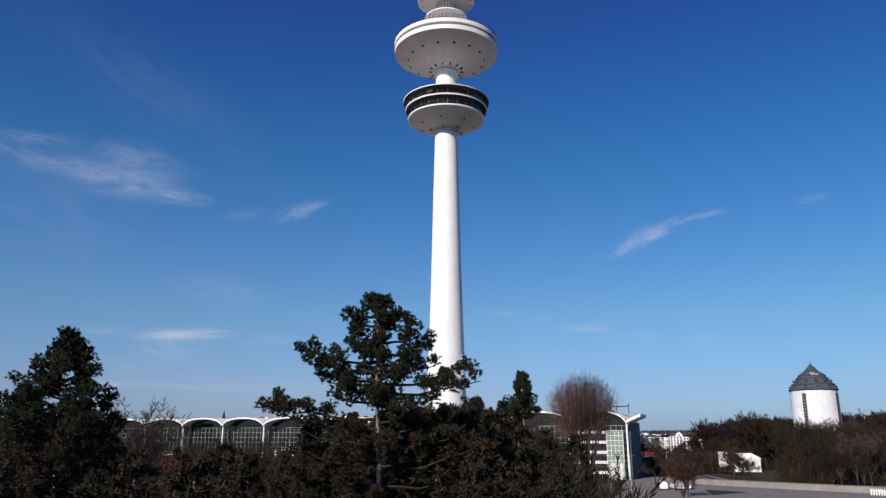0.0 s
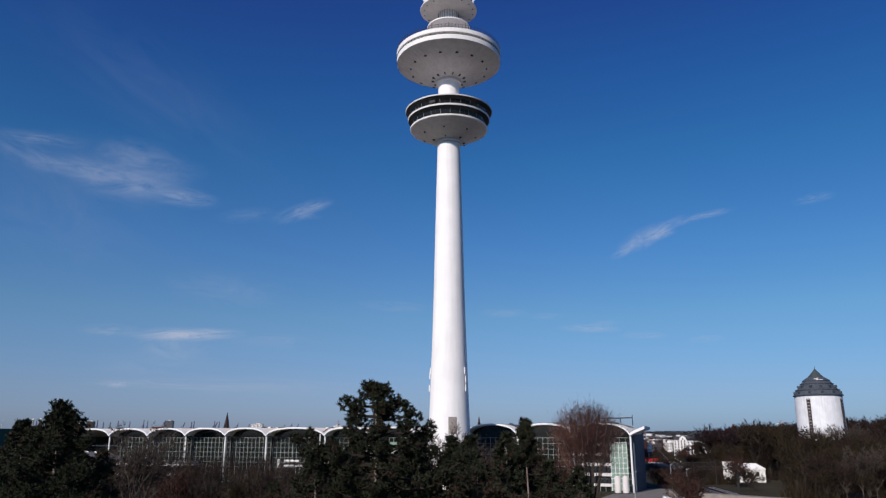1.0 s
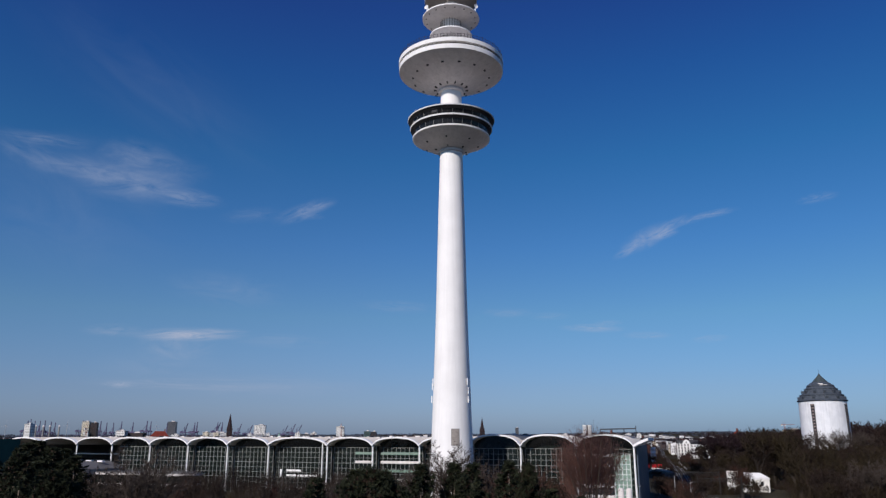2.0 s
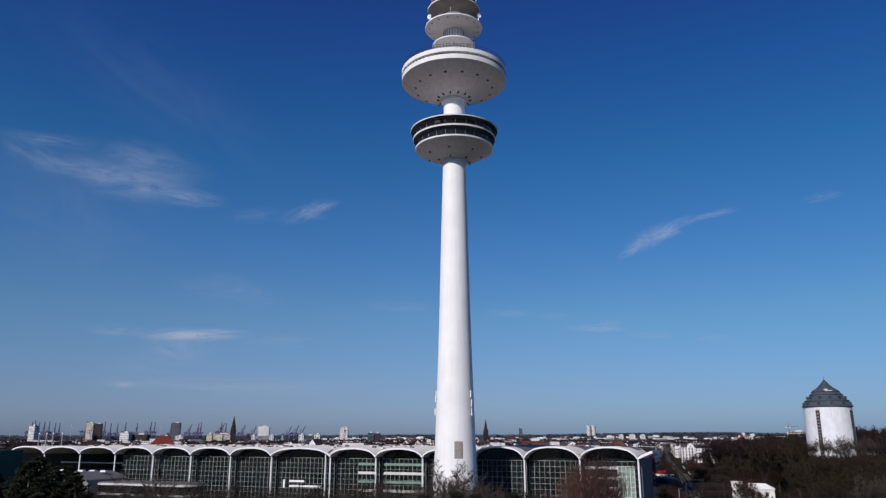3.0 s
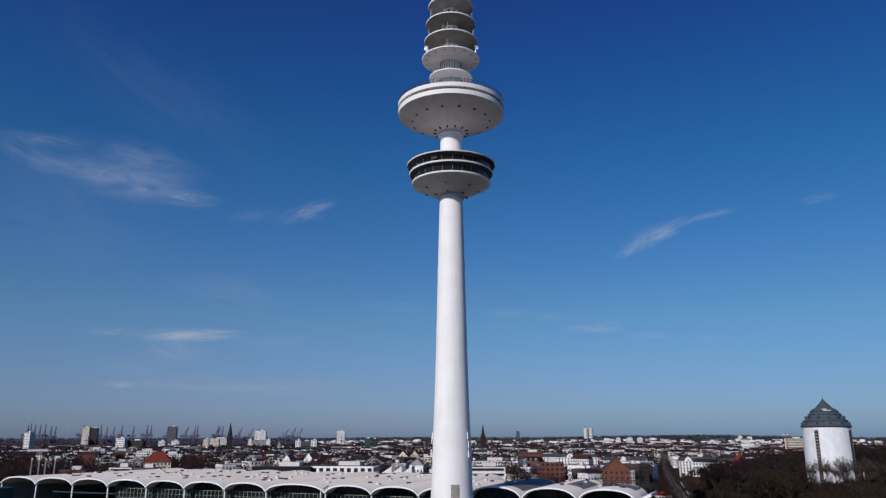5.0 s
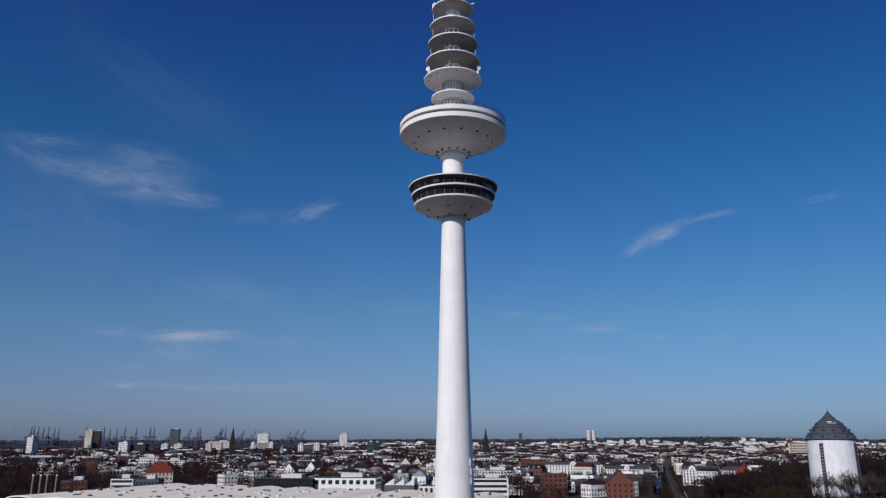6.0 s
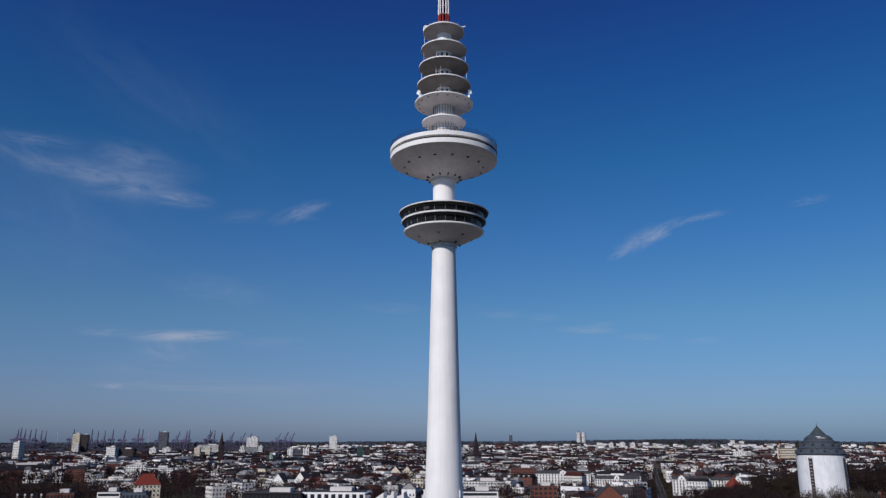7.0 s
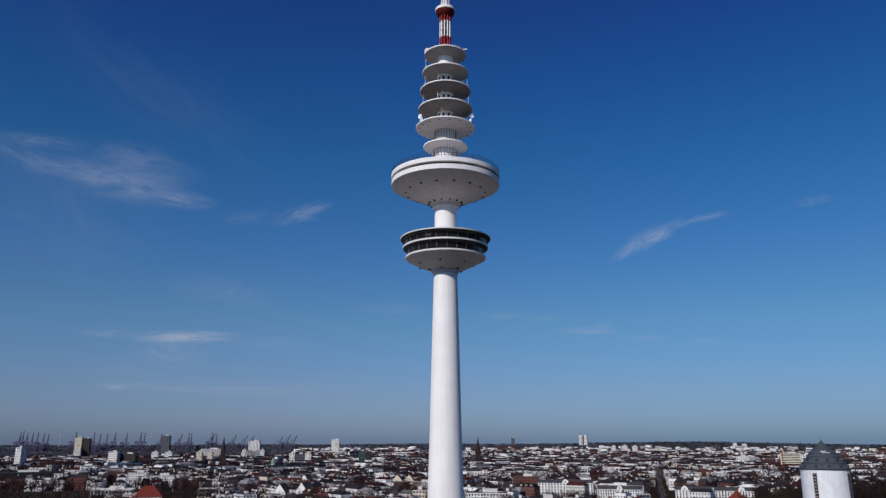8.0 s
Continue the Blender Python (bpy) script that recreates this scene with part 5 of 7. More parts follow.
def wind_turbine(c, h, turn):
    b = thing("wind_turbine", (c[0], c[1], 0), "slender white wind turbine far beyond the harbour", "wind turbine", "wind turbines")
    part("mast", Geo().tube((0, 0, 0), (0, 0, h), 1.5, 0.8, n=8), M["grey_render"], b, smooth=40)
    part("nacelle", Geo().box((0, -1, h - 1), (3, 7, 3)), M["white"], b)
    for k in range(3):
        a = radians(turn + 120 * k)
        part("blade", Geo().tube((0, -4.6, h + 0.5), (26 * math.sin(a), -4.6, h + 0.5 + 26 * math.cos(a)), 0.55, 0.2, n=4), M["grey_render"], b)


for az, h, turn in ((-30.8, 84, 10), (-27.2, 88, 20), (-21.5, 84, 5)):
    wind_turbine((4550 * math.sin(radians(az)), 4550 * math.cos(radians(az))), h, turn)


def tower_crane(c, h, jib, rz):
    b = thing("tower_crane", (c[0], c[1], 0), "rust-red lattice tower crane standing among houses", "crane", "tower cranes", rz=rz)
    m = M["crane_red"]
    s = 0.9
    for x, y in ((-s, -s), (s, -s), (s, s), (-s, s)):
        part("mast_chord", Geo().tube((x, y, 0), (x, y, h), 0.14, n=4), m, b)
    g = Geo()
    z = 0
    k = 0
    while z < h - 2.4:
        for (x0, y0), (x1, y1) in (((-s, -s), (s, -s)), ((s, -s), (s, s)), ((s, s), (-s, s)), ((-s, s), (-s, -s))):
            if k % 2:
                x0, x1, y0, y1 = x1, x0, y1, y0
            g.tube((x0, y0, z), (x1, y1, z + 2.4), 0.09, n=3)
        z += 2.4
        k += 1
    part("mast_bracing", g, m, b)
    part("cab", Geo().box((1.6, 0, h - 1.5), (1.6, 1.6, 2.2)), M["white"], b)
    part("jib", Geo().tube((0, 0, h + 1), (jib, 0, h + 1), 0.5, 0.3, n=4), m, b)
    part("counter_jib", Geo().tube((0, 0, h + 1), (-jib * 0.3, 0, h + 1), 0.5, n=4), m, b)
    part("peak", Geo().tube((0, 0, h), (0, 0, h + 7), 0.4, 0.15, n=4), m, b)
    part("tie", Geo().tube((0, 0, h + 7), (jib * 0.7, 0, h + 1.2), 0.08, n=3), m, b)
    part("back_tie", Geo().tube((0, 0, h + 7), (-jib * 0.28, 0, h + 1.2), 0.08, n=3), m, b)
    part("counterweight", Geo().box((-jib * 0.27, 0, h - 1.6), (3, 1.4, 2.4)), M["concrete_grey"], b)


tower_crane((-148, 1000), 33, 14, 85)
tower_crane((-560, 1150), 34, 16, 80)
tower_crane((655, 1500), 45, 22, 10)

# ---- trees ----
def branch_out(g, twigs, rnd, p, d, length, r, level, top, twig_w, spread=0.75, up=0.25, twig_n=5):
    """Grows one limb and its side shoots; level 0 ends in flat twigs."""
    segs = 3 if level >= 2 else (2 if level == 1 else 1)
    q = Vector(p)
    dv = Vector(d).normalized()
    pts = [q.copy()]
    for i in range(segs):
        dv = (dv + Vector((rnd.uniform(-1, 1), rnd.uniform(-1, 1), rnd.uniform(-0.4, 0.9) * up * 2)) * 0.16 + Vector((0, 0, up * 0.12))).normalized()
        q2 = q + dv * (length / segs)
        r0, r1 = r * (1 - i / segs * 0.6), r * (1 - (i + 1) / segs * 0.6)
        if level >= 2:
            g.tube(q, q2, r0, r1, n=5 if level >= 3 else 3)
        else:
            sd = dv.cross(Vector((rnd.uniform(-1, 1), rnd.uniform(-1, 1), rnd.uniform(-1, 1)))).normalized()
            g.add([q - sd * r0, q + sd * r0, q2 + sd * r1, q2 - sd * r1], [(0, 1, 2, 3)])
        q = q2
        pts.append(q.copy())
    n = {3: 5, 2: 4, 1: 4}.get(level, 0)
    if level == 0:
        for _ in range(twig_n):
            t = rnd.random()
            base = pts[0].lerp(pts[-1], t)
            tv = (dv + Vector((rnd.uniform(-1, 1), rnd.uniform(-1, 1), rnd.uniform(-0.5, 1))) * 0.8).normalized()
            ln = length * rnd.uniform(0.5, 0.9)
            side = tv.cross(Vector((rnd.uniform(-1, 1), rnd.uniform(-1, 1), rnd.uniform(-1, 1)))).normalized() * twig_w
            twigs.add([base - side, base + side, base + tv * ln], [(0, 1, 2)])
        return
    for k in range(n):
        t = 0.3 + 0.7 * (k + rnd.random() * 0.8) / n
        i = min(segs - 1, int(t * segs))
        base = pts[i].lerp(pts[i + 1], t * segs - i)
        a = rnd.uniform(0, 2 * math.pi)
        side = dv.orthogonal().normalized()
        side = Matrix.Rotation(a, 3, dv) @ side
        nd = (dv * (1 - spread * 0.55) + side * spread + Vector((0, 0, up))).normalized()
        branch_out(g, twigs, rnd, base, nd, length * rnd.uniform(0.45, 0.66) * (1.1 - 0.35 * t), r * 0.42, level - 1, top, twig_w, spread, up, twig_n)
    branch_out(g, twigs, rnd, pts[-1], dv, length * 0.5, r * 0.4, max(0, level - 1), top, twig_w, spread, up, twig_n)


def bare_meshes(seed, h, trunk_h, r, limbs, spread, up, twig_w, twig_n, bark_m, twig_m, lean=0.0):
    """Trunk and crown meshes of one leafless tree."""
    rnd = random.Random(seed)
    g, tw = Geo(), Geo()
    top = Vector((lean, 0, trunk_h))
    g.tube((0, 0, -0.4), top * 0.5, r * 1.25, r, n=8)
    g.tube(top * 0.5, top, r, r * 0.8, n=8)
    trunk = Geo()
    trunk.v, trunk.f, trunk.m = list(g.v), list(g.f), list(g.m)
    g = Geo()
    for k in range(limbs):
        a = 2 * math.pi * (k + rnd.uniform(-0.3, 0.3)) / limbs
        s = spread * rnd.uniform(0.5, 1.1)
        d = (math.cos(a) * s, math.sin(a) * s, 1.0)
        z0 = top * rnd.uniform(0.72, 1.0)
        branch_out(g, tw, rnd, z0, d, (h - trunk_h) * rnd.uniform(0.5, 0.68), r * 0.55, 3 if limbs < 7 else 2, h, twig_w, 0.7, up, twig_n)
    branch_out(g, tw, rnd, top, (0.05, 0.05, 1), (h - trunk_h) * 0.6, r * 0.6, 3 if limbs < 7 else 2, h, twig_w, 0.7, up, twig_n)
    # scale the crown so that the tree ends at its height
    zmax = max(v[2] for v in tw.v)
    k = (h - trunk_h) / max(0.1, zmax - trunk_h)
    for q in (g, tw):
        q.v = [(x, y, trunk_h + (z - trunk_h) * k if z > trunk_h else z) for x, y, z in q.v]
    return (trunk.mesh("trunk", [bark_m], 60), g.mesh("branchwork", [bark_m], 60), tw.mesh("crown", [twig_m]))


def vase_meshes(seed, h, spread, bark_m, twig_m):
    """A tree of many upright stems under a dense domed crown of fine twigs."""
    rnd = random.Random(seed)
    trunk, g, tw = Geo(), Geo(), Geo()
    trunk.tube((0, 0, -0.4), (0, 0, 5.5), 0.42, 0.34, n=8)
    zc, rz = h - spread * 1.12, spread * 1.12
    tips = []
    for k in range(34):
        a, u = 2.4 * k, math.sqrt((k + 0.5) / 34)
        tip = Vector((u * spread * 0.92 * math.cos(a), u * spread * 0.92 * math.sin(a), zc + rz * 0.9 * math.sqrt(1 - u * u * 0.95) - 0.6))
        mid = Vector((tip.x * 0.42, tip.y * 0.42, 5 + (tip.z - 5) * 0.5)) + Vector((rnd.uniform(-0.3, 0.3), rnd.uniform(-0.3, 0.3), 0))
        g.tube((0, 0, 4.2 + rnd.random()), mid, 0.15, 0.09, n=4)
        g.tube(mid, tip, 0.09, 0.03, n=3)
        tips.append((mid, tip))
    for _ in range(15000):
        mid, tip = tips[rnd.randrange(len(tips))]
        q = mid.lerp(tip, rnd.uniform(0.25, 1.0)) + Vector((rnd.gauss(0, 0.55), rnd.gauss(0, 0.55), rnd.gauss(0, 0.5)))
        d = ((q - Vector((0, 0, 7))).normalized() + Vector((rnd.gauss(0, 0.3), rnd.gauss(0, 0.3), rnd.gauss(0, 0.3)))).normalized()
        s = d.orthogonal().normalized() * 0.025
        tw.add([q - s, q + s, q + d * rnd.uniform(0.45, 1.0)], [(0, 1, 2)])
    return (trunk.mesh("trunk", [bark_m], 60), g.mesh("branchwork", [bark_m], 60), tw.mesh("crown", [twig_m]))


def put_tree(name, meshes, x, y, label, group="", s=1.0, rz=0.0, sz=None, z=None, kind=""):
    t = thing(name, (x, y, hill_height(x, y) if z is None else z), label, "tree", group, rz=rz)
    t.scale = (s, s, sz or s)
    for nm, me in zip(("trunk", "branchwork", "crown"), meshes):
        part(nm, me, [], t)
    return t


def join_trees(name, placed, label):
    """Many trees past counting as one object."""
    mats, verts, faces, index = [], [], [], []
    total = 0
    for meshes, x, y, s, turn in placed:
        m = np.array(pose(x, y, hill_height(x, y), 0, 0, turn) @ Matrix.Scale(s, 4))
        for me in meshes:
            if me.materials[0] not in mats:
                mats.append(me.materials[0])
            co = np.empty(len(me.vertices) * 3)
            me.vertices.foreach_get("co", co)
            verts.append(co.reshape(-1, 3) @ m[:3, :3].T + m[:3, 3])
            faces += [tuple(i + total for i in p.vertices) for p in me.polygons]
            index += [mats.index(me.materials[0])] * len(me.polygons)
            total += len(me.vertices)
    me = bpy.data.meshes.new(name)
    me.from_pydata(np.concatenate(verts).tolist(), [], faces)
    for q in mats:
        me.materials.append(q)
    me.polygons.foreach_set("material_index", index)
    me.update()
    return tagged(new(name, me), label, "wood", kind="stuff")


def tuft(g, rnd, c, size, n, mi=0, up=0.3, width=0.035):
    """A brush of needles."""
    c = Vector(c)
    for _ in range(n):
        d = Vector((rnd.gauss(0, 1), rnd.gauss(0, 1), rnd.gauss(up, 0.9))).normalized()
        s = d.orthogonal()
        s = (Matrix.Rotation(rnd.uniform(0, 6.28), 3, d) @ s).normalized() * width
        b = c + d * size * 0.08
        g.add([b - s, b + s, c + d * size * rnd.uniform(0.7, 1.1)], [(0, 1, 2)], mi)


def pine(name, x, y, z_top, branches, label, seed, r=0.22, per=1.0, dry=0.1, size=0.42, n=30, width=0.013, bare=-1.0, joined=False, tufts=9, puff=0.26, brown=0.0):
    """A pine: bare pale trunk, uneven boughs with brushes of needles. branches: (height, azimuth, reach, droop)."""
    rnd = random.Random(seed)
    t = thing(name, (x, y, 0), label, "tree", "pine trees")
    g = Geo()
    q = Vector((0, 0, -0.5))
    steps = 9
    stem = []
    for i in range(steps + 1):
        k = i / steps
        stem.append(Vector((0.18 * math.sin(k * 5.0), 0.15 * math.cos(k * 4.0), k * (z_top - 0.5))))
    stem[0].z = -0.5
    for i in range(steps):
        g.tube(stem[i], stem[i + 1], r * (1 - i / steps * 0.85), r * (1 - (i + 1) / steps * 0.85), n=8)
    part("trunk", g, M["pine_bark"], t, smooth=60)
    needles, limbs = Geo(), Geo()

    def on_stem(z):
        k = max(0.0, min(0.999, z / (z_top - 0.5))) * steps
        i = int(k)
        return stem[i].lerp(stem[i + 1], k - i)

    for z, az, reach, droop in branches:
        a = radians(az)
        base = on_stem(z)
        bg = limbs if joined else Geo()
        pts = []
        m = 5
        for i in range(m + 1):
            k = i / m
            pts.append(base + Vector((math.cos(a) * reach * k, math.sin(a) * reach * k, reach * (-droop * k + (droop * 0.9 + 0.18) * k * k))) + Vector((rnd.uniform(-1, 1), rnd.uniform(-1, 1), rnd.uniform(-1, 1))) * 0.05 * reach * k)
        for i in range(m):
            bg.tube(pts[i], pts[i + 1], 0.075 * (1 - i / m * 0.75), 0.075 * (1 - (i + 1) / m * 0.75), n=3 if joined else 5)
        count = max(3, int(reach * 5 * per * (0.5 if z < bare else 1.0)))
        for j in range(count):
            k = 0.42 + 0.58 * (j + rnd.random()) / count
            i = min(m - 1, int(k * m))
            p = pts[i].lerp(pts[i + 1], k * m - i)
            side = Vector((-math.sin(a), math.cos(a), 0)) * rnd.uniform(-1, 1) * 0.34 * reach * (1.15 - k * 0.6)
            tip = p + side + Vector((0, 0, rnd.uniform(0.0, 0.4)))
            if side.length > 0.3:
                bg.tube(p, tip, 0.03, 0.015, n=3)
            for _ in range(tufts if z > bare else 2):
                c = tip + Vector((rnd.gauss(0, 1), rnd.gauss(0, 1), rnd.gauss(0, 1))).normalized() * (puff * rnd.random() ** 0.4) * (0.8 + 0.4 * rnd.random())
                tuft(needles, rnd, c, size * rnd.uniform(0.7, 1.15), n if z > bare else n // 2, 1 if rnd.random() < (dry if z > brown else 0.75) else 0, width=width)
        if not joined:
            part("bough", bg, M["dark_bark"], t)
    if joined:
        part("branchwork", limbs, M["dark_bark"], t, kind="stuff")
    part("needles", needles, [M["needles"], M["needles_brown"]], t, "dark green needles with brown tips")
    return t


# the tall pine in front of the shaft
boughs = []
_r = random.Random(31)
for z, l, rr in ((18.68, 0.5, 0.5), (18.18, 1.4, 1.2), (17.78, 1.3, 1.6), (17.18, 1.2, 2.0), (16.68, 1.3, 2.6), (16.18, 3.3, 2.0), (15.78, 3.2, 2.5), (15.38, 2.6, 4.2), (14.98, 2.4, 4.4),
                 (14.48, 2.0, 2.8), (13.78, 4.6, 3.0), (13.38, 5.0, 2.6), (12.78, 3.2, 3.3), (11.98, 3.8, 4.6), (11.18, 4.2, 4.4), (10.38, 4.8, 4.8), (9.38, 4.5, 4.9), (8.38, 4.4, 4.6)):
    boughs += [(z, 180 + _r.uniform(-14, 14), l, 0.1), (z - 0.15, _r.uniform(-14, 14), rr, 0.1)]
    for az in (_r.uniform(205, 335), _r.uniform(45, 135)):
        boughs.append((z - _r.uniform(0, 0.3), az, min(l, rr) * _r.uniform(0.35, 0.75), 0.02))
for i in range(9):
    boughs.append((15.2 - 0.42 * i, 180 + i * 41 % 180, _r.uniform(1.0, 1.9), 0.05))
pine("pine_tree", -2.85, 32.3, 19.25, boughs, "tall black pine with uneven boughs and pale trunk", 5, dry=0.16, per=0.40, size=0.17, n=17, width=0.025, tufts=26, puff=0.33, brown=13.6)

# a denser pine with upswept boughs
boughs = []
for i in range(22):
    z = 18.1 - 9.4 * i / 21
    far_out = float(np.interp(z, (8.5, 11.5, 13.5, 14.6, 15.7, 16.9, 17.7, 18.2), (4.4, 4.4, 4.0, 3.4, 2.6, 1.7, 0.85, 0.35)))
    for j in range(5):
        boughs.append((z - 0.15 * far_out, i * 67 + j * 72 + _r.uniform(-20, 20), far_out * _r.uniform(0.5, 1.15), -0.30))
pine("pine_tree", -20.4, 40.0, 18.6, boughs, "dense dark pine with a pointed crown of upswept boughs", 6, per=0.28, dry=0.10, size=0.19, n=14, width=0.030, joined=True, tufts=26, puff=0.40, brown=12.0)

# a small pine with a bare lower stem
boughs = []
for i in range(12):
    k = i / 11
    z = 18.0 - k * 3.4
    reach = 0.35 + 1.35 * k ** 0.7 * (0.75 + 0.3 * math.sin(i * 2.1))
    for j in range(4):
        boughs.append((z, i * 75 + j * 95 + _r.uniform(-20, 20), reach * _r.uniform(0.6, 1.1), 0.05))
for i in range(10):
    boughs.append((14.0 - i * 0.8, i * 83, _r.uniform(1.4, 2.9), 0.25))
pine("pine_tree", 6.6, 63.3, 18.4, boughs, "small pine with tufted top and bare lower stem", 7, r=0.17, per=0.6, dry=0.2, size=0.24, n=22, width=0.022, bare=14.3, brown=14.3)
boughs = []
for i in range(14):
    k = i / 13
    for j in range(4):
        boughs.append((14.8 - k * 7.5, i * 71 + j * 92 + _r.uniform(-20, 20), (0.6 + 3.0 * k ** 0.6) * _r.uniform(0.7, 1.1), 0.1))
pine("pine_tree", 1.9, 45.0, 15.4, boughs, "low dark pine among bare shrubs", 8, r=0.18, per=0.6, dry=0.5, size=0.24, n=16, width=0.026, joined=True)
for px, py, zt in ((-13.5, 52.0, 12.0), (-28.0, 62.0, 16.0), (1.5, 27.0, 13.0), (-8.0, 25.0, 12.6)):
    bs = []
    for i in range(12):
        k = i / 11
        for j in range(4):
            bs.append((zt - 0.7 - k * (zt * 0.5), i * 71 + j * 92 + _r.uniform(-20, 20), (0.5 + 2.8 * k ** 0.8) * _r.uniform(0.7, 1.1), 0.1))
    low = pine("pine_tree", px, py, zt, bs, "low dark pine among bare shrubs", int(zt * 10), r=0.18, per=0.36, dry=0.62, size=0.3, n=9, width=0.046, joined=True, tufts=6)
# the last of them again, further along the thicket
for i, (px, py, s) in enumerate(((-12.0, 30, 0.98), (-15.5, 34, 0.93), (-17.5, 29, 0.96), (-4.8, 41, 0.97), (-7.8, 38, 0.95), (-11.0, 43, 0.98), (5.6, 50, 1.02), (3.6, 36, 1.0), (-22.0, 48, 1.0), (-16.5, 57, 1.02), (4.6, 31, 0.94), (0.5, 55, 1.05), (-1.0, 38, 1.0), (7.5, 62, 0.98), (-26, 52, 1.02), (-2.0, 36, 1.04), (-3.9, 41, 1.08), (-6.0, 33, 1.0), (2.6, 40, 1.16), (1.0, 43, 1.18), (-0.6, 33, 1.14), (0.7, 36, 1.14), (7.6, 58, 1.06), (4.4, 44, 1.1))):
    copy_thing(low, pose(px, py, 0, 0, 0, i * 77) @ Matrix.Scale(s, 4))

# leafless trees: a handful of grown shapes, set out many times
RED = vase_meshes(11, 22.3, 5.2, M["bark"], M["twig_bud"])
GREY = bare_meshes(13, 16.0, 3.6, 0.24, 6, 0.5, 0.3, 0.03, 9, M["twig_grey"], M["twig_grey"])
BROWN = [bare_meshes(20 + k, 16.0, 3.2, 0.24, 10, 0.62, 0.3, 0.08, 7, M["bark"], m) for k, m in enumerate((M["twig"], M["twig_red"], M["twig_olive"], M["twig"]))]
BRUSH = [bare_meshes(40 + k, 6.0, 0.5, 0.10, 8, 0.8, 0.3, 0.03, 7, M["bark"], m) for k, m in enumerate((M["twig"], M["twig_olive"], M["needles_brown"]))]

put_tree("bare_tree", RED, 19.0, 104.5, "tall leafless tree with reddish budding twigs", s=1.0)
put_tree("bare_tree", GREY, -1.0, 159.0, "grey spreading leafless tree before the shaft", s=1.28)
put_tree("bare_tree", GREY, 5.5, 150.0, "grey spreading leafless tree before the shaft", s=1.05, rz=80)
put_tree("bare_tree", GREY, -7.5, 140.0, "grey spreading leafless tree before the shaft", s=1.0, rz=140)
put_tree("bare_tree", GREY, -49.0, 120.0, "grey spreading leafless tree beside a dark pine", s=1.24, rz=30)
BELT = [(-96, 235, 0.85), (-84, 215, 0.9), (-78, 190, 0.95), (-70, 205, 0.9), (-62, 182, 0.95), (-58, 214, 0.8), (-50, 196, 0.9), (-43, 175, 0.98), (-40, 212, 0.85), (-33, 190, 0.92), (-28, 168, 1.0),
        (-24, 205, 0.86), (-19, 180, 0.95), (-15, 160, 1.05), (-11, 196, 0.9), (8, 172, 1.05), (13, 150, 1.15), (19, 165, 1.1), (17, 140, 1.15), (27, 185, 0.85), (-105, 205, 0.95),
        (-118, 240, 0.9), (-128, 222, 0.95), (-55, 150, 1.05), (-68, 160, 1.0), (-80, 150, 1.1), (-38, 140, 1.08), (12, 128, 1.2), (14, 121, 1.1), (-22, 138, 1.1)]
for i, (x, y, s) in enumerate(BELT):
    put_tree("bare_tree", BROWN[(i * 3) % 4], x, y, "brown leafless park tree in front of the halls", "park trees", s * (0.70 if x < 5 else 0.86), i * 47)
for i in range(84):
    y = _r.uniform(18, 95)
    x = y * _r.uniform(-0.66, 0.17)
    s = _r.uniform(1.5, 2.15) * (0.85 if y < 30 else 1.0)
    put_tree("bare_shrub", BRUSH[i % 3], x, y, "dense brown leafless shrub under the pines", "shrubs", min(s, (11.4 - 0.012 * y) / 6.0), i * 61)
for i in range(20):
    put_tree("bare_tree", BROWN[i % 4], _r.uniform(-58, -18), _r.uniform(75, 135), "brown leafless park tree", "park trees", _r.uniform(0.5, 0.68), i * 33)
THIN = [bare_meshes(80 + k, 17.0, 4.0, 0.2, 7, 0.42, 0.4, 0.035, 6, M["bark"], m) for k, m in enumerate((M["twig"], M["twig_grey"], M["twig"]))]
for i in range(84):
    y = 158 + 70 * _r.random()
    x = y * (-0.62 + 0.66 * (i + _r.random()) / 84)
    put_tree("bare_tree", THIN[i % 3], x, y, "slender leafless tree in front of the glazed halls", "park trees", _r.uniform(0.62, 0.88), i * 71)
for i in range(46):
    y = _r.uniform(215, 520)
    put_tree("bare_shrub", BRUSH[i % 3], rail_x(y) + (1 if i % 2 else -1) * _r.uniform(10, 17), y, "brown scrub along the railway", "shrubs", _r.uniform(0.7, 1.3), i * 57)
for i, (x, y) in enumerate(((112, 210), (123, 216), (140, 224), (131, 208))):
    put_tree("bare_tree", GREY, x, y, "grey-stemmed leafless tree at the edge of the wood", "woodland trees", 0.95 + 0.04 * (i % 4), i * 41)
for i, (x, y, sc) in enumerate(((46, 150, 0.66), (55, 176, 0.66), (106, 222, 0.9), (122, 206, 1.0), (128, 216, 1.05), (116, 226, 0.9), (140, 212, 1.05), (110, 230, 0.95), (134, 200, 0.95), (118, 214, 0.85), (140, 214, 1.1), (126, 232, 1.1))):
    put_tree("bare_tree", BROWN[(i * 3 + 1) % 4], x, y, "dark leafless tree beside the road and railway", "park trees", sc, i * 53)
for x, y, zt in ((-46, 82, 18.8), (-57, 100, 19.0), (-45, 88, 15.0), (-64, 112, 18.5), (-52, 96, 17.5)):
    bs = []
    for i in range(16):
        k = i / 15
        for j in range(4):
            bs.append((zt - 0.6 - k * zt * 0.6, i * 71 + j * 92 + _r.uniform(-20, 20), (0.5 + 3.4 * k ** 0.8) * _r.uniform(0.7, 1.1), 0.1))
    far = pine("pine_tree", x, y, zt, bs, "dark pine at the edge of the park", int(zt * 13), r=0.22, per=0.38, dry=0.1, size=0.52, n=6, width=0.11, joined=True, tufts=5)

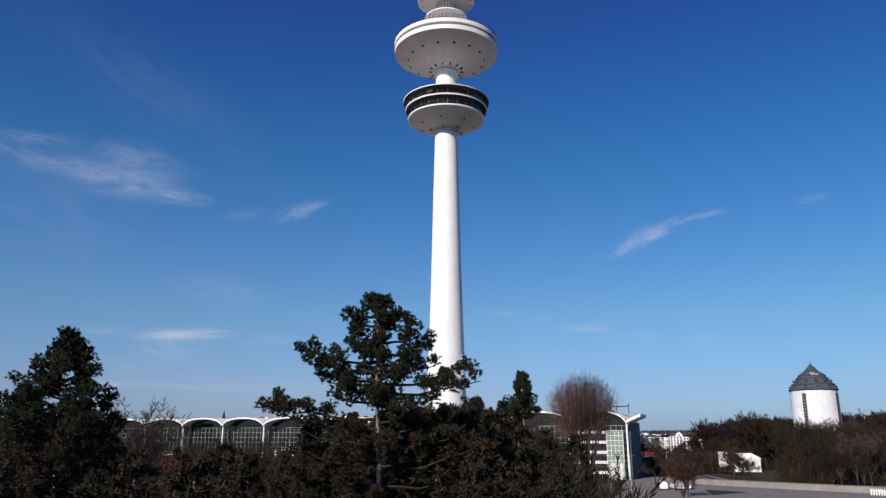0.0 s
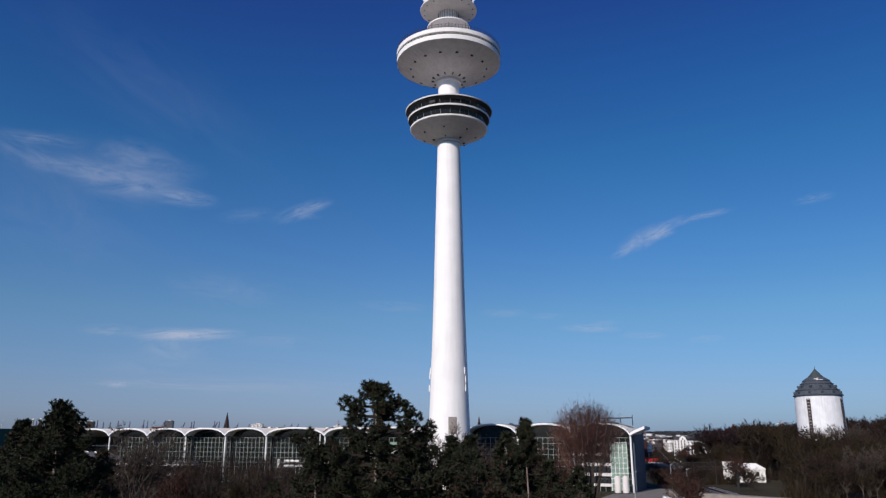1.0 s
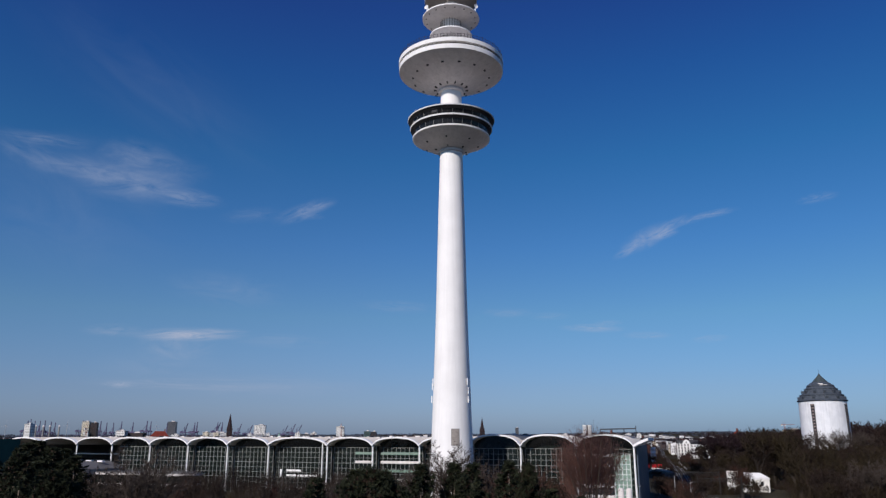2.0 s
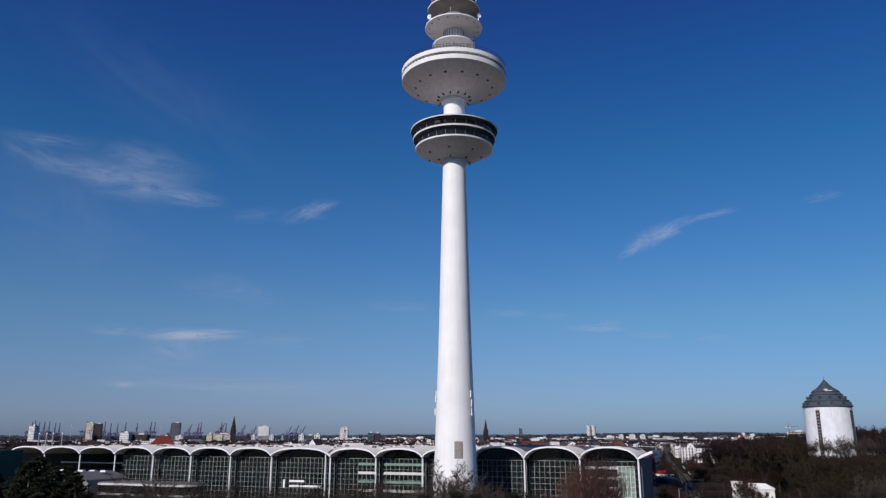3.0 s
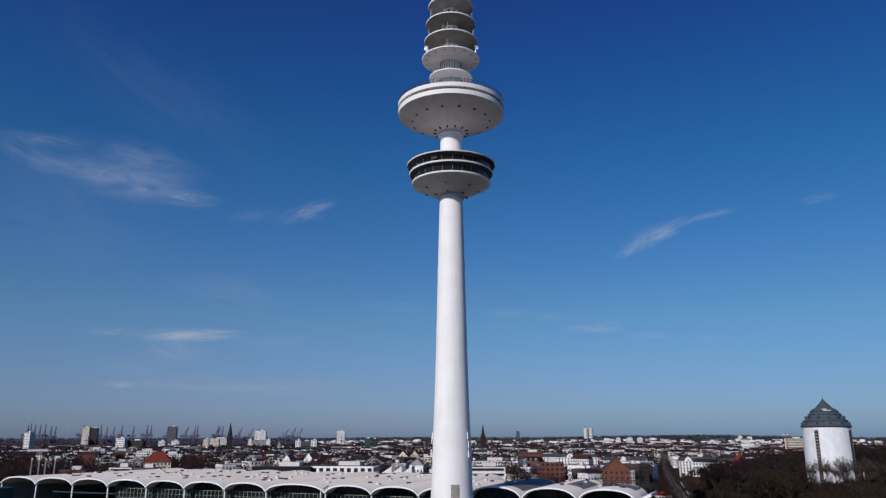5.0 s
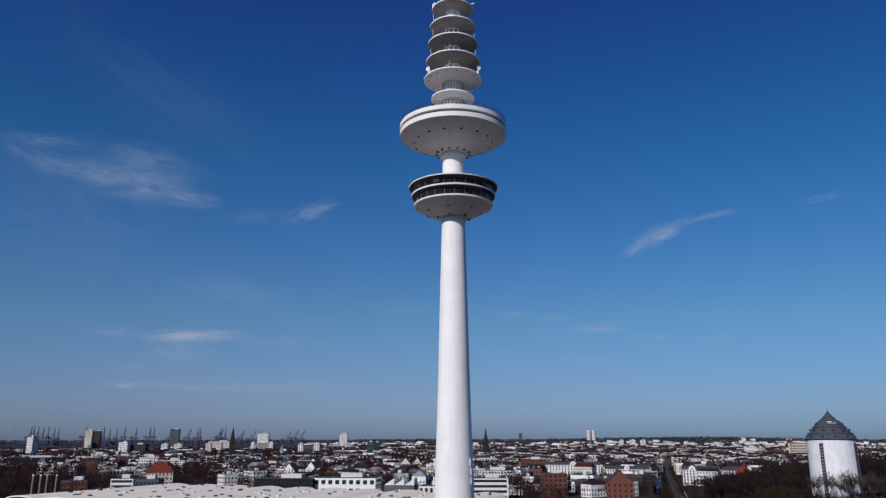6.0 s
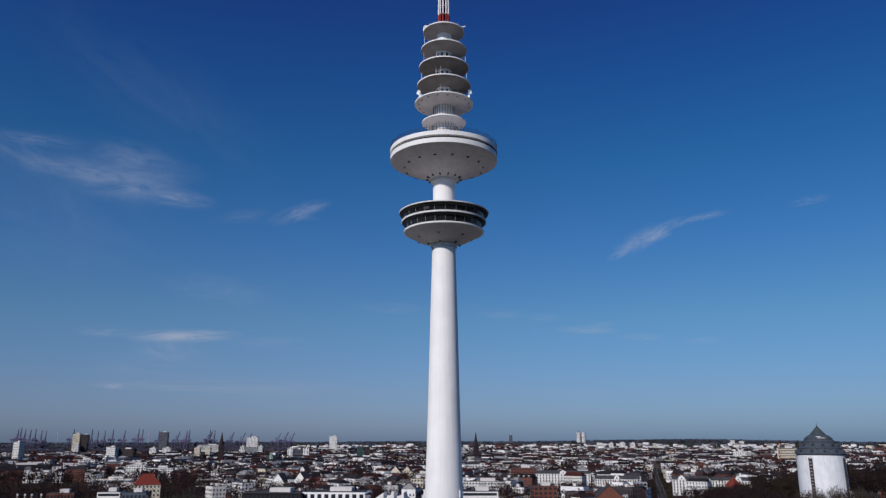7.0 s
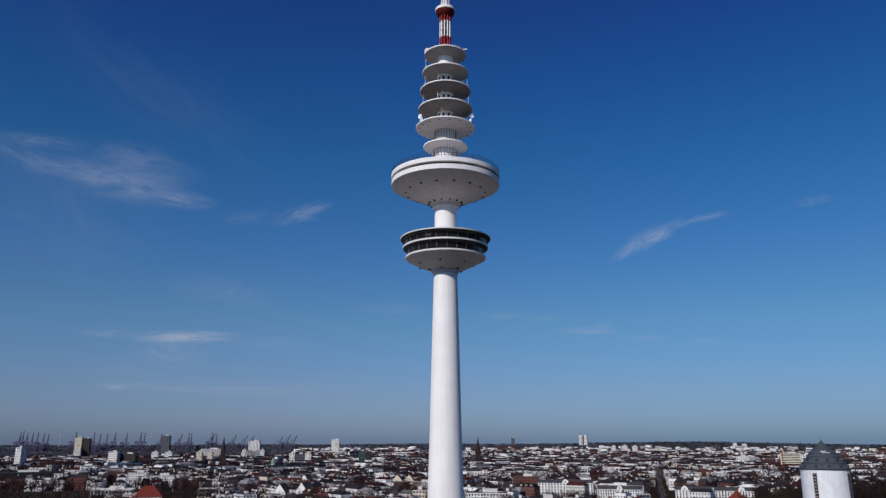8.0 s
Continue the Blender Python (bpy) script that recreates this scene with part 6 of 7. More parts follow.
for i, (x, y, sc) in enumerate(((-92, 165, 1.10), (-84, 160, 1.05), (-101, 185, 1.12), (-90, 176, 1.02), (-108, 196, 1.12), (-97, 172, 1.08), (-79, 160, 0.95), (-112, 182, 1.14), (-104, 168, 1.10), (-82, 150, 0.95))):
    copy_thing(far, pose(x, y, 0, 0, 0, i * 59) @ Matrix.Diagonal((1.7, 1.7, sc, 1)))

# the same pine in a dark row before the foot of the tower
for i, (x, y, wide, sc) in enumerate(((3.0, 100, 1.2, 0.98), (7.2, 97, 1.2, 1.0), (0.2, 105, 1.2, 0.97), (9.6, 102, 1.1, 0.9), (13.0, 99, 1.1, 0.8), (16.2, 96, 1.0, 0.76), (-4.2, 101, 1.2, 0.97), (-8.4, 97, 1.2, 0.93), (-12.6, 103, 1.2, 0.93), (-17.0, 98, 1.2, 0.88))):
    copy_thing(far, pose(x, y, 0, 0, 0, i * 83) @ Matrix.Diagonal((wide, wide, sc, 1)))

# undergrowth at the wood's edge and beside the railway
for i in range(70):
    y = _r.uniform(165, 330)
    x = rail_x(y) + 16 + _r.uniform(0, 62)
    if abs(math.atan2(x, y) - math.atan2(121, 305)) < 0.034 and y < 300:
        continue
    put_tree("bare_shrub", BRUSH[i % 3], x, y, "dense brown leafless shrub at the wood edge", "shrubs", _r.uniform(0.8, 1.5), i * 57)
for i, (x, y, sc) in enumerate(((58, 196, 0.62), (62, 208, 0.75), (66, 222, 0.6), (76, 236, 0.75), (80, 250, 0.7), (100, 268, 0.85), (104, 280, 0.8), (98, 300, 0.75), (112, 330, 0.8), (120, 345, 0.85), (122, 372, 0.8), (134, 390, 0.85), (92, 330, 0.7), (110, 430, 0.8), (146, 430, 0.9))):
    put_tree("bare_tree", BROWN[(i * 3 + 2) % 4], x, y, "dark leafless tree beside the railway", "park trees", sc * 0.85, i * 67)

# woods round the water tower
WOOD = [bare_meshes(60 + k, 20.0, 4.5, 0.28, 9, 0.5, 0.35, 0.11, 7, M["bark"], m) for k, m in enumerate((M["twig"], M["twig_olive"], M["twig"], M["twig_olive"]))]
_r = random.Random(77)
WOOD_FAR = [bare_meshes(60 + k, 20.0, 4.5, 0.28, 7, 0.5, 0.35, 0.19, 5, M["bark"], m) for k, m in enumerate((M["twig"], M["twig_olive"], M["twig"], M["twig_olive"], M["twig_dark"]))]
wood = []
count = 0
tries = 0
while count < 310 and tries < 9000:
    tries += 1
    x, y = _r.uniform(70, 330), _r.uniform(190, 600)
    edge = rail_x(y) + 17
    if x < edge or x > 0.66 * y + 20:
        continue
    if math.hypot(x - 254, y - 519) < 20 or math.hypot(x - 119, y - 291) < 15:
        continue
    if y < 225 and x < 100:
        continue
    # the line of sight to the villa stays open
    if y < 292 and abs(math.atan2(x, y) - math.atan2(121, 305)) < 0.036:
        continue
    h = 0.52 + 0.58 * min(1.0, max(0.0, (x - edge) / 85))
    h *= _r.uniform(0.72, 1.25)
    if 0.455 < x / y < 0.565:
        # low growth leaves the foot of the water tower open
        h = min(h, max(0.3, (min(20.5, 31.5 - 0.0345 * math.hypot(x, y)) - hill_height(x, y)) / 20))
    wood.append((x, y, h, _r.uniform(0, 360), _r.choice((0, 0, 1, 2, 2, 3))))
    count += 1
# taller, darker trees beside and behind the water tower
for i in range(172):
    if i >= 138:
        y = _r.uniform(265, 330)
        x = y * _r.uniform(0.44, 0.64)
        wood.append((x, y, (_r.uniform(16.5, 19.8) - hill_height(x, y)) / 20, _r.uniform(0, 360), _r.choice((1, 2, 0))))
        continue
    if i >= 120:
        y = _r.uniform(320, 400)
        x = y * _r.uniform(0.395, 0.45)
        wood.append((x, y, (26.5 - hill_height(x, y)) / 20 * _r.uniform(0.8, 1.0), _r.uniform(0, 360), _r.choice((1, 1, 2))))
        continue
    if i < 36:
        y = _r.uniform(455, 545)
        x = y * _r.uniform(0.335, 0.435)
        top = 27.5
    else:
        y = _r.uniform(560, 690)
        x = y * _r.uniform(0.40, 0.72)
        top = 37.5 if x / y > 0.5 else 32.0
    wood.append((x, y, (top - hill_height(x, y)) / 20 * _r.uniform(0.78, 1.0), _r.uniform(0, 360), _r.choice((4, 4, 0))))
wood.sort(key=lambda q: math.hypot(q[0], q[1]))
for x, y, s, turn, k in wood[:95]:
    put_tree("bare_tree", WOOD[k], x, y, "brown leafless tree in the wood below the water tower", "woodland trees", s, turn)
scrub = []
while len(scrub) < 170:
    x, y = _r.uniform(80, 330), _r.uniform(200, 560)
    if rail_x(y) + 12 < x < 0.66 * y + 20 and math.hypot(x - 256, y - 519) > 18 and not (y < 300 and abs(math.atan2(x, y) - math.atan2(121, 305)) < 0.036) and math.hypot(x - 119, y - 303) > 14:
        scrub.append((x, y, _r.uniform(0.9, 1.6)))
for i in range(190):
    y = 290 + 1050 * (i / 190) ** 1.2
    scrub.append((rail_x(y) + (1 if i % 2 else -1) * _r.uniform(5.5, 13), y, _r.uniform(0.7, 1.7)))
g = Geo()
for i, (x, y, s) in enumerate(scrub):
    z0 = hill_height(x, y)
    for _ in range(90):
        a, lean, ln = _r.uniform(0, 6.28), _r.uniform(0.1, 0.9), s * _r.uniform(2.0, 6.0)
        d = Vector((math.cos(a) * lean, math.sin(a) * lean, 1.0)).normalized()
        p = Vector((x + _r.gauss(0, 1.3) * s, y + _r.gauss(0, 1.3) * s, z0 - 0.2))
        w = Vector((_r.uniform(-1, 1), _r.uniform(-1, 1), 0)) * 0.16
        g.add([p - w, p + w, p + d * ln], [(0, 1, 2)], i % 2)
tagged(part("undergrowth", g, [M["twig"], M["twig_olive"]]), "tangled brown undergrowth in the wood and along the railway", "undergrowth", kind="stuff")
join_trees("deep_wood", [(WOOD_FAR[k], x, y, s, turn) for x, y, s, turn, k in wood[95:]], "crowded brown leafless wood round the water tower")
for x, y, s in ((236, 492, 1.15), (243, 490, 0.95), (250, 494, 1.2), (257, 491, 1.1), (264, 492, 1.2), (232, 502, 1.0), (271, 490, 1.0)):
    put_tree("bare_tree", GREY, x, y, "grey leafless tree at the foot of the water tower", "woodland trees", s * 1.05, x)


for i, (x, y, sc) in enumerate(((240, 652, 0.80), (248, 656, 0.86), (234, 660, 0.66), (256, 664, 0.72))):
    put_tree("bare_tree", WOOD[1], x, y, "broad olive budding tree beside the station", "station trees", sc, i * 77)


# trees among the houses, too many and too far to count
def town_trees():
    rnd = random.Random(14)
    g = Geo()
    n = 0
    while n < 12500:
        d = 520 + 3200 * rnd.random() ** 1.7
        a = radians(rnd.uniform(-33, 33))
        x, y = d * math.sin(a), d * math.cos(a)
        if noise.noise(Vector((x * 0.008, y * 0.008, 5.0))) < -0.2 or not free_ground(x, y, 9, False):
            continue
        n += 1
        h, r = rnd.uniform(12, 21) * (0.6 if 0.09 < x / y < 0.46 and y < 870 else 1.0), rnd.uniform(3, 6)
        z0 = hill_height(x, y)
        mi = rnd.choice((0, 0, 0, 1, 2))
        g.tube((x, y, z0), (x, y, z0 + h * 0.6), 0.3, 0.15, n=4, mi=0)
        for _ in range(100 if d < 1000 else (26 if d < 1700 else 12)):
            u = Vector((rnd.gauss(0, 1), rnd.gauss(0, 1), rnd.gauss(0, 1))).normalized() * (rnd.random() ** 0.4)
            c = Vector((x + u.x * r, y + u.y * r, z0 + h * 0.62 + u.z * h * 0.38))
            w = 0.55 if d < 1000 else (1.3 if d < 1700 else 2.2)
            q = [c + Vector((rnd.uniform(-w, w), rnd.uniform(-w, w), rnd.uniform(-w, w) * 1.6)) for _ in range(3)]
            g.add(q, [(0, 1, 2)], mi)
    ob = part("town_trees", g, [M["twig_dark"], M["twig"], M["twig_red"]])
    tagged(ob, "leafless street and garden trees among the houses", "trees", kind="stuff")
    g = Geo()
    for _ in range(5200):
        d = rnd.uniform(3950, 4790)
        a = radians(rnd.uniform(-34, 34))
        x, y = d * math.sin(a), d * math.cos(a)
        z0 = hill_height(x, y)
        for _ in range(4):
            c = Vector((x + rnd.uniform(-14, 14), y + rnd.uniform(-14, 14), z0 + rnd.uniform(0, 5)))
            q = [c + Vector((rnd.uniform(-14, 14), rnd.uniform(-9, 9), rnd.uniform(-3, 3))) for _ in range(3)]
            g.add(q, [(0, 1, 2)])
    ob = part("far_woods", g, [M["hazy_far_wood"]])
    tagged(ob, "woods on the low hills at the horizon, blue haze in their colour", "woods", kind="stuff")


# aerial haze is mixed into this colour: paler and bluer than bare trees
M["hazy_far_wood"] = mat("hazy_far_wood", [(0.062, 0.076, 0.108), (0.088, 0.100, 0.135)], 0.95, 0.004, 0.02, 0.0)
town_trees()


# ---- park edge, forecourt and railway ----
def strip(name, pts, width, z, m, label, category):
    """A flat band along a line, with thickness."""
    g = Geo()
    vs = []
    n = len(pts)
    for i, (x, y) in enumerate(pts):
        x0, y0 = pts[max(0, i - 1)]
        x1, y1 = pts[min(n - 1, i + 1)]
        d = Vector((x1 - x0, y1 - y0)).normalized()
        s = Vector((-d.y, d.x)) * width / 2
        for q in (Vector((x, y)) + s, Vector((x, y)) - s):
            vs += [(q.x, q.y, z + hill_height(q.x, q.y)), (q.x, q.y, hill_height(q.x, q.y) - 0.5)]
    fs = []
    for i in range(n - 1):
        a, b = 4 * i, 4 * (i + 1)
        fs += [(a, a + 2, b + 2, b), (a, b, b + 1, a + 1), (a + 2, a + 3, b + 3, b + 2)]
    ob = part(name, g.add(vs, fs), m)
    return tagged(ob, label, category, kind="structure")


M["dark_steel"] = mat("dull_steel", [(0.022, 0.021, 0.021), (0.042, 0.040, 0.039)], 0.7, 1.0, 6.0, 0.05)
M["paving"] = mat("pale_paving", [(0.13, 0.12, 0.115), (0.20, 0.19, 0.18)], 0.9, 0.3, 5.0, 0.1)
M["ballast"] = mat("track_ballast", [(0.024, 0.018, 0.018), (0.048, 0.038, 0.037)], 0.95, 0.4, 8.0, 0.3)
M["kerb_stone"] = mat("pale_wall_stone", [(0.20, 0.18, 0.165), (0.30, 0.275, 0.255)], 0.85, 0.5, 6.0, 0.1)
strip("forecourt", [(40, 150), (50, 190), (58, 222), (76, 262)], 28, 0.06, M["paving"], "pale paved forecourt beside the hall", "pavement")
strip("road", [(150, 146), (98, 178), (76, 210), (70, 240), (80, 300)], 24, 0.12, M["paving"], "pale park road curving past the hall", "road")
strip("pavement", [(138, 126), (86, 160), (67, 184)], 28, 0.09, M["paving"], "pale paved apron between road and forecourt", "pavement")
strip("railway_bed", [(84, 236), (88, 270)] + [(rail_x(y), y) for y in range(320, 1500, 60)], 13.5, 0.10, M["ballast"], "brown ballasted railway bed running away", "railway")
for off in (-5.4, -4.0, -1.9, -0.5, 2.4, 3.8):
    pts = [(84 + off, 236), (88 + off, 270)] + [(rail_x(y) + off, y) for y in range(320, 1500, 60)]
    g = Geo()
    for (x0, y0), (x1, y1) in zip(pts, pts[1:]):
        g.tube((x0, y0, 0.22 + hill_height(x0, y0)), (x1, y1, 0.22 + hill_height(x1, y1)), 0.09, n=4)
    tagged(part("rail", g, M["steel"]), "worn steel rail on the ballast", "rail", "rails", "structure")


def gantry(y):
    x = rail_x(y)
    b = thing("overhead_line_gantry", (x, y, hill_height(x, y)), "grey steel gantry for overhead railway wires", "gantry", "gantries")
    for s in (-7.0, 7.0):
        part("mast", Geo().tube((s, 0, 0), (s, 0, 8.6), 0.2, 0.14, n=6), M["dark_steel"], b)
    part("beam", Geo().tube((-7.0, 0, 7.9), (7.0, 0, 7.9), 0.14, n=4), M["dark_steel"], b)
    part("lower_beam", Geo().tube((-7.0, 0, 7.1), (7.0, 0, 7.1), 0.08, n=4), M["dark_steel"], b)
    for k in range(12):
        x0 = -7.0 + k * 14 / 12
        part("brace", Geo().tube((x0, 0, 7.1 if k % 2 else 7.9), (x0 + 14 / 12, 0, 7.9 if k % 2 else 7.1), 0.06, n=3), M["dark_steel"], b)


for y in [246, 288] + list(range(330, 900, 84)):
    gantry(y)


def platform_roof():
    b = thing("platform_canopy", (188, 612, -6.0), "long dark station canopy with pale edges on posts", "canopy", rz=-14.6)
    part("roof", Geo().box((0, 0, 5.2), (10, 160, 0.5)), M["roof_dark"], b)
    for x in (-5.1, 5.1):
        part("edge", Geo().box((x, 0, 5.1), (0.3, 160, 0.7)), M["concrete_white"], b)
    part("platform", Geo().box((0, 0, -0.4), (8, 166, 1.3)), M["concrete_grey"], b)
    for k in range(10):
        part("post", Geo().tube((0, -76 + k * 16.8, 0.8), (0, -76 + k * 16.8, 5.3), 0.22, n=6), M["dark_steel"], b)


platform_roof()
_q = random.Random(9)
for i in range(34):
    y = _q.uniform(300, 640)
    put_tree("bare_tree", BROWN[i % 4], rail_x(y) + (-1 if i % 3 else 1) * _q.uniform(9, 16), y, "low dark leafless tree beside the railway", "park trees", _q.uniform(0.45, 0.68), i * 49)
for i, (x, y, sc) in enumerate(((8.6, 60, 2.2), (7.4, 54, 2.15), (10.6, 66, 2.1), (9.4, 72, 2.2), (5.8, 47, 2.1), (11.5, 76, 2.0))):
    put_tree("bare_shrub", BRUSH[i % 3], x, y, "dense brown leafless shrub under the pines", "shrubs", sc, i * 61)


def villa():
    b = thing("villa", (118.5, 305, 0.4), "small white villa with pale hipped roof among trees", "house", rz=-20)
    part("wall", Geo().box((0, 0, -0.5), (14, 9, 6.3)), M["white_stucco"], b)
    b.scale = (0.85, 0.85, 0.82)
    part("wing", Geo().box((-8.6, 1.5, -0.5), (5, 7, 8.8)), M["white_stucco"], b)
    part("roof", Geo().add([(-7.5, -5, 5.8), (7.5, -5, 5.8), (7.5, 5, 5.8), (-7.5, 5, 5.8), (-3.5, 0, 8.2), (3.5, 0, 8.2)], [(0, 1, 5, 4), (1, 2, 5), (2, 3, 4, 5), (3, 0, 4), (3, 2, 1, 0)]), M["concrete_white"], b)
    part("wing_roof", Geo().box((-8.6, 1.5, 8.3), (5.4, 7.4, 0.4)), M["roof_felt"], b)
    for x in (-2.2, 0.6, 3.8):
        w = part("window", Geo().box((x, -4.52, 2.4), (1.3, 0.08, 2.0)), M["window"], b)
        part("sill", Geo().box((x, -4.6, 2.2), (1.6, 0.25, 0.15)), M["white"], w)
    part("cornice", Geo().box((0, -4.6, 5.3), (14.4, 0.4, 0.5)), M["white"], b)


villa()
for i, (x, y) in enumerate(((104, 286), (108, 290), (113, 287), (118, 291), (123, 288), (128, 294), (101, 292))):
    put_tree("bare_shrub", BRUSH[i % 3], x, y, "dense brown leafless shrub before the villa", "shrubs", 0.62 + 0.1 * (i % 3), i * 61)


def low_wall():
    b = thing("garden_wall", (0, 0, 0), "long pale stone wall along the road", "wall")
    pts = [(66, 232), (73, 221), (84, 206), (98, 190), (118, 172), (146, 154)]
    for (x0, y0), (x1, y1) in zip(pts, pts[1:]):
        d = Vector((x1 - x0, y1 - y0))
        part("wall_section", Geo().box(((x0 + x1) / 2, (y0 + y1) / 2, -0.3), (d.length, 0.5, 1.9), math.atan2(d.y, d.x)), M["kerb_stone"], b)
        part("coping", Geo().box(((x0 + x1) / 2, (y0 + y1) / 2, 1.6), (d.length, 0.7, 0.16), math.atan2(d.y, d.x)), M["paving"], b)


low_wall()
f = thing("picket_fence", (104, 176, 0), "short white picket fence by the road", "fence", rz=-38)
for k in range(24):
    part("picket", Geo().box((k * 0.55 - 6.6, 0, 0), (0.28, 0.08, 1.5)), M["white"], f)
part("fence_rail", Geo().box((0, 0.08, 1.0), (13.4, 0.08, 0.14)), M["white"], f)


def end_buildings():
    b = thing("plant_building", (121, 452, -6.0), "low plant building with a curved roof, walls coloured blue for shade", "building", rz=-14)
    # the blue wall colour stands for skylit shade in the hall's shadow
    part("wall", Geo().box((0, 0, -0.5), (17, 22, 7.2)), M["wall_blue"], b)
    n = 8
    vs = []
    for k in range(n + 1):
        u = k / n * 2 - 1
        for y in (-11.4, 11.4):
            vs.append((u * 9, y, 6.7 + 1.6 * (1 - u * u)))
    g = Geo().add(vs, [(2 * k, 2 * k + 2, 2 * k + 3, 2 * k + 1) for k in range(n)])
    o = [2 * k for k in range(n + 1)]
    g.f.append(tuple(reversed(o)))
    g.m.append(0)
    part("roof", g, M["grey_roof"], b)
    part("window_band", Geo().box((-2.5, -11.05, 3.4), (7, 0.1, 2.0)), M["hall_green"], b)
    c = thing("glass_office", (176, 700, 0), "white framed glass office cube on stilts", "building", rz=-12)
    c.scale = (0.85, 0.85, 0.8)
    part("core", Geo().box((0, 0, 0), (10, 12, 10)), M["concrete_grey"], c)
    part("body", Geo().box((0, 0, 9), (15, 16, 12)), M["grey_render"], c)
    for i in range(4):
        for j in range(3):
            part("pane", Geo().box((-5.4 + i * 3.6, -8.05, 10.0 + j * 3.7), (2.9, 0.12, 3.0)), M["window"], c)
    d = thing("red_roof_pavilion", (131, 501, -6), "low pale pavilion with red roof lights", "building", rz=-12)
    part("wall", Geo().box((0, 0, 0), (19, 12, 7.6)), M["concrete_white"], d)
    for x in (-3.5, 0.5, 4.0):
        part("red_light", Geo().box((x, -1, 7.6), (2.6, 3.0, 2.2)), M["red"], d)


end_buildings()
for x, y in ((52.6, 241.2), (54.9, 240.3)):
    s = thing("storage_silo", (x, y, 0), "grey steel storage cylinder at the hall front", "tank", "silos")
    part("shell", Geo().lathe([(0.95, 0), (0.95, 4.8), (0.6, 5.3), (0.1, 5.4)], 20), M["concrete_grey"], s, smooth=40)
    part("base_ring", Geo().lathe([(1.2, 0), (1.2, 0.3)], 20), M["dark"], s)


def hall_extras():
    # grey vaulted annex before the open bays
    b = new("vaulted_annex")
    b.matrix_basis = HALL @ Matrix.Translation((236, 20, 0)) @ Matrix.Diagonal((0.86, 0.86, 1.12, 1))
    tagged(b, "low grey annex with shallow vaulted roofs", "building")
    part("wall", Geo().box((0, 0, -0.5), (78, 22, 8.2)), M["concrete_dark"], b)
    for i in range(3):
        x0 = -39 + i * 26
        vs = []
        n = 10
        for k in range(n + 1):
            u = k / n
            for y in (12, -12):
                vs += [(x0 + 26 * u, y, 7.8 + 2.4 * math.sin(math.pi * u)), (x0 + 26 * u, y, 7.3 + 2.4 * math.sin(math.pi * u))]
        fs = []
        for k in range(n):
            a, c = 4 * k, 4 * (k + 1)
            fs += [(a, c, c + 2, a + 2), (a + 1, a + 3, c + 3, c + 1), (a, a + 1, c + 1, c), (a + 2, c + 2, c + 3, a + 3)]
        rf = part("roof_vault", Geo().add(vs, fs), M["grey_roof"], b, smooth=40)
        for k in range(3):
            part("roof_light", Geo().box((x0 + 6 + k * 7, -3, 9.9), (3.2, 1.6, 0.6)), M["white"], rf)
    # banded entrance pavilion with rounded end
    p = new("entrance_pavilion")
    p.matrix_basis = HALL @ Matrix.Translation((184, 18, 0)) @ Matrix.Diagonal((0.86, 0.86, 1, 1))
    tagged(p, "low entrance pavilion with white bands and rounded end", "building")
    for z, r, m, nm in ((0, 7.2, M["hall_pane"], "glass_wall"), (3.2, 8.0, M["concrete_grey"], "lower_band"), (3.9, 7.3, M["hall_pane"], "upper_glass"), (6.8, 8.2, M["concrete_grey"], "roof_band"), (7.5, 7.8, M["grey_roof"], "roof")):
        hgt = {"glass_wall": 3.2, "lower_band": 0.7, "upper_glass": 2.9, "roof_band": 0.7, "roof": 0.4}[nm]
        out = []
        for k in range(13):
            a = math.pi / 2 + math.pi * k / 12
            out.append((-22 + r * math.cos(a), r * math.sin(a)))
        out += [(26, -r), (26, r)]
        n = len(out)
        vs = [(x, y, z + q) for q in (0, hgt) for x, y in out]
        part(nm, Geo().add(vs, [(k, (k + 1) % n, n + (k + 1) % n, n + k) for k in range(n)] + [tuple(range(n, 2 * n)), tuple(range(n - 1, -1, -1))]), m, p)
    # plain bars of the lettering on the wide bay
    s = new("lettering_bars")
    s.matrix_basis = HALL @ Matrix.Translation((127.5, -1.1, 0))
    tagged(s, "white lettering bars on the glass front", "sign")
    for x, z, w, h in ((-1.5, 8.0, 6.6, 0.7), (-2.6, 6.2, 4.6, 0.7), (0.6, 6.2, 0.8, 0.6), (5.2, 6.2, 7.6, 0.7)):
        part("bar", Geo().box((-x, 0, z), (w, 0.2, h)), M["white"], s)
    part("mark", Geo().box((7.2, 0, 5.8), (0.8, 0.2, 3.0)), M["white"], s)
    # dark green screen wall past the last bay
    c = thing("green_shed", (-166.5, 275, 0), "tall dark green shed wall beside the hall", "shed", rz=-24)
    part("wall", Geo().box((0, 0, -0.5), (14, 9, 20.6)), M["green_sheet"], c)
    for k in range(14):
        part("rib", Geo().box((-6.6 + k, -4.56, 0), (0.12, 0.1, 20.0)), M["green_sheet"], c)
    # strut aerial in a valley and plant on the end roof
    a = new("roof_strut")
    a.matrix_basis = HALL @ Matrix.Translation((114.8, 2.0, VALLEY))
    tagged(a, "forked white strut on the roof edge", "strut")
    part("post", Geo().tube((0, 0, -17.4), (0, 0, 1.0), 0.22, n=6), M["white"], a)
    for sx in (-1, 1):
        part("arm", Geo().tube((0, 0, 0.8), (sx * 3.2, 0, 2.6), 0.2, n=5), M["dark"], a)
    r = new("roof_rig")
    r.matrix_basis = HALL @ Matrix.Translation((8, -12, VALLEY + 4.1))
    tagged(r, "dark steel rig standing on the end roof", "rig")
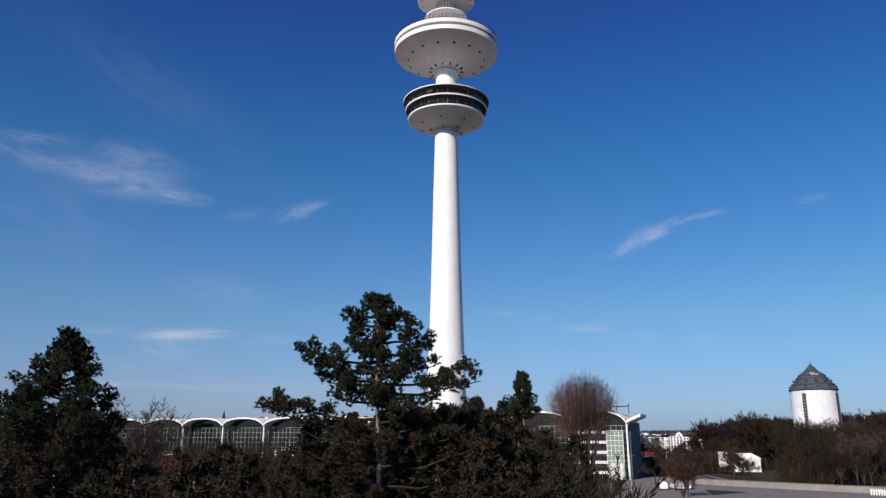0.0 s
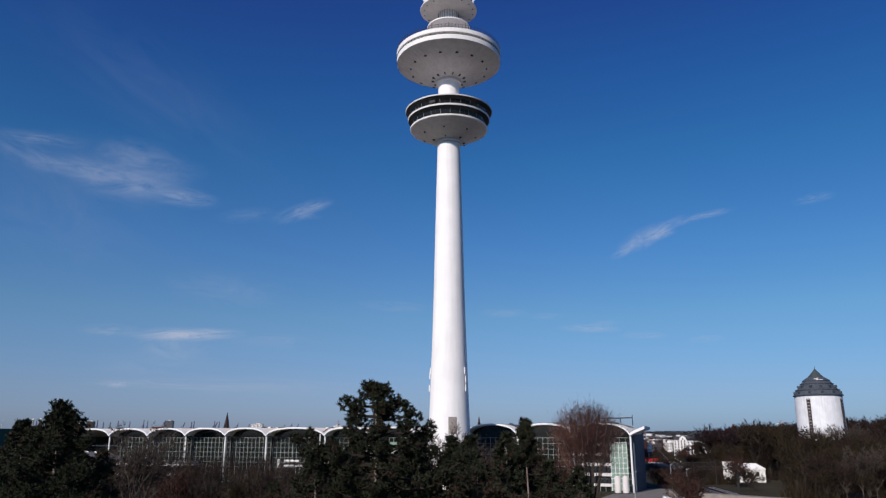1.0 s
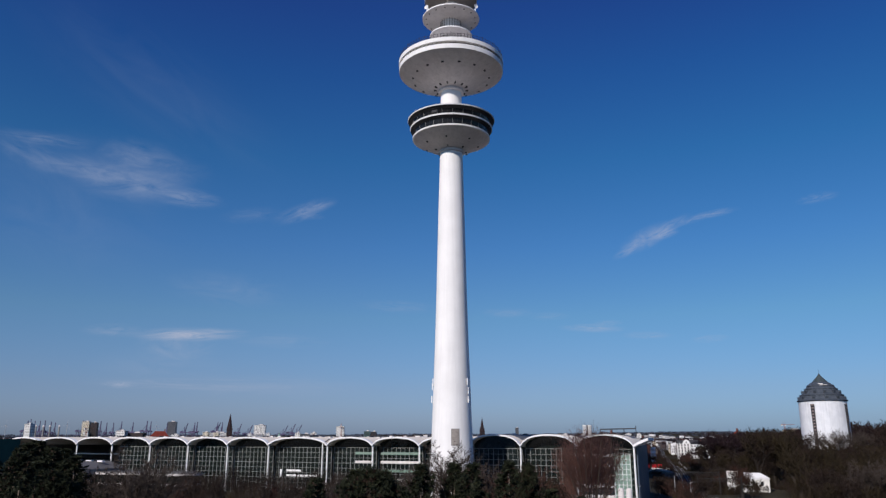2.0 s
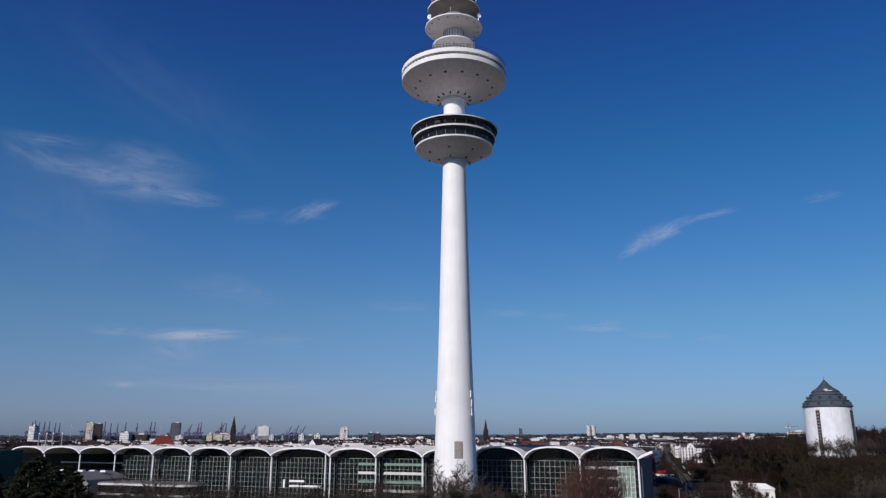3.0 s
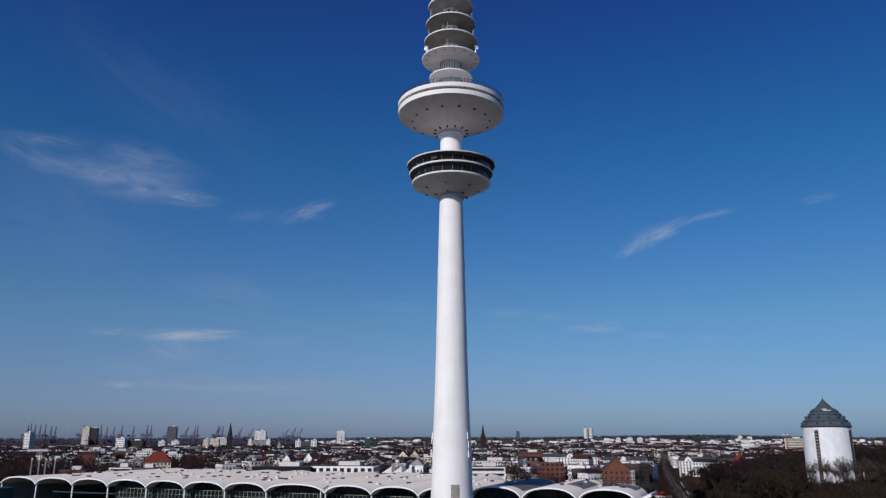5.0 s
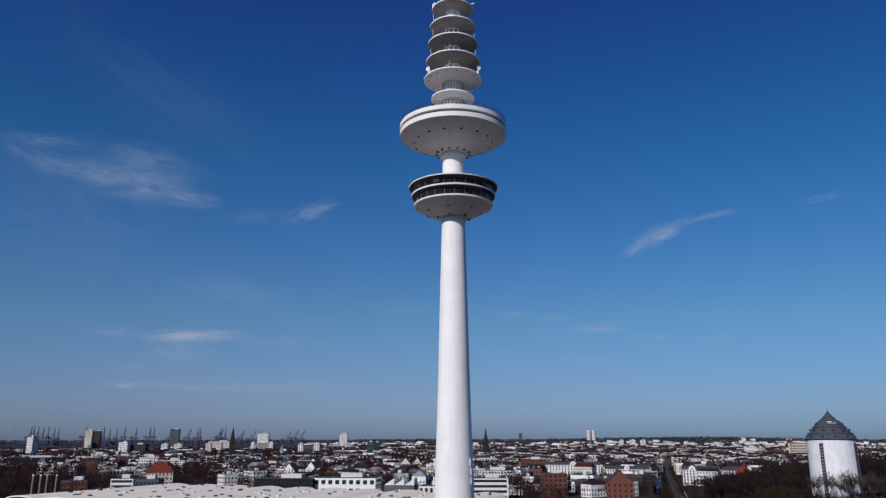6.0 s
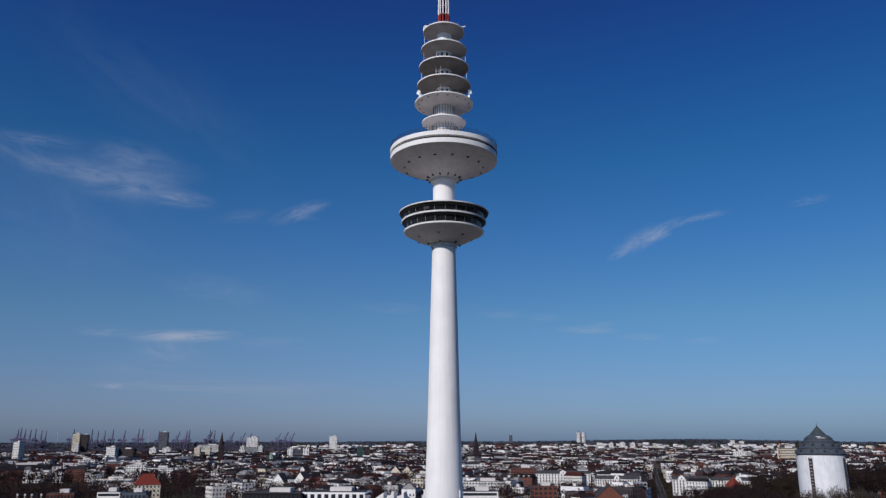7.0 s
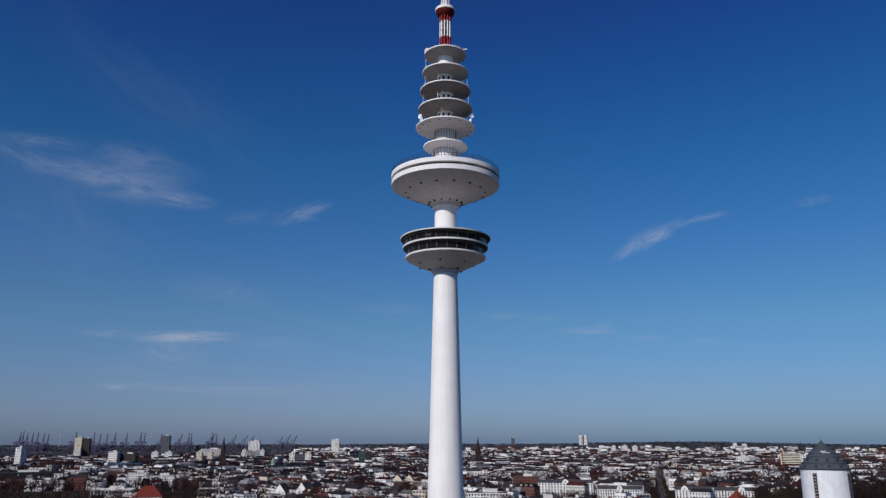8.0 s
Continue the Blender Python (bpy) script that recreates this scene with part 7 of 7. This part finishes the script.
    part("beam", Geo().tube((-7, 0, 1.9), (5, 0, 1.7), 0.2, n=5), M["dark"], r)
    for x in (-7, -3, 1, 5):
        part("post", Geo().tube((x, 0, -0.8), (x, 0, 2.8 if x == -7 else 1.9), 0.14, n=5), M["dark"], r)
    part("plant_box", Geo().box((3.6, 0, -0.8), (3.0, 2.4, 1.5)), M["dark"], r)


M["green_sheet"] = mat("dark_green_sheeting", [(0.012, 0.05, 0.045), (0.02, 0.075, 0.065)], 0.5, 0.3, 4.0, 0.05)
hall_extras()


def street_lamp(x, y):
    b = thing("street_lamp", (x, y, hill_height(x, y)), "slim grey street lamp beside the forecourt", "lamp", "street lamps")
    part("post", Geo().tube((0, 0, 0), (0, 0, 8.5), 0.11, 0.07, n=8), M["steel"], b, smooth=50)
    part("arm", Geo().tube((0, 0, 8.4), (0.9, -0.3, 8.7), 0.05, n=6), M["steel"], b)
    part("head", Geo().box((1.1, -0.36, 8.6), (0.7, 0.26, 0.14)), M["dark"], b)


for x, y in ((47, 196), (66, 214), (72, 250)):
    street_lamp(x, y)


def van(x, y, rz, body):
    b = thing("delivery_van", (x, y, 0.12), "small white delivery van parked on the forecourt", "van", "parked vans", rz=rz)
    part("body", Geo().add([(-2.3, -0.95, 0.35), (2.4, -0.95, 0.35), (2.4, 0.95, 0.35), (-2.3, 0.95, 0.35), (-2.3, -0.95, 2.2), (1.2, -0.9, 2.2), (1.2, 0.9, 2.2), (-2.3, 0.95, 2.2), (2.4, -0.95, 1.2), (2.4, 0.95, 1.2), (1.9, -0.92, 1.35), (1.9, 0.92, 1.35)],
                           [(0, 1, 8, 10, 5, 4), (2, 3, 7, 6, 11, 9), (1, 2, 9, 8), (8, 9, 11, 10), (3, 0, 4, 7), (4, 5, 6, 7), (3, 2, 1, 0)]), body, b)
    part("windscreen", Geo().add([(1.93, -0.8, 1.4), (1.93, 0.8, 1.4), (1.27, 0.8, 2.12), (1.27, -0.8, 2.12)], [(0, 1, 2, 3)]), M["window"], b)
    for wx in (-1.5, 1.6):
        for wy in (-0.9, 0.9):
            part("wheel", Geo().tube((wx, wy - 0.1, 0.33), (wx, wy + 0.1, 0.33), 0.33, n=12), M["dark"], b)


for x, y, rz in ((55.8, 199.0, 80), (59.6, 199.5, 95), (62.8, 201.0, 70)):
    van(x, y, rz, M["white"])
